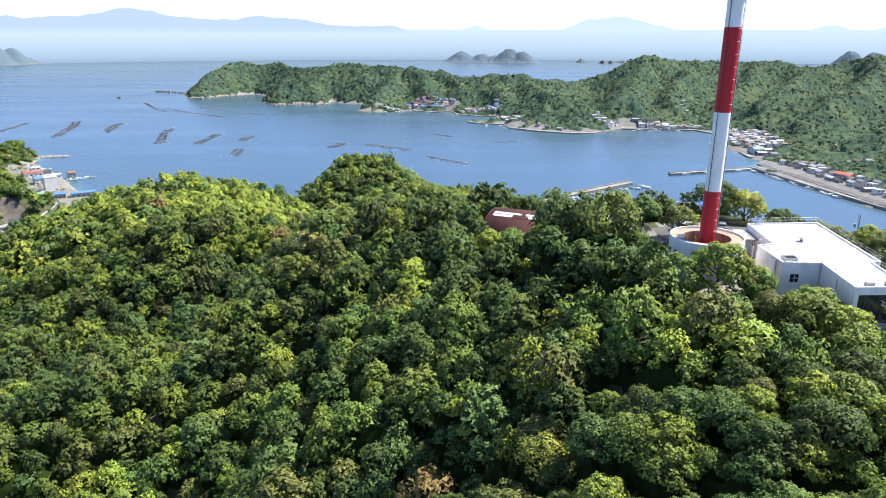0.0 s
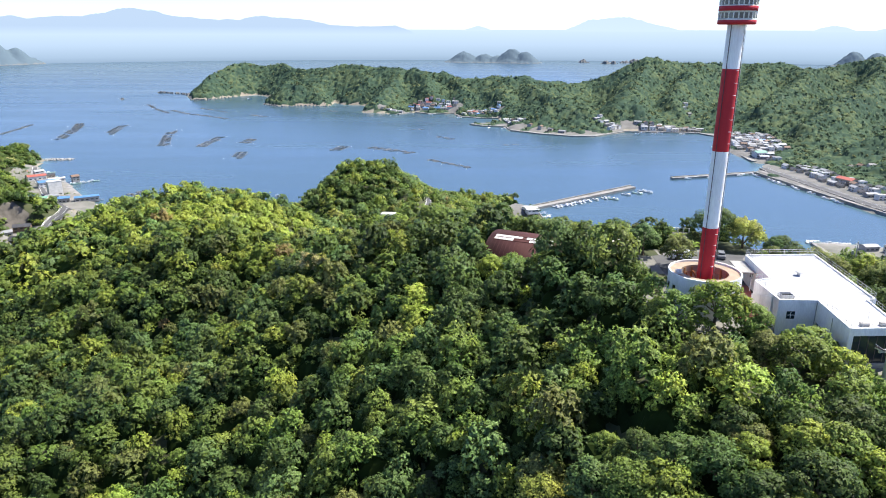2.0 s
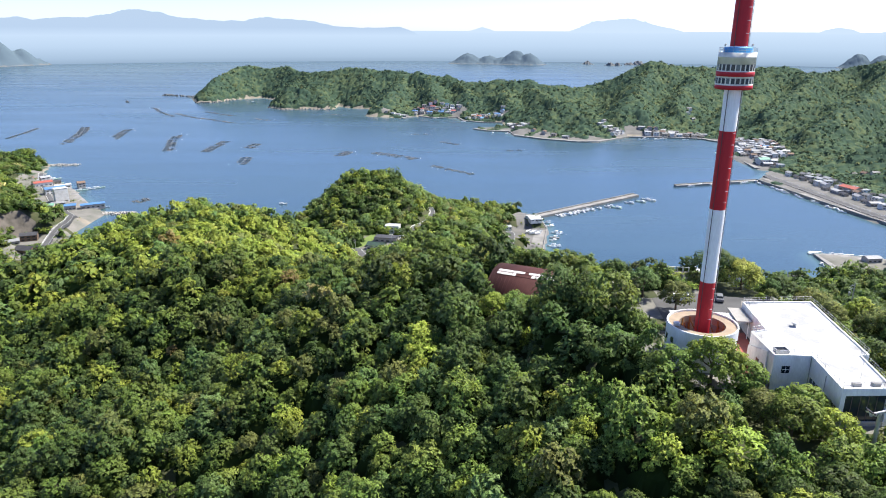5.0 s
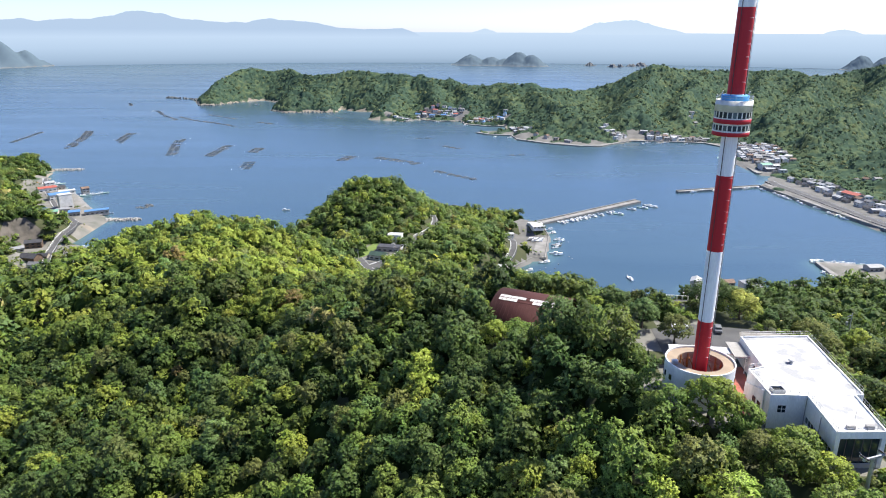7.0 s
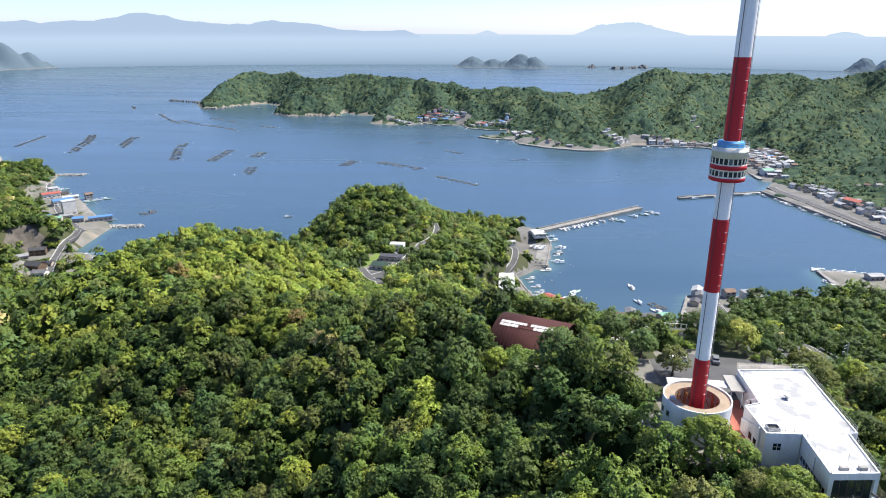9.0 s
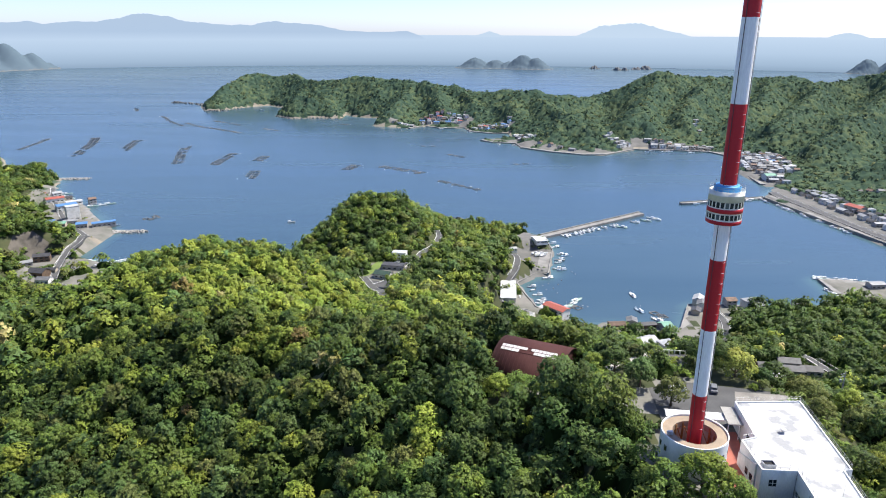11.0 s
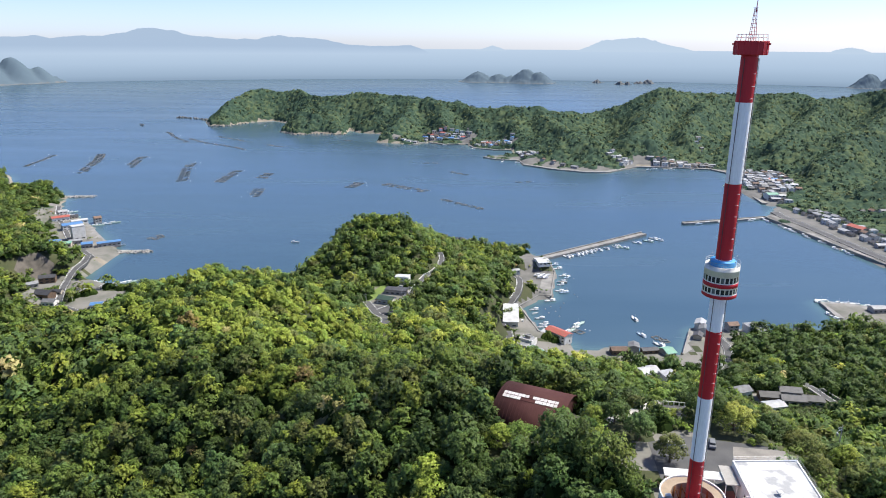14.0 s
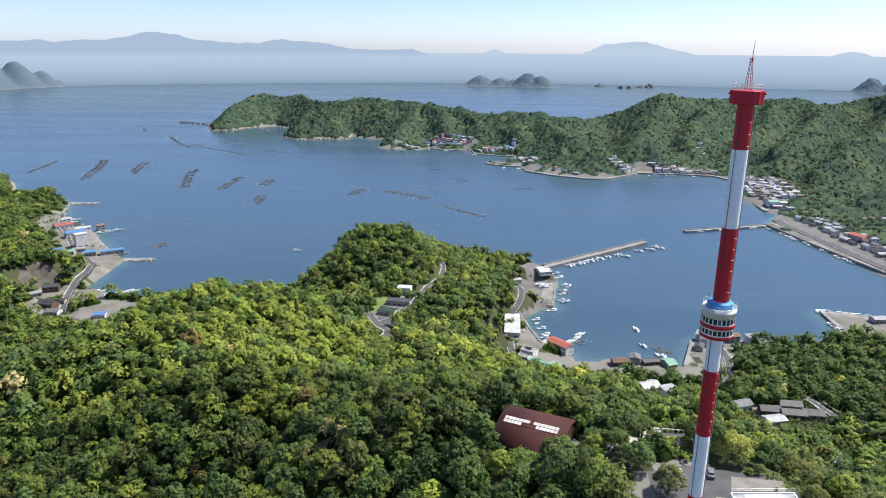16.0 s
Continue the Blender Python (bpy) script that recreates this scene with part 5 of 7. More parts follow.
# covered way and court
way = thing("covered_walkway", pose(0, 0, 147), "white flat canopy on slim posts behind the ring hall", "canopy")
part("canopy_roof", prism(BM(), [(46.5, 131.2), (60.5, 129.6), (61.0, 132.6), (47.0, 134.2)], 3.55, 3.8), ROOFING, way)
part("canopy_roof", prism(BM(), [(58.6, 127.6), (61.6, 127.3), (62.3, 134.4), (59.4, 134.7)], 4.0, 4.25), CONCRETE, way, "grey canopy roof")
for x, y in ((47.2, 132), (50.6, 131.6), (54, 131.2), (57.4, 130.8), (58.9, 128.2), (61.2, 128.0), (47.6, 133.6), (54.6, 132.8)):
    part("post", tube(BM(), [(x, y, 0), (x, y, 4.0)], 0.09, 8), WHITE, way)
court = link_mesh("court_paving", [(54.5, 111.5, 147.12), (58.2, 111.5, 147.12), (62.0, 131, 147.12), (46, 132.5, 147.12)], [(0, 1, 2, 3)], [TERRACOTTA])
tagged(court, "worn red paving of the small court", "paving", kind="structure")
lot = link_mesh("car_park", [(47, 134.5, 147.16), (62.2, 132.5, 147.16), (63, 137.5, 147.16), (78, 138.5, 147.16), (77, 149, 147.16), (58, 153, 147.16), (48, 150, 147.16)], [(0, 1, 2, 3, 4, 5, 6)], [ASPHALT])
fore = link_mesh("forecourt", [(66.5, 143.2, 147.2), (79.5, 142.8, 147.2), (80.5, 147.0, 147.2), (68.5, 148.6, 147.2)], [(0, 1, 2, 3)], [worn("worn_paving", (0.24, 0.225, 0.2), (0.17, 0.16, 0.145), 0.92, 0.3, 3)])
tagged(fore, "pale paved forecourt before the white building", "paving", kind="structure")
path_v, path_f, _, _ = ribbon([(40, 160), (45.5, 163.5), (50.5, 165.6), (52.5, 169.5), (57, 170.5)], 2.6, ground_height)
tagged(link_mesh("garden_path", [(x, y, z + 0.12) for x, y, z in path_v], path_f, [CONCRETE]), "pale curved garden path among clipped trees", "path", kind="structure")
tagged(lot, "grey worn asphalt car park behind the tower", "car park", kind="structure")


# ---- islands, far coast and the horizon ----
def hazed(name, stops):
    """Glowing far distance with haze put into its colour by height: (metres up, colour) from the water to the top."""
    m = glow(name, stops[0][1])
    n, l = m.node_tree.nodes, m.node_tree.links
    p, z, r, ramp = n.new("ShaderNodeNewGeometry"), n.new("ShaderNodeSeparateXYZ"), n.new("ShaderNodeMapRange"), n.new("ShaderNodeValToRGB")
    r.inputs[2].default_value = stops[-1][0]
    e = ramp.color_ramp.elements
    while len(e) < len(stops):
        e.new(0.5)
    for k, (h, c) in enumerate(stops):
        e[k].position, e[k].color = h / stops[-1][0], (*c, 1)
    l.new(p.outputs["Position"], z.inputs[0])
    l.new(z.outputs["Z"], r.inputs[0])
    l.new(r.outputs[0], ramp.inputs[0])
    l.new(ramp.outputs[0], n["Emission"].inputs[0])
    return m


# Aerial haze over far sea, mountains and islands is given as glow colours.
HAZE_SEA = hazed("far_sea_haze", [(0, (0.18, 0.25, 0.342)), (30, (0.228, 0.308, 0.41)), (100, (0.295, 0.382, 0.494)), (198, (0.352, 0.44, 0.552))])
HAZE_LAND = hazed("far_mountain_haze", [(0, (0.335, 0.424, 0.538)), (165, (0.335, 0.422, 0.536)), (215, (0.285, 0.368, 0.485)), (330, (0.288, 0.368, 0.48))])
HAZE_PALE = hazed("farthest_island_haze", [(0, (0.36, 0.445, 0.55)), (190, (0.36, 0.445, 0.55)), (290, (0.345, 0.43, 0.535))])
HORIZON = 198.0
n = 180
ring_v, ring_f = [], []
for i in range(n):
    a = 2 * math.pi * i / n
    ring_v += [(q * math.sin(a), q * math.cos(a), z) for q, z in ((R_EDGE - 125, -2.0), (R_EDGE, HORIZON))]
for i in range(n):
    j = (i + 1) % n
    ring_f.append((2 * i, 2 * i + 1, 2 * j + 1, 2 * j))
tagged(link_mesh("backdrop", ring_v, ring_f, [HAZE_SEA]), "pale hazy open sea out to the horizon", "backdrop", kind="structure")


def ridge(name, crest, dist, base, mat, label, seed):
    """A far range: crest of (degrees right of ahead, metres over the horizon line), sloping to its foot."""
    r = np.random.RandomState(seed)
    xs, hs = zip(*crest)
    az = np.linspace(xs[0], xs[-1], 260)
    h = np.interp(az, xs, hs)
    h = h + (0.028 * h + 0.6) * np.convolve(r.normal(size=len(az) + 8), np.ones(5) / 3, "same")[4:-4] * np.clip(h / 8, 0, 1)
    v = []
    for a, q in zip(np.radians(az), h):
        for rr, z in ((dist - 50, base), (dist - 30, base + (HORIZON + q - base) * 0.55), (dist, HORIZON + q), (dist + 12, base)):
            v.append((rr * math.sin(a), rr * math.cos(a), z))
    f = []
    for i in range(len(az) - 1):
        for k in range(3):
            f.append((4 * i + k, 4 * i + 4 + k, 4 * i + 5 + k, 4 * i + 1 + k))
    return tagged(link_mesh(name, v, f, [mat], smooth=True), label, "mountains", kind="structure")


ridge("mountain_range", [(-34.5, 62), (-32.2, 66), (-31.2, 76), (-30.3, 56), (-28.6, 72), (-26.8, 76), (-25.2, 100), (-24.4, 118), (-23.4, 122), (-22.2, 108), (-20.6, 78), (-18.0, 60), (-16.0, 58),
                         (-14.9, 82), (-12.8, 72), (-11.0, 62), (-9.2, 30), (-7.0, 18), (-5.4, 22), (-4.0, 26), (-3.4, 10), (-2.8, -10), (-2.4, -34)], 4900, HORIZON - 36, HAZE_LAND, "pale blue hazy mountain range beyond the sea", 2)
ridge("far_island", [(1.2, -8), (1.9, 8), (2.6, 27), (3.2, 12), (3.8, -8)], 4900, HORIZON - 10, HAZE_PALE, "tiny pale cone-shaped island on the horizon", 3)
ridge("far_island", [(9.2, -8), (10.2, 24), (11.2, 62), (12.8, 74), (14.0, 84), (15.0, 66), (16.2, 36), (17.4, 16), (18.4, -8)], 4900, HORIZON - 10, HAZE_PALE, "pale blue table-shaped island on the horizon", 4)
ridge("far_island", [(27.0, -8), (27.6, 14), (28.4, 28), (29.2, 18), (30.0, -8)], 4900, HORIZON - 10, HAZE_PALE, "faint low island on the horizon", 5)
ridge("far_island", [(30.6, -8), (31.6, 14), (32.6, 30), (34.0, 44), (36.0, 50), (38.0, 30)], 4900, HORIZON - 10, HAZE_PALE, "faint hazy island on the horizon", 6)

ROCK = worn("shore_rock", (0.15, 0.158, 0.16), (0.11, 0.118, 0.122), 0.95, 0.05, 0.8)


def island(name, humps, foot, label, seed, trees=True):
    """A wooded islet: humps of (x, y, height, reach) on a rocky foot."""
    humps = np.array(humps, dtype=float)
    x0, x1 = (humps[:, 0] - humps[:, 3] * 1.3).min(), (humps[:, 0] + humps[:, 3] * 1.3).max()
    y0, y1 = (humps[:, 1] - humps[:, 3] * 1.1).min(), (humps[:, 1] + humps[:, 3] * 1.1).max()
    nx, ny = 110, 44
    X2, Y2 = np.meshgrid(np.linspace(x0, x1, nx), np.linspace(y0, y1, ny))

    def height(x, y):
        h = np.zeros_like(x)
        for cx, cy, q, rr in humps:
            h = np.maximum(h, (q + 14) * np.exp(-((x - cx) ** 2 + 1.3 * (y - cy) ** 2) / (0.55 * rr * rr)))
        return h - 14 + 3 * ripple(x, y, 60, seed) + (2.0 if trees else 9) * ripple(x, y, 26, seed + 9)

    Z2 = height(X2.ravel(), Y2.ravel())
    i2 = np.arange(X2.size).reshape(X2.shape)
    f = np.stack([i2[:-1, :-1], i2[:-1, 1:], i2[1:, 1:], i2[1:, :-1]], -1).reshape(-1, 4)
    ob = thing(name, Matrix(), label, "island")
    body = link_mesh("rock", np.stack([X2.ravel(), Y2.ravel(), np.clip(Z2, -6, None)], 1), f, [ROCK, HAZED_ISLECANOPY], (Z2[f].mean(1) > (foot - 3 if trees else 1e6)).astype(int), smooth=True)
    body.parent = ob
    return ob


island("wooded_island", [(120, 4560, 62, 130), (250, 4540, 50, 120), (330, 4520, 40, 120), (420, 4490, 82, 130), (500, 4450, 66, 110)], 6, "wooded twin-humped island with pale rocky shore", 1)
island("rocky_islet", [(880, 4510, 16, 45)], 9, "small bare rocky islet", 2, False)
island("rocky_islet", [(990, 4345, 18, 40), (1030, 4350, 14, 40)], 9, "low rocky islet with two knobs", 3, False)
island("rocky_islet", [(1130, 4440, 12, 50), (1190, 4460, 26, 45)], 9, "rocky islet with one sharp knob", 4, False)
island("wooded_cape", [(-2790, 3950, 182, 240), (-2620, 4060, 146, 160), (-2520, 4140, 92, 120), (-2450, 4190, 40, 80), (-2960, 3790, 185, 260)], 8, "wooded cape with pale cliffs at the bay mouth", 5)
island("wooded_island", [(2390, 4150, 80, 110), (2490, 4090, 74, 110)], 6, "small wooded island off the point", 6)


# ---- roads, quays and breakwaters ----
WHITELINE = worn("road_paint", (0.7, 0.7, 0.68), (0.55, 0.55, 0.53), 0.8, 1, 5)
TIN = worn("white_sheet_roof", (0.5, 0.51, 0.51), (0.38, 0.38, 0.37), 0.6, 0.3, 4)


ROAD_WIDTH = {1: 5.0, 5: 12.0, 6: 5.0}
for i, line in enumerate(ROADS):
    v, f, fine, z = ribbon(line, ROAD_WIDTH.get(i, 6.4), ground_height)
    top = [(x, y, q + 0.55) for x, y, q in v]
    skirt = [(x, y, q - 2.5) for x, y, q in v]
    k = len(fine)
    allf = f + [(j, j + 1, 2 * k + j + 1, 2 * k + j) for j in range(k - 1)] + [(k + j + 1, k + j, 3 * k + j, 3 * k + j + 1) for j in range(k - 1)]
    tagged(link_mesh("road", top + skirt, allf, [ASPHALT]), "grey two-lane asphalt road through the woods", "road", kind="structure")
    for sh in (-ROAD_WIDTH.get(i, 6.4) / 2 + 0.45, ROAD_WIDTH.get(i, 6.4) / 2 - 0.45):
        v2, f2, _, _ = ribbon(line, 0.22, ground_height, sh)
        z2 = list(z) * 2
        tagged(link_mesh("road_line", [(x, y, q + 0.57) for (x, y, _), q in zip(v2, z2)], f2, [WHITELINE]), "white edge line of the road", "road marking", kind="structure")
    if i == 6:
        continue
    rail = thing("guard_rail", Matrix(), "white steel guard rail beside the road", "guard rail", "guard rails")
    v3, _, fine3, _ = ribbon(line, 0.1, ground_height, ROAD_WIDTH.get(i, 6.4) / 2 + 0.1)
    pts = [(v3[j][0], v3[j][1], z[j] + 0.55) for j in range(0, len(fine3), 2)]
    part("beam", tube(BM(), [(x, y, q + 0.7) for x, y, q in pts], 0.14, 5), WHITE, rail)
    bm = BM()
    for x, y, q in pts:
        box(bm, (x, y, q + 0.2), (0.14, 0.14, 1.2))
    tagged(part("posts", bm, STEEL, rail), kind="stuff")


def quay(points, width, z, name="quay", label="grey concrete quay along the harbour", parapet=0.0):
    """A concrete strip standing in the sea; width to the left of the line."""
    pts = [Vector(p) for p in points]
    out = []
    for i, p in enumerate(pts):
        d = (pts[min(i + 1, len(pts) - 1)] - pts[max(i - 1, 0)]).normalized()
        out.append(p + Vector((-d.y, d.x)) * width)
    ob = thing(name, Matrix(), label, name.replace("_", " "), kind="structure")
    for i in range(len(pts) - 1):
        quad = [tuple(pts[i]), tuple(pts[i + 1]), tuple(out[i + 1]), tuple(out[i])]
        area = sum(a[0] * b[1] - a[1] * b[0] for a, b in zip(quad, quad[1:] + quad[:1]))
        part("slab", prism(BM(), quad if area > 0 else quad[::-1], -3.0, z), QUAYSIDE, ob)
        if parapet:
            d = (pts[i + 1] - pts[i]).normalized()
            n = Vector((-d.y, d.x)) * (1.2 if width > 0 else -1.2)
            quad = [tuple(pts[i]), tuple(pts[i + 1]), tuple(pts[i + 1] + n), tuple(pts[i] + n)]
            area = sum(a[0] * b[1] - a[1] * b[0] for a, b in zip(quad, quad[1:] + quad[:1]))
            part("parapet", prism(BM(), quad if area > 0 else quad[::-1], z - 0.2, z + parapet), QUAYSIDE, ob)
    return ob


quay([(89, 759), (243, 878)], -9.0, 2.6, "breakwater", "long concrete breakwater with raised seaward parapet", 1.3)
quay([(314, 936), (446, 974)], -7.0, 2.2, "breakwater", "concrete pier across the far harbour", 0.9)
quay([(92, 765), (105, 744), (107, 709), (93, 633)], -13.0, 2.5, parapet=1.1)
quay([(94, 636), (80, 634), (60, 607), (65, 580), (72, 548), (92, 526)], -11.0, 2.4, parapet=0.9)
quay([(107, 684), (116, 682)], -2.5, 1.4, "jetty", "short concrete landing jetty")
quay([(444, 972), (466, 850), (487, 749), (520, 650)], 30.0, 2.6, label="wide waterfront quay with seawall by the far town", parapet=1.0)
quay([(353, 629), (378, 627), (408, 614), (470, 612)], -40.0, 2.3, label="concrete fishing quay at the head of the bay")
quay([(-404, 664), (-337, 643)], -5.0, 3.0, "footbridge_pier", "white concrete slab pier over the cove")
quay([(-573, 946), (-543, 929), (-499, 885), (-469, 845), (-435, 803), (-418, 786)], -16.0, 2.2, label="pale concrete quay of the small fishing village")
quay([(182, 506), (204, 557), (214, 561)], -9.0, 2.6, label="concrete slip wall beside the boatyard", parapet=0.8)
quay([(53, 1494), (79, 1466), (127, 1455), (134, 1400), (186, 1352), (248, 1320), (292, 1322), (334, 1361)], 10.0, 2.4, label="concrete sea wall round the village point")
quay([(334, 1361), (363, 1387), (441, 1379), (504, 1364), (523, 1323), (503, 1242), (488, 1164), (480, 1062)], 8.0, 2.4, label="concrete sea wall before the far town")
quay([(-112, 1677), (-79, 1718), (-35, 1682), (20, 1695), (33, 1631), (85, 1600), (125, 1602)], 8.0, 2.2, label="low concrete quay of the far village")


def rubble(points, count, size, spread, label, seed):
    r = np.random.RandomState(seed)
    bm = BM()
    for k in range(count):
        t = r.rand() * (len(points) - 1)
        i = min(int(t), len(points) - 2)
        a, b = Vector(points[i]), Vector(points[i + 1])
        p = a + (b - a) * (t - i)
        o = r.normal(size=2) * spread * 0.4
        s = size * (0.6 + 0.8 * r.rand())
        h = max(0.2, 2.0 - 0.5 * np.hypot(*o))
        ma = Matrix.LocRotScale((p.x + o[0], p.y + o[1], h * r.rand() + 0.1), Euler(r.rand(3) * 6), Vector((s, s * 0.8, s * 0.7)))
        bmesh.ops.create_cube(bm, size=1.0, matrix=ma)
    return tagged(part("rubble_breakwater", bm, ROCK if seed in (3, 4, 5, 6, 7) else CONCRETE), label, "breakwater", kind="stuff")


quay([(-397, 648), (-337, 636)], 4.5, 2.8, "jetty", "pale concrete jetty beside the parking lot")
rubble([(-406, 768), (-368, 773)], 150, 2.2, 6, "heap of grey concrete armour blocks", 1)
rubble([(-632, 1061), (-590, 1067)], 130, 2.4, 6, "heap of grey concrete armour blocks off the cape", 2)
rubble([(-30, 868), (-6, 845), (20, 838)], 60, 2.5, 7, "grey boulders at the headland foot", 3)
rubble([(-172, 690), (-166, 730), (-158, 800)], 90, 2.4, 6, "grey boulders along the headland shore", 4)
rubble([(-741, 2024), (-700, 2026), (-650, 2128)], 60, 4, 8, "pale rocks at the tip of the peninsula", 5)
rubble([(-500, 1908), (-450, 1854), (-381, 1870), (-312, 1862)], 80, 3.5, 7, "pale rocks along the peninsula shore", 6)
rubble([(-800, 2180), (-850, 2230), (-930, 2260)], 60, 6, 14, "dark sea rocks off the peninsula tip", 7)


# ---- houses ----
ROOFS = [worn("grey_tile_roof", (0.16, 0.165, 0.17), (0.1, 0.1, 0.105), 0.7, 0.4, 3, per_object=0.3), worn("dark_tile_roof", (0.07, 0.07, 0.075), (0.04, 0.04, 0.045), 0.6, 0.4, 3, per_object=0.3),
         worn("brown_roof", (0.17, 0.11, 0.08), (0.1, 0.07, 0.05), 0.8, 0.4, 3, per_object=0.3), worn("red_roof", (0.36, 0.09, 0.065), (0.3, 0.11, 0.085), 0.7, 0.4, 3),
         worn("blue_roof", (0.075, 0.19, 0.4), (0.1, 0.21, 0.37), 0.6, 0.4, 3), TIN, worn("green_roof", (0.17, 0.36, 0.26), (0.2, 0.3, 0.24), 0.7, 0.3, 3), worn("silver_roof", (0.33, 0.34, 0.35), (0.25, 0.25, 0.25), 0.55, 0.4, 3, per_object=0.2)]
WALLS = [worn("white_house_wall", (0.72, 0.71, 0.68), (0.55, 0.54, 0.5), 0.9, 0.3, 3, per_object=0.15), worn("beige_wall", (0.52, 0.46, 0.37), (0.4, 0.35, 0.28), 0.9, 0.3, 3, per_object=0.2), worn("grey_wall", (0.38, 0.37, 0.36), (0.28, 0.27, 0.26), 0.9, 0.3, 3, per_object=0.2),
         worn("timber_wall", (0.16, 0.11, 0.075), (0.1, 0.07, 0.05), 0.9, 0.6, 5)]


def house_form(name, w, d, h, roof, wall, label, pitch=0.45, flat=False, rows=1, bays=3, group=""):
    """A house: walls, a pitched or flat roof, windows and a door; the ground is at z = 0."""
    ob = thing(name, Matrix(), label, "house", group)
    part("wall", box(BM(), (0, 0, h / 2 - 1.0), (w, d, h + 2.0)), wall, ob)
    bm = BM()
    if flat:
        box(bm, (0, 0, h + 0.15), (w + 0.5, d + 0.5, 0.3))
        box(bm, (0, 0, h + 0.36), (w - 0.3, d - 0.3, 0.12))
    else:
        e, r, t = 0.6, d * 0.5 * pitch, 0.22
        prof = [(-d / 2 - e, h - e * pitch), (0, h + r), (d / 2 + e, h - e * pitch), (d / 2 + e, h - e * pitch + t), (0, h + r + t), (-d / 2 - e, h - e * pitch + t)]
        a, b = [bm.verts.new((-w / 2 - e, y, z)) for y, z in prof], [bm.verts.new((w / 2 + e, y, z)) for y, z in prof]
        for i in range(6):
            j = (i + 1) % 6
            bm.faces.new((a[i], b[i], b[j], a[j]))
        for side in (a, b):
            bm.faces.new((side[0], side[1], side[4], side[5])), bm.faces.new((side[1], side[2], side[3], side[4]))
        bmesh.ops.recalc_face_normals(bm, faces=bm.faces)
        g = BM()
        va = [g.verts.new((x, y, z)) for x in (-w / 2 + 0.02, w / 2 - 0.02) for y, z in ((-d / 2, h), (d / 2, h), (0, h + r))]
        g.faces.new(va[:3]), g.faces.new(va[3:][::-1])
        part("gable", g, wall, ob)
    part("roof", bm, roof, ob)
    for k in range(rows):
        z = 1.5 + k * 2.8
        for i in range(bays):
            x = (i - (bays - 1) / 2) * w / bays
            for s in (-1, 1):
                part("window", box(BM(), (x, s * d / 2, z), (w / bays * 0.52, 0.12, 1.15)), GLASS, ob)
    part("door", box(BM(), (w / 2, d * 0.15, 1.0), (0.12, 0.95, 2.0)), DARKSTEEL, ob)
    return ob


def stand(ob, x, y, rz=0.0, lift=0.0):
    z = float(ground_height(np.array([x]), np.array([y]))[0]) + lift
    ob.matrix_world = pose(x, y, z, 0, 0, rz)
    return ob


def scatter(forms, sites, seed, level=None):
    """Copies of house forms at sites (x, y, bearing)."""
    r = np.random.RandomState(seed)
    for x, y, a in sites:
        f = forms[r.randint(len(forms))]
        z = float(ground_height(np.array([x]), np.array([y]))[0]) if level is None else level
        c = copy_thing(f, pose(x, y, max(z, 1.8), 0, 0, a + r.normal() * 6 + (90 if r.rand() < 0.3 else 0)))


VILLAGE = "houses of the villages across the bay"
village_forms = [house_form("house", 10, 7.5, 5.6, ROOFS[0], WALLS[0], "two-storey white house with grey tiled roof", rows=2, bays=2, group=VILLAGE),
                 house_form("house", 9, 7, 3.4, ROOFS[1], WALLS[1], "low beige house with dark tiled roof", bays=2, group=VILLAGE),
                 house_form("house", 12, 8, 5.4, ROOFS[7], WALLS[0], "pale house with silver sheet roof", rows=2, bays=2, group=VILLAGE),
                 house_form("house", 9, 8, 5.8, ROOFS[2], WALLS[2], "grey house with brown roof", rows=2, bays=2, group=VILLAGE),
                 house_form("house", 11, 9, 6.2, ROOFS[7], WALLS[0], "white flat-roofed two-storey house", flat=True, rows=2, bays=2, group=VILLAGE),
                 house_form("shed", 14, 9, 4.2, ROOFS[7], WALLS[2], "long shed with pale sheet roof", 0.25, bays=3, group=VILLAGE),
                 house_form("house", 10, 8, 5.2, ROOFS[0], WALLS[1], "beige house with grey tiled roof", rows=2, bays=2, group=VILLAGE),
                 house_form("house", 12, 9, 4.6, ROOFS[3], WALLS[0], "white house with red sheet roof", 0.35, bays=2, group=VILLAGE),
                 house_form("house", 13, 9, 4.6, ROOFS[4], WALLS[0], "white workshop with blue sheet roof", 0.3, bays=2, group=VILLAGE)]
for k, f in enumerate(village_forms):
    stand(f, 530 + 13 * (k % 5), 1212 + 16 * (k // 5), 20)
rv = np.random.RandomState(77)


def rows_of(a, b, across, depth, gap):
    """Sites in rows behind the line from a to b, on its left."""
    a, b = Vector(a), Vector(b)
    n = (b - a).normalized()
    w = Vector((-n.y, n.x)) * (1 if across > 0 else -1)
    out = []
    for j in range(depth):
        u = rv.rand() * gap
        while u < (b - a).length:
            p = a + n * u + w * (abs(across) + j * gap * 0.95 + rv.rand() * 3)
            out.append((p.x, p.y, math.degrees(math.atan2(n.y, n.x))))
            u += gap * (0.85 + 0.5 * rv.rand())
    return out


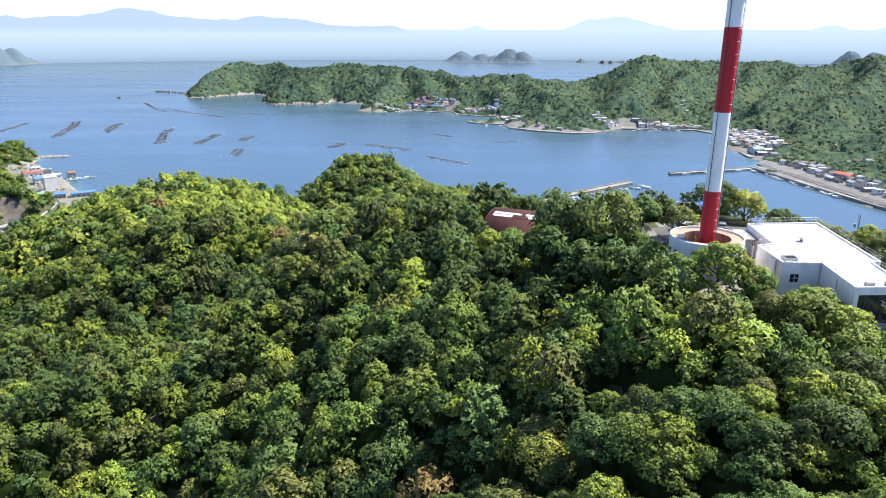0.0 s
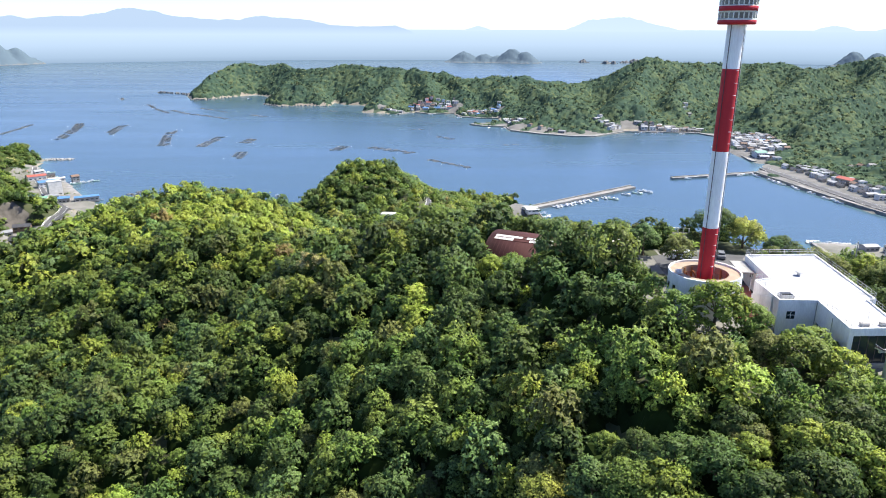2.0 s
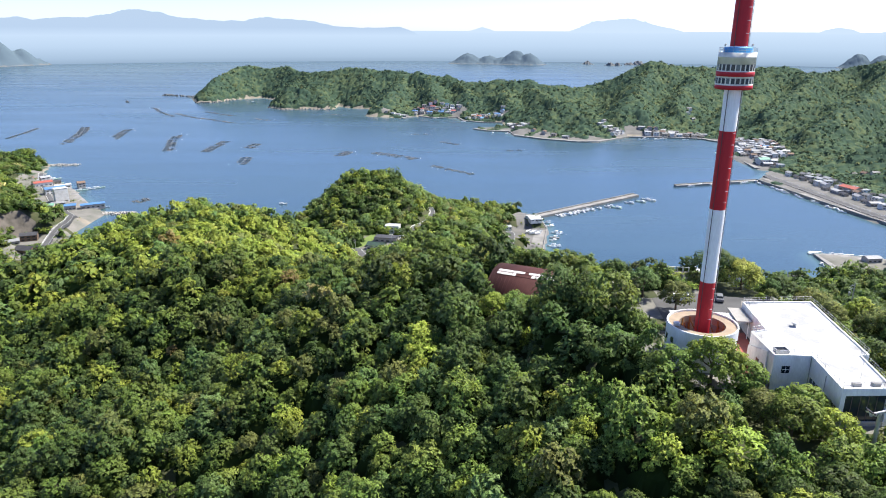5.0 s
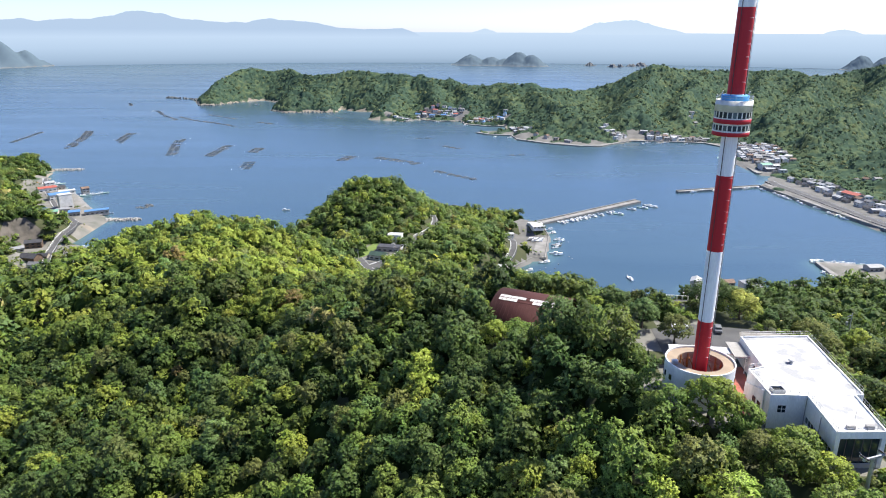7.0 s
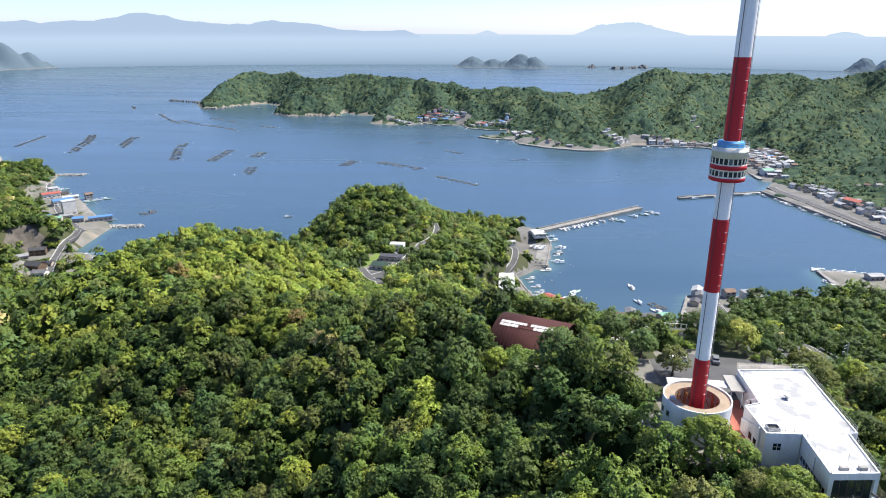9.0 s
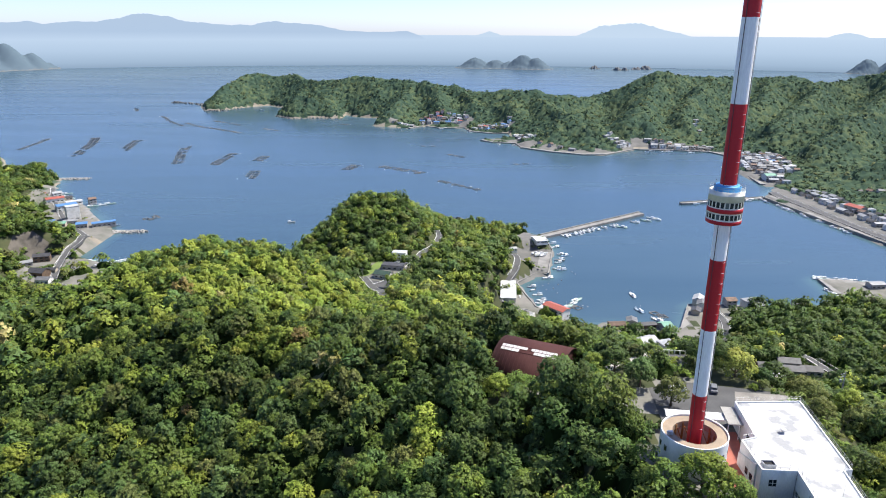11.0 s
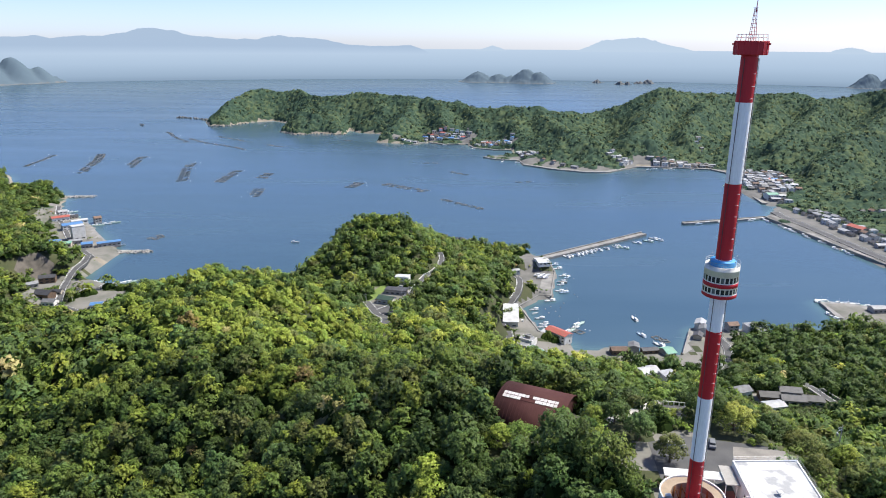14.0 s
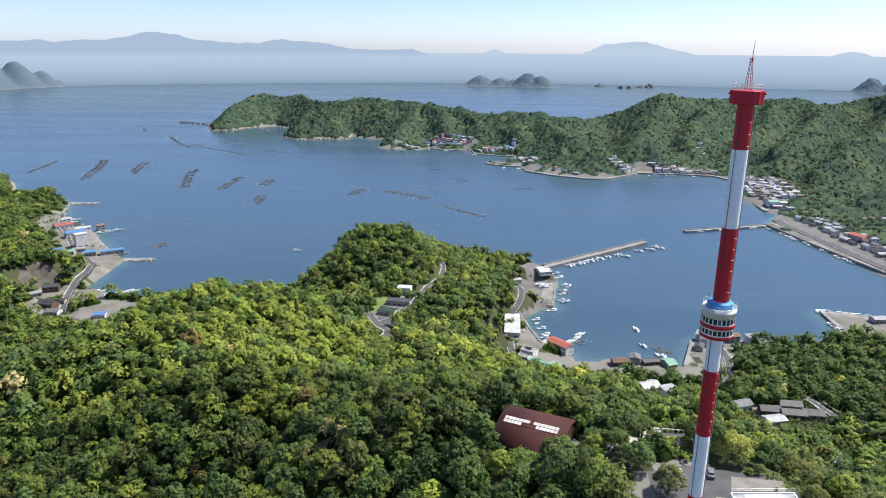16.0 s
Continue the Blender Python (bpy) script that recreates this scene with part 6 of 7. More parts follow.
common = village_forms[:7]
scatter(common, rows_of((505, 1240), (488, 1158), 10, 7, 13.5), 1)
scatter(common, rows_of((522, 1322), (508, 1248), 12, 7, 13.0), 2)
scatter(common, rows_of((528, 1330), (560, 1420), -8, 2, 13), 3)
scatter(common, rows_of((392, 1392), (512, 1368), 6, 3, 12.5), 4)
scatter(common, rows_of((498, 1145), (496, 1060), 10, 2, 14), 5)
scatter(common, rows_of((490, 1000), (500, 915), 14, 3, 15), 6)
scatter(common, rows_of((500, 905), (520, 775), 8, 3, 17), 16)
scatter(common, [(520, 1478, 20), (528, 1500, 30), (522, 1520, 20), (534, 1545, 10), (608, 988, 20), (601, 1004, 30), (615, 975, 0)], 17)
stand(house_form("inn", 18, 14, 7.5, ROOFS[6], WALLS[0], "white inn with pale green roof at the town shore", 0.3, rows=2, bays=4, group=VILLAGE), 505, 1092, 10)
stand(house_form("inn", 24, 14, 7, ROOFS[3], WALLS[1], "long beige hall with faded red roof", 0.3, rows=2, bays=4, group=VILLAGE), 533, 890, -70)
scatter(common, rows_of((338, 1372), (362, 1394), 12, 4, 14), 7)
scatter(common, rows_of((132, 1462), (122, 1540), -12, 3, 13.5), 8)
scatter(village_forms, rows_of((-95, 1722), (30, 1712), 8, 4, 14), 9)
scatter(village_forms, rows_of((40, 1642), (120, 1612), 8, 4, 14), 10)
scatter(common, rows_of((-165, 1712), (-112, 1688), 12, 1, 16), 11)
scatter(common, rows_of((150, 1408), (245, 1334), 16, 1, 26), 12)

# the small fishing village
V2 = "buildings of the small fishing village"
stand(house_form("cold_store", 15, 11, 17, ROOFS[5], WALLS[0], "tall plain white cold store by the quay", flat=True, bays=2, group=V2), -478, 816, 42)
stand(house_form("warehouse", 24, 13, 7, ROOFS[4], WALLS[0], "long white warehouse with blue sheet roof", 0.25, rows=2, bays=5, group=V2), -512, 862, 42)
stand(house_form("warehouse", 22, 11, 5, ROOFS[3], WALLS[0], "white shed with bright red roof", 0.3, bays=4, group=V2), -552, 905, 40)
stand(house_form("warehouse", 14, 9, 5, ROOFS[3], WALLS[1], "small shed with red roof", 0.35, group=V2), -582, 922, 30)
stand(house_form("warehouse", 20, 9, 4, ROOFS[5], WALLS[0], "white tin shed at the quay edge", 0.2, group=V2), -519, 893, 42)
stand(house_form("warehouse", 26, 9, 4.5, ROOFS[4], WALLS[2], "long low shed with bright blue roof", 0.25, bays=5, group=V2), -426, 789, 32)
stand(house_form("warehouse", 12, 10, 5, ROOFS[4], WALLS[2], "boat shed with blue roof", 0.3, group=V2), -448, 780, 25)
stand(house_form("warehouse", 20, 10, 4, ROOFS[4], WALLS[1], "low hall with curved blue roof", 0.3, group=V2), -497, 790, 15)
stand(house_form("warehouse", 14, 10, 4, ROOFS[6], WALLS[1], "low hall with faded green roof", 0.3, group=V2), -477, 784, 15)
stand(house_form("house", 15, 9, 6, ROOFS[1], WALLS[3], "dark timber house under the cliff", 0.45, rows=2, group=V2), -421, 652, 20)
stand(house_form("house", 16, 11, 5, ROOFS[1], WALLS[3], "dark brown restaurant house with hipped roof", 0.5, group=V2), -397, 606, -10)
stand(house_form("house", 12, 9, 4, ROOFS[0], WALLS[0], "small white house with grey roof", 0.4, group=V2), -384, 592, 0)
stand(house_form("house", 10, 8, 4, ROOFS[4], WALLS[0], "small hut with blue roof", 0.3, group=V2), -336, 586, 12)
stand(house_form("house", 15, 9, 4, ROOFS[7], WALLS[2], "grey sheds beside the cliff", 0.3, group=V2), -431, 636, 40)
scatter(common, [(-566, 935, 40), (-540, 918, 40), (-500, 905, 40), (-470, 795, 20), (-392, 618, 5)], 13)

# below the tower
V3 = "buildings round the near harbour"
stand(house_form("warehouse", 13, 44, 5, TIN, WALLS[0], "long warehouse with white ribbed sheet roof", 0.12, bays=2, group=V3), 49, 578, -4)
stand(house_form("fish_hall", 21, 10, 6.5, ROOFS[3], WALLS[0], "white fish hall with salmon-red roof over the quay", 0.3, rows=2, bays=5, group=V3), 86, 531, -48)
stand(house_form("boat_roof", 9, 8, 3.5, TIN, WALLS[0], "white sheet roof over a boat berth", 0.25, group=V3), 80, 552, -50)
def flat_block(ob, x, y, w, d, h, rz, roof, wall, bays=4, rows=2):
    """One flat-roofed block of a building: walls, sunk roof deck, parapet, window rows."""
    m = pose(x, y, 0, 0, 0, rz)

    def put(name, centre, size, mat):
        bm = box(BM(), centre, size)
        bmesh.ops.transform(bm, matrix=m, verts=bm.verts)
        return part(name, bm, mat, ob)

    put("wall", (0, 0, h / 2 - 1), (w, d, h + 2), wall)
    put("roof", (0, 0, h + 0.06), (w - 0.5, d - 0.5, 0.12), roof)
    for s2 in (-1, 1):
        put("parapet", (0, s2 * (d / 2 - 0.12), h + 0.25), (w, 0.25, 0.5), wall)
        put("parapet", (s2 * (w / 2 - 0.12), 0, h + 0.25), (0.25, d - 0.5, 0.5), wall)
        for k in range(rows):
            for i in range(bays):
                put("window", ((i - (bays - 1) / 2) * w / bays, s2 * d / 2, 1.7 + 2.9 * k), (w / bays * 0.6, 0.12, 1.3), GLASS)


school = thing("school", pose(62, 504, 3.0), "white school blocks with grey and green flat roofs", "school", V3)
flat_block(school, -3.5, 12, 12, 9, 7.4, -35, ROOFS[7], WALLS[0])
flat_block(school, -8.0, 5.5, 10, 8, 5.4, -35, ROOFS[0], WALLS[0])
flat_block(school, -3.0, 13.0, 4.5, 3.6, 9.4, -35, ROOFS[0], WALLS[2], 2, 1)
flat_block(school, 4.0, -7.0, 24, 8.5, 4.6, -52, ROOFS[6], WALLS[0], 7, 1)
flat_block(school, 15.0, -11.5, 10, 9, 5.6, -52, ROOFS[6], WALLS[0], 3, 2)
stand(house_form("boathouse", 13, 8, 3.8, ROOFS[2], WALLS[3], "brown boathouse on the slip", 0.35, group=V3), 131, 506, 5)
stand(house_form("boathouse", 9, 8, 5, ROOFS[0], WALLS[2], "grey shed by the slip", 0.35, group=V3), 144, 511, 80)
stand(house_form("boathouse", 13, 6, 3.0, ROOFS[1], WALLS[3], "dark net shed beside the water", 0.3, group=V3), 156, 508, 10)
stand(house_form("boathouse", 8, 12, 3.0, ROOFS[6], WALLS[2], "net shed with pale green roof", 0.35, group=V3), 170, 506, 20)
stand(house_form("tent_hall", 13, 18, 2.8, TIN, WALLS[0], "white canvas-roofed hall at the quay end", 0.14, group=V3), 93, 719, 14)
stand(house_form("house", 11, 9, 3.4, ROOFS[7], WALLS[0], "bungalow with pale hipped sheet roof", 0.4, group=V3), 112, 364, 25)
stand(house_form("house", 9, 8, 3.6, ROOFS[7], WALLS[0], "white cottage with flat roof in a clearing", flat=True, group=V3), 123, 360, 20)
for k, (x, y, a) in enumerate(((181, 393, 20), (197, 389, -5), (213, 396, -8), (222, 385, -8), (195, 377, 12), (210, 385, -8))):
    stand(house_form("house", (11, 12, 13, 12, 12, 14)[k], 7.5, (4.6, 3.6, 3.4, 3.4, 3.4, 3.4)[k], ROOFS[(0, 1, 1, 1, 7, 1)[k]], WALLS[(0, 3, 2, 2, 0, 2)[k]], ("old house with hipped grey tiles", "dark timber house with tiled roof", "grey house with long tiled roof", "grey-roofed barn beside the lane", "white sheet roof shed", "long grey-roofed row house")[k], 0.5 if k != 4 else 0.25, group=V3), x, y, a)
for pts in ([(225, 414), (228, 402), (231, 389)], [(234, 416), (237, 402), (241, 388)]):
    bm = BM()
    for (ax, ay), (bx2, by2) in zip(pts, pts[1:]):
        zt = float(ground_height(np.array([ax]), np.array([ay]))[0])
        box(bm, ((ax + bx2) / 2, (ay + by2) / 2, zt + 0.4), (math.hypot(bx2 - ax, by2 - ay), 0.5, 2.4), math.degrees(math.atan2(by2 - ay, bx2 - ax)))
    tagged(part("lane_wall", bm, CONCRETE), "pale concrete wall along the sunken lane", "wall", kind="structure")
for k, (x, y) in enumerate(((213, 548), (205, 538), (214, 560), (240, 556), (255, 552), (262, 548), (300, 556))):
    scatter([common[k % 7]], [(x, y, 65 if k < 3 else 5)], 20 + k)
for k, (x, y) in enumerate(((395, 606), (410, 596), (425, 600), (440, 590), (404, 585), (455, 602))):
    scatter([village_forms[(5, 4, 5, 2, 0, 5)[k]]], [(x, y, 10)], 40 + k)

slip = thing("slipway", pose(184, 497, 0, 0, 0, 68), "weathered timber slipway with rails running into the water", "slipway")
for k in range(26):
    part("sleeper", box(BM(), (-15 + 1.2 * k, 0, 3.6 - 0.125 * k), (0.5, 13, 0.4)), TIMBERGREY, slip)
for k in range(5):
    bm = box(BM(), (0, -5 + 2.5 * k, 0), (31.5, 0.3, 0.3))
    bmesh.ops.transform(bm, matrix=pose(0, 0, 2.4, 0, math.degrees(math.atan(0.104)), 0), verts=bm.verts)
    part("rail", bm, DARKSTEEL, slip)

# on the headland neck
V4 = "buildings on the headland neck"
stand(house_form("house", 12, 8, 6, TIN, WALLS[0], "white two-storey house with flat roof", flat=True, rows=2, group=V4), -47, 553, -8)
GRASS = worn("mown_grass", (0.15, 0.21, 0.05), (0.11, 0.16, 0.04), 0.95, 0.15, 2.0)
for name, outline, mat, label, lift2 in (("lawn", [(-73, 503), (-66, 513), (-56, 546), (-62, 549), (-71, 528)], GRASS, "mown grass bank beside the lane", 0.35),
                                         ("junction", [(-71, 499), (-60, 478), (-58, 452), (-51, 452), (-53, 476), (-42, 490), (-46, 497), (-62, 497)], ASPHALT, "asphalt road junction with white markings", 0.62),
                                         ("yard", [(-64, 511), (-44, 508), (-40, 545), (-56, 547)], YARD, "pale gravel yard between the roadside houses", 0.3)):
    fine = [Vector(p) for p in outline]
    hs = ground_height(np.array([p.x for p in fine]), np.array([p.y for p in fine]))
    bm = BM()
    bm.faces.new([bm.verts.new((p.x, p.y, h + lift2)) for p, h in zip(fine, hs)])
    bmesh.ops.recalc_face_normals(bm, faces=bm.faces)
    tagged(part(name, bm, mat), label, name, kind="structure")
stand(house_form("roadside_shop", 18, 9, 3.6, ROOFS[1], WALLS[2], "long low flat-roofed shop", flat=True, group=V4, bays=4), -50, 527, -10)
stand(house_form("roadside_shop", 13, 8.5, 3.8, worn("dark_green_roof", (0.04, 0.075, 0.055), (0.03, 0.05, 0.04), 0.6, 0.4, 3), WALLS[0], "roadside house with dark green gable roof", 0.42, group=V4), -56, 506, -20)
stand(house_form("house", 9, 6, 3.2, ROOFS[7], WALLS[0], "small grey-roofed hut in the trees", 0.3, group=V4), 62, 700, 15)
stand(house_form("viewing_shelter", 7, 4, 2.8, TIN, WALLS[0], "small white shelter on the headland top", flat=True, group=V4), -88, 694, 20)

# red-brown hall beside the car park
RIB = worn("skylight_sheet", (0.62, 0.6, 0.58), (0.4, 0.36, 0.34), 0.5, 0.5, 4)
hall2 = thing("assembly_hall", pose(24.0, 183.5, 134.5, 0, 0, -24), "big hall with rusty red-brown sheet roof and pale skylight row", "hall")
part("wall", box(BM(), (0, 0, 1.0), (19.6, 19, 4.0)), WALLS[3], hall2)


def vault(u):
    """Height and breadth of the roof's arch at u from -1 to 1."""
    return 11.2 * math.sin(u * 1.12) / math.sin(1.12), 1.9 + 5.6 * (math.cos(u * 1.12) - math.cos(1.12)) / (1 - math.cos(1.12))


bm = BM()
rows = []
for k in range(25):
    y, z = vault(k / 12 - 1)
    rows.append([bm.verts.new(p) for p in ((-10.6, y, z), (10.6, y, z), (10.6, y * 0.985, z - 0.22), (-10.6, y * 0.985, z - 0.22))])
for p, q in zip(rows, rows[1:]):
    for i in range(4):
        bm.faces.new((p[i], p[(i + 1) % 4], q[(i + 1) % 4], q[i]))
bm.faces.new(rows[0]), bm.faces.new(rows[-1][::-1])
bmesh.ops.recalc_face_normals(bm, faces=bm.faces)
for f in bm.faces:
    f.smooth = abs(f.normal.x) < 0.5
part("roof", bm, RUST, hall2)
for side in (-1, 1):
    bm = BM()
    end = [bm.verts.new((side * 9.9, *vault(k / 12 - 1))) for k in range(25)]
    bm.faces.new(end + [bm.verts.new((side * 9.9, 11.2, 0)), bm.verts.new((side * 9.9, -11.2, 0))])
    part("end_wall", bm, RUST, hall2)
for row, (u0, u1) in enumerate(((-0.16, -0.25), (-0.265, -0.355))):
    for i in range(15):
        x = -8.4 + i * 1.12
        if (row == 1 and 5 <= i <= 8) or (row == 0 and i in (7,)):
            continue
        (ya, za), (yb, zb) = vault(u0), vault(u1)
        bm = BM()
        vs = [bm.verts.new(p) for p in ((x - 0.5, yb, zb + 0.03), (x + 0.5, yb, zb + 0.03), (x + 0.5, ya, za + 0.03), (x - 0.5, ya, za + 0.03))]
        us = [bm.verts.new(v.co + Vector((0, 0, 0.07))) for v in vs]
        bm.faces.new(us)
        for q in range(4):
            bm.faces.new((vs[q], vs[(q + 1) % 4], us[(q + 1) % 4], us[q]))
        part("skylight", bm, RIB, hall2)
for u in (-0.155, -0.257, -0.36):
    y, z = vault(u)
    part("skylight_rail", tube(BM(), [(-9, y, z + 0.1), (8, y, z + 0.1)], 0.06, 4), RUST, hall2)
for i in range(19):
    x = -10.2 + i * 1.133
    part("roof_seam", tube(BM(), [(x, vault(k / 8 - 1)[0], vault(k / 8 - 1)[1] + 0.02) for k in range(17)], 0.035, 4), RUST, hall2)


# ---- boats and fish farms ----
HULL = [worn("white_gelcoat", (0.8, 0.81, 0.8), (0.62, 0.62, 0.6), 0.35, 0.5, 5), worn("pale_green_hull", (0.5, 0.62, 0.55), (0.4, 0.5, 0.44), 0.4, 0.5, 5), worn("grey_blue_hull", (0.45, 0.55, 0.65), (0.35, 0.42, 0.5), 0.4, 0.5, 5)]


def boat_form(length, hull, label, cabin=True):
    """A fishing boat afloat: hull, deck, wheelhouse with panes, mast."""
    ob = thing("fishing_boat", Matrix(), label, "boat", "boats in the harbours")
    bm = BM()
    L, W = length, length * 0.27
    rows = []
    for u, w, keel, top in ((-0.5, 0.8, -0.2, 0.95), (-0.3, 0.96, -0.35, 0.9), (0.0, 1.0, -0.4, 0.95), (0.25, 0.86, -0.4, 1.15), (0.4, 0.5, -0.3, 1.4), (0.5, 0.06, 0.1, 1.7)):
        x, h = u * L, W * w / 2
        rows.append([bm.verts.new((x, y, z)) for y, z in ((-h, top), (-h * 0.92, 0.35), (-h * 0.4, keel), (h * 0.4, keel), (h * 0.92, 0.35), (h, top), (h * 0.8, top - 0.02), (h * 0.78, top - 0.45), (-h * 0.78, top - 0.45), (-h * 0.8, top - 0.02))])
    for a, b in zip(rows, rows[1:]):
        for i in range(10):
            j = (i + 1) % 10
            bm.faces.new((a[i], a[j], b[j], b[i]))
    bm.faces.new(rows[0]), bm.faces.new(rows[-1][::-1])
    bmesh.ops.recalc_face_normals(bm, faces=bm.faces)
    part("hull", bm, hull, ob)
    if cabin:
        part("wheelhouse", box(BM(), (-0.12 * L, 0, 1.55), (0.26 * L, W * 0.55, 1.9), 0, 0.06, 0.92), HULL[0], ob)
        part("wheelhouse_window", box(BM(), (0.01 * L, 0, 1.95), (0.05, W * 0.44, 0.6)), GLASS, ob)
        part("awning", box(BM(), (-0.36 * L, 0, 2.2), (0.2 * L, W * 0.6, 0.06)), HULL[0], ob)
        part("mast", tube(BM(), [(-0.1 * L, 0, 2.4), (-0.1 * L, 0, 2.4 + 0.28 * L)], 0.05, 5), STEEL, ob)
        part("bow_rail", tube(BM(), [(0.2 * L, -W * 0.42, 1.7), (0.47 * L, 0, 2.2), (0.2 * L, W * 0.42, 1.7)], 0.035, 4), STEEL, ob)
    else:
        part("outboard", box(BM(), (-0.52 * L, 0, 0.9), (0.4, 0.4, 0.9), 0, 0.05), DARKSTEEL, ob)
    return ob


fleet = [boat_form(12.5, HULL[0], "white fishing boat with wheelhouse at its mooring"), boat_form(10.0, HULL[0], "small white fishing boat with awning"), boat_form(14.5, HULL[1], "pale green fishing boat with long deck"),
         boat_form(7.0, HULL[0], "open white skiff with outboard motor", False), boat_form(11.5, HULL[2], "grey-blue fishing boat with white wheelhouse")]
PIER_ROW = [(129, 771), (134, 775), (141, 778), (147, 783), (153, 788), (159, 792), (165, 797), (172, 802), (183, 808), (195, 815), (200, 820), (205, 812), (227, 835), (243, 843), (253, 856), (258, 849)]
QUAY_ROW = [(99, 752), (110, 741), (112, 727), (114, 702), (118, 697), (110, 683), (108, 674), (104, 655), (108, 651), (91, 627), (73, 603), (73, 594), (76, 582), (78, 569), (76, 562)]
FREE = [(163, 584, 100, 0), (160, 548, 115, 4), (170, 528, 130, 0), (99, 554, 40, 2), (110, 570, 40, 2), (106, 562, 40, 1), (-205, 820, 5, 1), (356, 631, -30, 0), (358, 634, -30, 2), (364, 634, -30, 0), (374, 632, 10, 1), (382, 630, 0, 1), (390, 626, -15, 2),
        (398, 623, -20, 1), (350, 588, -75, 0), (348, 600, -75, 1), (273, 573, 10, 0), (268, 568, 15, 2), (469, 964, -75, 2), (471, 937, -75, 3), (470, 908, -70, 2), (474, 898, -70, 1), (476, 890, -70, 1)]
FREE2 = [(472, 827, -75, 1), (475, 815, -75, 1), (484, 778, -75, 0), (356, 943, 15, 2), (428, 962, 15, 2), (-581, 965, 35, 0), (-572, 957, 35, 0), (-566, 961, 35, 2), (-560, 945, 35, 1), (-552, 935, 35, 2), (-545, 929, 40, 2),
         (-492, 890, 25, 2), (-484, 898, 25, 0), (-476, 906, 25, 2), (-417, 799, 10, 4), (-376, 663, 25, 2), (-354, 657, 30, 0), (-345, 662, 30, 2), (-341, 666, 30, 2)]
FREE3 = [(-578, 2048, 0, 2), (92, 1443, 60, 0), (123, 1431, 20, 0), (-36, 1679, 0, 0), (-22, 1688, 10, 2), (33, 1620, 20, 0), (395, 1374, 0, 0), (414, 1363, 0, 1), (429, 1370, 0, 0), (469, 1358, 0, 0), (380, 1361, 0, 1), (473, 1204, 80, 2), (488, 1236, 80, 0)]
rb = np.random.RandomState(5)
first = True
berths = [(x, y, 128 + rb.normal() * 6 if k < 12 else 150, rb.choice([0, 1, 2, 4, 0])) for k, (x, y) in enumerate(PIER_ROW)]
berths += [(x, y, 200 + rb.normal() * 12, rb.choice([0, 1, 2, 4]) if k < 10 else rb.choice([1, 3])) for k, (x, y) in enumerate(QUAY_ROW)] + FREE + FREE2 + FREE3
placed = set()
for k, u in enumerate((0.03, 0.1, 0.22, 0.3, 0.33, 0.37, 0.47, 0.52, 0.64, 0.78, 0.85, 0.9)):
    berths.append((446 + 39 * u - 6.5 - 2.5 * (k % 2), 968 - 191 * u, -78 + 8 * (k % 3), (0, 4, 1, 0, 2, 0, 4, 1, 0, 0, 2, 4)[k]))
for k, u in enumerate((0.18, 0.45, 0.8)):
    berths.append((314 + 132 * u, 936 + 38 * u - 9.5, 17, (4, 0, 1)[k]))
for x, y, a, kind in berths:
    m = pose(x, y, 0.0, 0, 0, a)
    if kind in placed:
        copy_thing(fleet[kind], m)
    else:
        fleet[kind].matrix_world = m
        placed.add(kind)
for i in range(7):
    copy_thing(fleet[0 if i % 2 else 3], pose(88 + 3.0 * (i % 3), 688 + 5 * (i // 3) + 2 * (i % 2), 2.9, 0, 0, 20))

RAFTWOOD = worn("weathered_raft_timber", (0.2, 0.19, 0.175), (0.12, 0.115, 0.105), 0.9, 0.5, 4)
FLOAT = worn("float_drum", (0.3, 0.33, 0.36), (0.2, 0.2, 0.2), 0.7, 0.5, 4)
CHAINS = [((-865, 1332), (-894, 1477), 1), ((-716, 1268), (-796, 1499), 2), ((-654, 1332), (-692, 1467), 2), ((-503, 1199), (-551, 1389), 2), ((-427, 1193), (-434, 1313), 2), ((-364, 1232), (-360, 1290), 2), ((-338, 1074), (-342, 1145), 2),
          ((-188, 1157), (-173, 1206), 2), ((-135, 1193), (-55, 1132), 2), ((-26, 1082), (47, 995), 1), ((-396, 826), (-382, 846), 2), ((-813, 1890), (-680, 1691), 1), ((-971, 2081), (-940, 2010), 1), ((-700, 1761), (-607, 1666), 1), ((-607, 1666), (-497, 1583), 1)]
CHAINS2 = [((-640, 1800), (-540, 1720), 1), ((-483, 1674), (-420, 1630), 1), ((-77, 1417), (-41, 1419), 1), ((-16, 1325), (21, 1286), 1), ((103, 1221), (134, 1233), 1), ((-300, 1760), (-270, 1740), 1), ((103, 562), (112, 551), 1), ((168, 546), (176, 530), 1)]
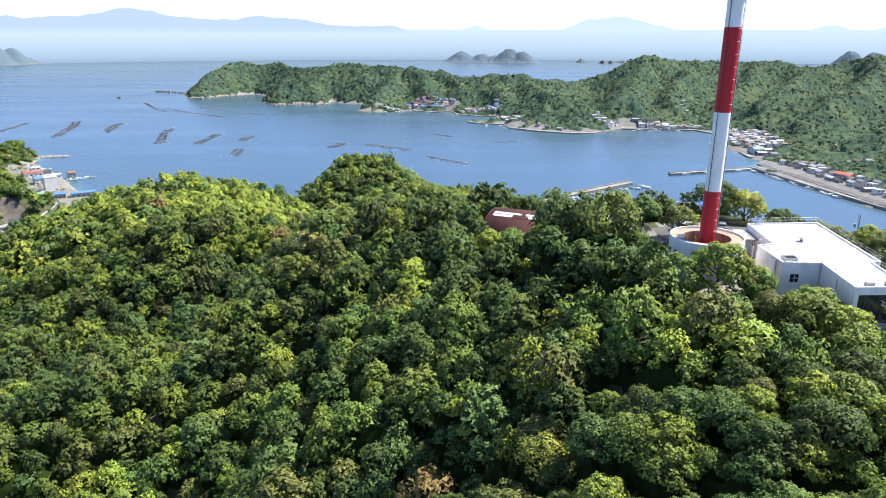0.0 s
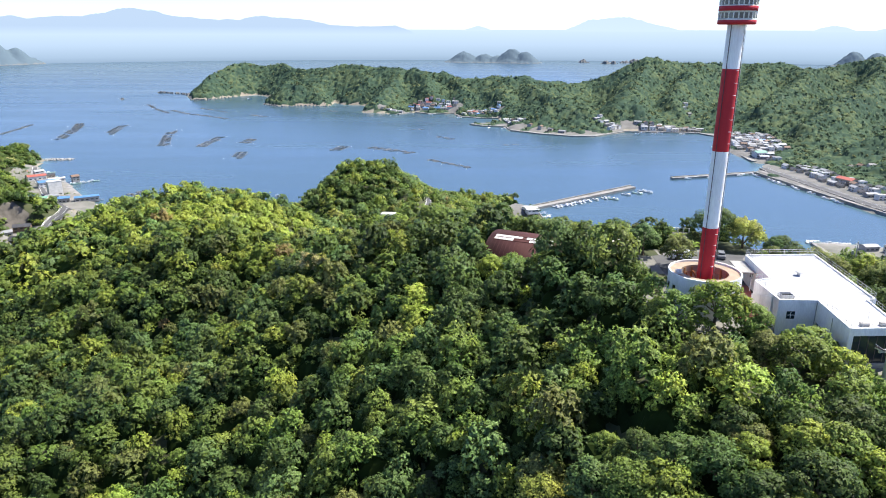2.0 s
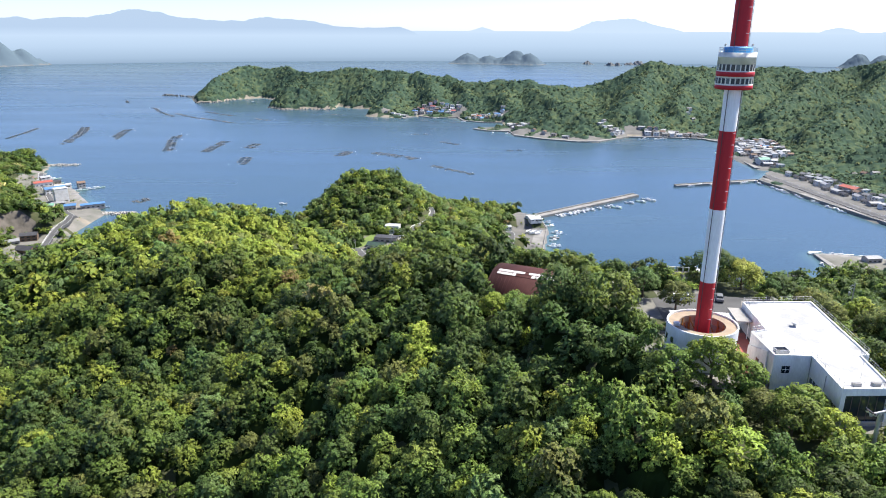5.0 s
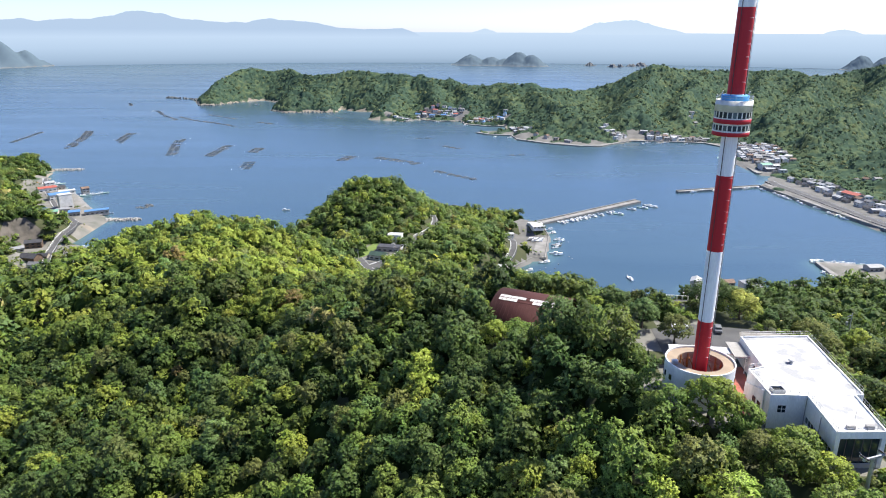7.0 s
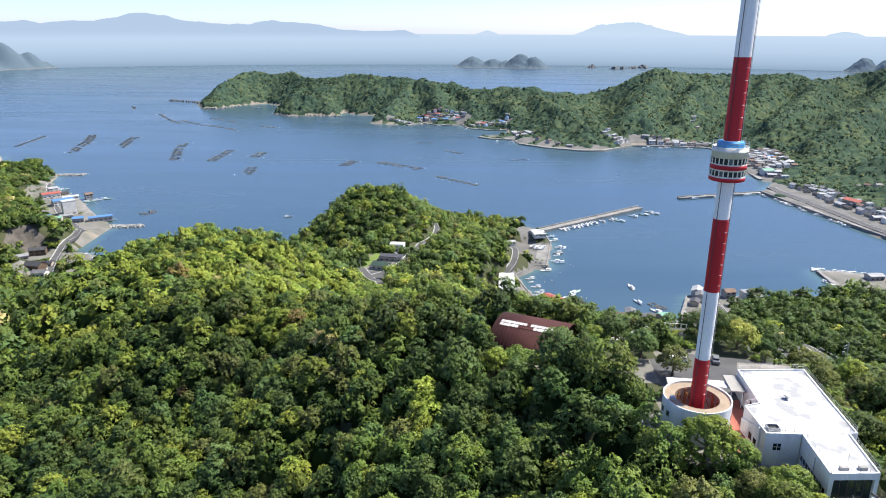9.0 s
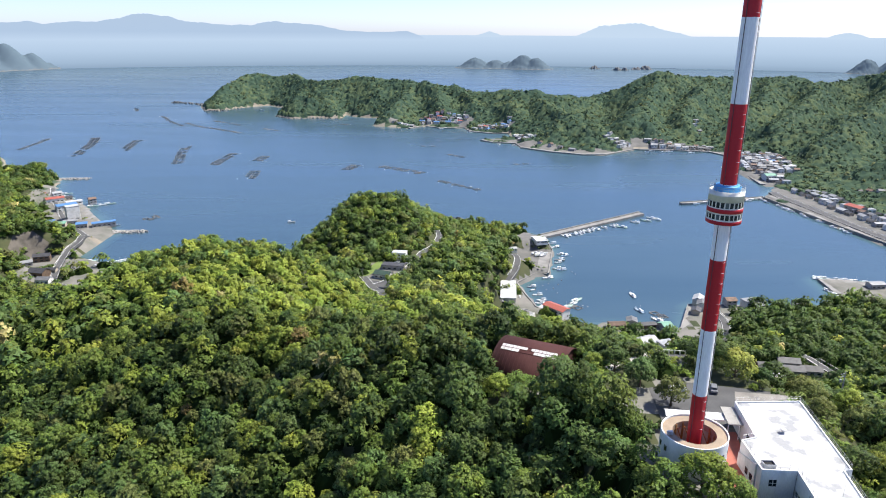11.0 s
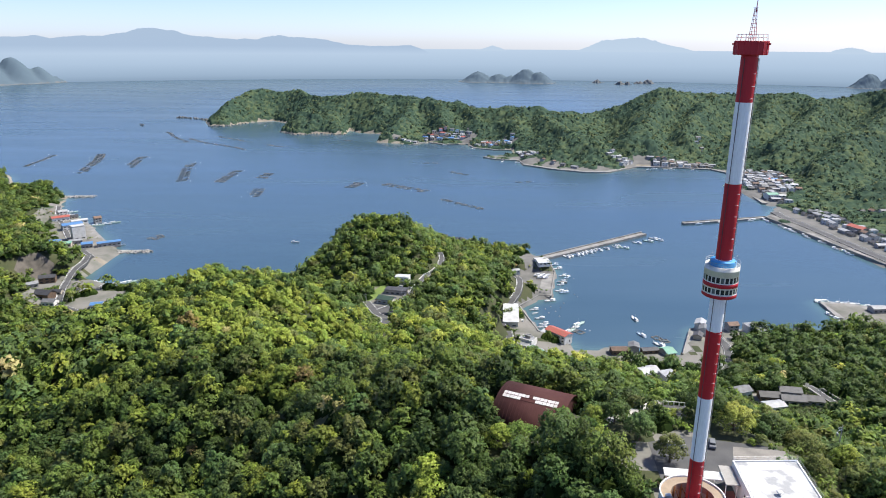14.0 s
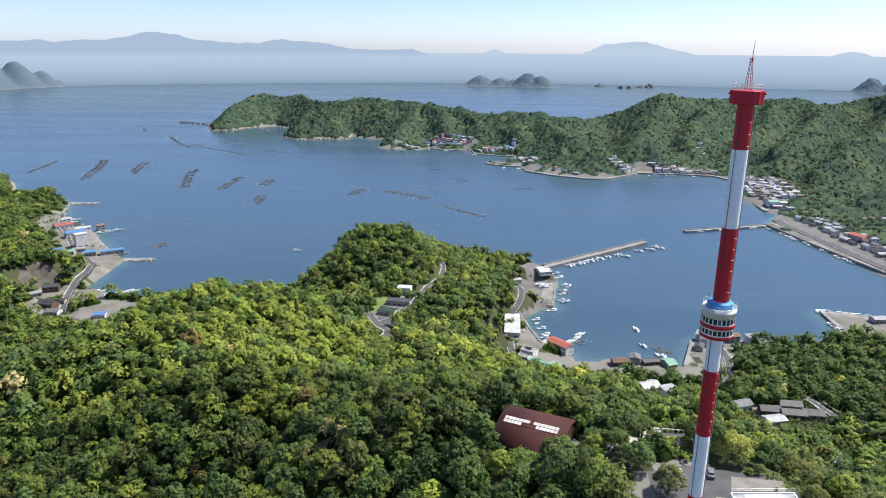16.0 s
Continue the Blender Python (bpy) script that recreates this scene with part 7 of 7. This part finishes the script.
for (ax, ay), (bx3, by3), wide in CHAINS + CHAINS2:
    a, b = Vector((ax, ay)), Vector((bx3, by3))
    pen = 8.4 if (b - a).length > 30 else 6.0
    long = (b - a).length
    count = max(2, int(long / (pen * 1.75)))
    farm = thing("fish_farm", pose(ax, ay, 0, 0, 0, math.degrees(math.atan2(by3 - ay, bx3 - ax))), "chain of floating timber fish pens moored in the bay", "fish farm", "fish farms")
    sway = rb.rand() * 6
    for i in range(count):
        for j in range(wide):
            if rb.rand() < 0.14 and count > 3:
                continue
            x = (i + 0.5 + 0.25 * (rb.rand() - 0.5)) * long / count
            y = (j - (wide - 1) / 2) * pen * 1.12 + 3.0 * math.sin(x / 42 + sway) + rb.normal() * 0.7
            bm, turn = BM(), rb.normal() * 5
            for s in (-1, 1):
                for e in (-0.5, 0.5):
                    box(bm, (x, y + s * pen / 2 + e, 0.34), (pen + 0.8, 0.3, 0.22))
                    box(bm, (x + s * pen / 2 + e, y, 0.46), (0.3, pen + 0.8, 0.22))
            if rb.rand() < 0.35:
                box(bm, (x, y, 0.6), (1.0, pen, 0.2))
            bmesh.ops.rotate(bm, cent=(x, y, 0), matrix=Matrix.Rotation(radians(turn), 3, "Z"), verts=bm.verts)
            penob = part("pen_frame", bm, RAFTWOOD, farm)
            for s in (-1, 1):
                part("float", box(BM(), (x + s * pen / 2, y, 0.12), (0.7, pen * 0.4, 0.42), 0, 0.1), FLOAT, penob)
    for i in range(count + 2):
        u = lathe(BM(), [(0.1, -0.3), (0.5, 0.0), (0.55, 0.3), (0.25, 0.65)], 8)
        bmesh.ops.translate(u, verts=u.verts, vec=(long * rb.rand() * 1.15 - long * 0.07, (rb.rand() - 0.5) * pen * (wide + 2.6), 0))
        part("marker_float", u, WHITE if rb.rand() < 0.7 else FLOAT, farm, "white marker float")
buoy = thing("mooring_buoy", pose(117, 690, 0), "small dark mooring buoy", "buoy", "mooring buoys")
part("float", lathe(BM(), [(0.1, -0.3), (0.55, 0.0), (0.6, 0.35), (0.3, 0.7)], 10), FLOAT, buoy)
for x, y in ((122, 702), (125, 695), (113, 664), (118, 646), (120, 640), (84, 606), (86, 596), (93, 600), (95, 588), (99, 610), (90, 612), (104, 622)):
    copy_thing(buoy, pose(x, y, 0))


# ---- small things by the tower ----
TYRE, CARWHITE, CARGLASS = worn("tyre_rubber", (0.03, 0.03, 0.03), (0.02, 0.02, 0.02), 0.9, 2, 9), worn("white_car_paint", (0.78, 0.79, 0.79), (0.7, 0.71, 0.7), 0.3, 0.6, 5), GLASS
CARGREY = worn("grey_car_paint", (0.2, 0.21, 0.22), (0.16, 0.16, 0.17), 0.3, 0.6, 5)


def vehicle(name, length, width, height, paint, label, van):
    """A parked car or van: body, cabin, panes, wheels, lamps."""
    ob = thing(name, Matrix(), label, "van" if van else "car", "parked vehicles")
    body = box(BM(), (0, 0, 0.32 + height * 0.22), (length, width, height * 0.44), 0, 0.09)
    part("body", body, paint, ob)
    cab = (0.0 if van else -0.05 * length, 0, 0.32 + height * 0.62)
    part("cabin", box(BM(), cab, (length * (0.94 if van else 0.55), width * 0.93, height * 0.4), 0, 0.1, 0.88), paint, ob)
    for s in (-1, 1):
        part("side_window", box(BM(), (cab[0], s * width * 0.45, cab[2] + 0.02), (length * (0.72 if van else 0.42), 0.06, height * 0.2)), CARGLASS, ob)
        part("windscreen", box(BM(), (cab[0] + s * length * (0.445 if van else 0.26), 0, cab[2] + 0.02), (0.08, width * 0.74, height * 0.24)), CARGLASS, ob)
        for u in (-0.32, 0.32):
            w = lathe(BM(), [(0.1, -0.1), (0.31, -0.1), (0.33, 0.0), (0.31, 0.1), (0.1, 0.1)], 14)
            bmesh.ops.transform(w, matrix=pose(u * length, s * width * 0.46, 0.33, 90, 0, 0), verts=w.verts)
            part("wheel", w, TYRE, ob)
        part("headlight", box(BM(), (length * 0.5, s * width * 0.36, 0.75), (0.06, 0.3, 0.16)), PALEGLASS, ob)
    return ob


van = vehicle("van", 4.7, 1.75, 1.95, CARWHITE, "white passenger van parked behind the ring hall", True)
van.matrix_world = pose(54.0, 148.0, 147.16, 0, 0, 4)
car = vehicle("car", 4.1, 1.65, 1.45, CARGREY, "grey hatchback parked in the shade", False)
car.matrix_world = pose(63.5, 149.0, 147.16, 0, 0, 75)
car2 = vehicle("car", 4.2, 1.68, 1.5, CARWHITE, "white car parked outdoors", False)
car2.matrix_world = pose(108.5, 351.5, 56.0, 0, 0, 70)
for x, y, a, src in ((113.0, 351.0, 75, car), (-48, 541, 20, car2), (-40, 538, 10, car), (-64, 512, 30, car), (-383, 628, 70, car), (-378, 631, 70, car), (-372, 634, 70, car2), (-366, 630, 70, car), (-360, 640, 40, car2), (58, 584, 90, car2), (59, 570, 90, car2), (201, 478, 70, car2), (206, 486, 70, car2)):
    copy_thing(src, pose(x, y, float(ground_height(np.array([x]), np.array([y]))[0]) + 0.02, 0, 0, a))

# pylon of the old chair lift
lift = thing("lift_pylon", pose(66.0, 92.0, 145.4), "grey steel chair-lift pylon with cross arm and rollers", "pylon")
part("column", lathe(BM(), [(0.3, -1.5), (0.26, 6.4)], 12), STEEL, lift)
part("cross_arm", box(BM(), (0, 0, 6.5), (4.2, 0.35, 0.4), 20, 0.04), STEEL, lift)
part("ladder", tube(BM(), [(0.35, -0.1, 0), (0.35, -0.1, 6.4)], 0.04, 4), STEEL, lift)
for s in (-1, 1):
    c = (s * 1.95 * math.cos(radians(20)), s * 1.95 * math.sin(radians(20)), 6.75)
    part("roller_beam", box(BM(), c, (0.16, 1.7, 0.2), 20), STEEL, lift)
    for k in range(4):
        w = lathe(BM(), [(0.05, -0.06), (0.2, -0.06), (0.2, 0.06), (0.05, 0.06)], 10)
        o = (k - 1.5) * 0.42
        bmesh.ops.transform(w, matrix=pose(c[0] - o * math.sin(radians(20)), c[1] + o * math.cos(radians(20)), 6.95, 0, 90, 20), verts=w.verts)
        part("roller", w, DARKSTEEL, lift)
    part("hand_rail", tube(BM(), [(c[0] - 0.4, c[1] - 0.8, 7.4), (c[0] - 0.4, c[1] + 0.8, 7.4)], 0.03, 4), STEEL, lift)


def utility_pole(x, y, h=11.0, rz=0.0):
    ob = thing("utility_pole", pose(x, y, float(ground_height(np.array([x]), np.array([y]))[0]), 0, 0, rz), "grey concrete utility pole with cross arms", "utility pole", "utility poles")
    part("pole", lathe(BM(), [(0.19, -0.5), (0.12, h)], 10), CONCRETE, ob)
    for z in (h - 0.5, h - 1.3):
        part("cross_arm", box(BM(), (0, 0, z), (2.0, 0.1, 0.12)), STEEL, ob)
        for x2 in (-0.9, -0.4, 0.4, 0.9):
            part("insulator", lathe(BM(), [(0.05, z + 0.05), (0.09, z + 0.12), (0.05, z + 0.3)], 8), WHITE, ob)
            ob.children[-1].location.x = x2
    part("transformer", lathe(BM(), [(0.26, h - 3.2), (0.28, h - 2.3)], 12), STEEL, ob)
    ob.children[-1].location.y = 0.42
    return ob


for x, y, h, a in ((99, 157, 13, 30), (109, 163, 13, 30), (-72, 498, 10, 0), (-44, 508, 10, 40), (226, 386, 10, 0), (80, 470, 10, 20), (-90, 560, 12, 0), (-368, 600, 9, 0)):
    utility_pole(x, y, h, a)


# small stone terrace among the trees behind the car park
tz2 = float(ground_height(np.array([59.1]), np.array([165.0]))[0])
terrace = thing("terrace", pose(59.1, 165.0, tz2 + 0.4, 0, 0, -8), "grey stone terrace with steps and pale posts", "terrace")
part("platform", box(BM(), (0, 0, -0.3), (6.4, 4.4, 1.6), 0, 0.04), CONCRETE, terrace)
part("paving", box(BM(), (0, 0, 0.53), (6.0, 4.0, 0.06)), ASPHALT, terrace)
for k in range(4):
    part("step", box(BM(), (0, -2.35 - 0.3 * k, 0.2 - 0.18 * k), (3.0, 0.32, 0.5), 0, 0.02), CONCRETE, terrace)
for k in range(5):
    part("post", box(BM(), (-2.8 + 1.4 * k, 2.0, 1.1), (0.28, 0.28, 1.2), 0, 0.03), CREAM, terrace)
part("rail", box(BM(), (0, 2.0, 1.62), (5.8, 0.12, 0.12)), CREAM, terrace)
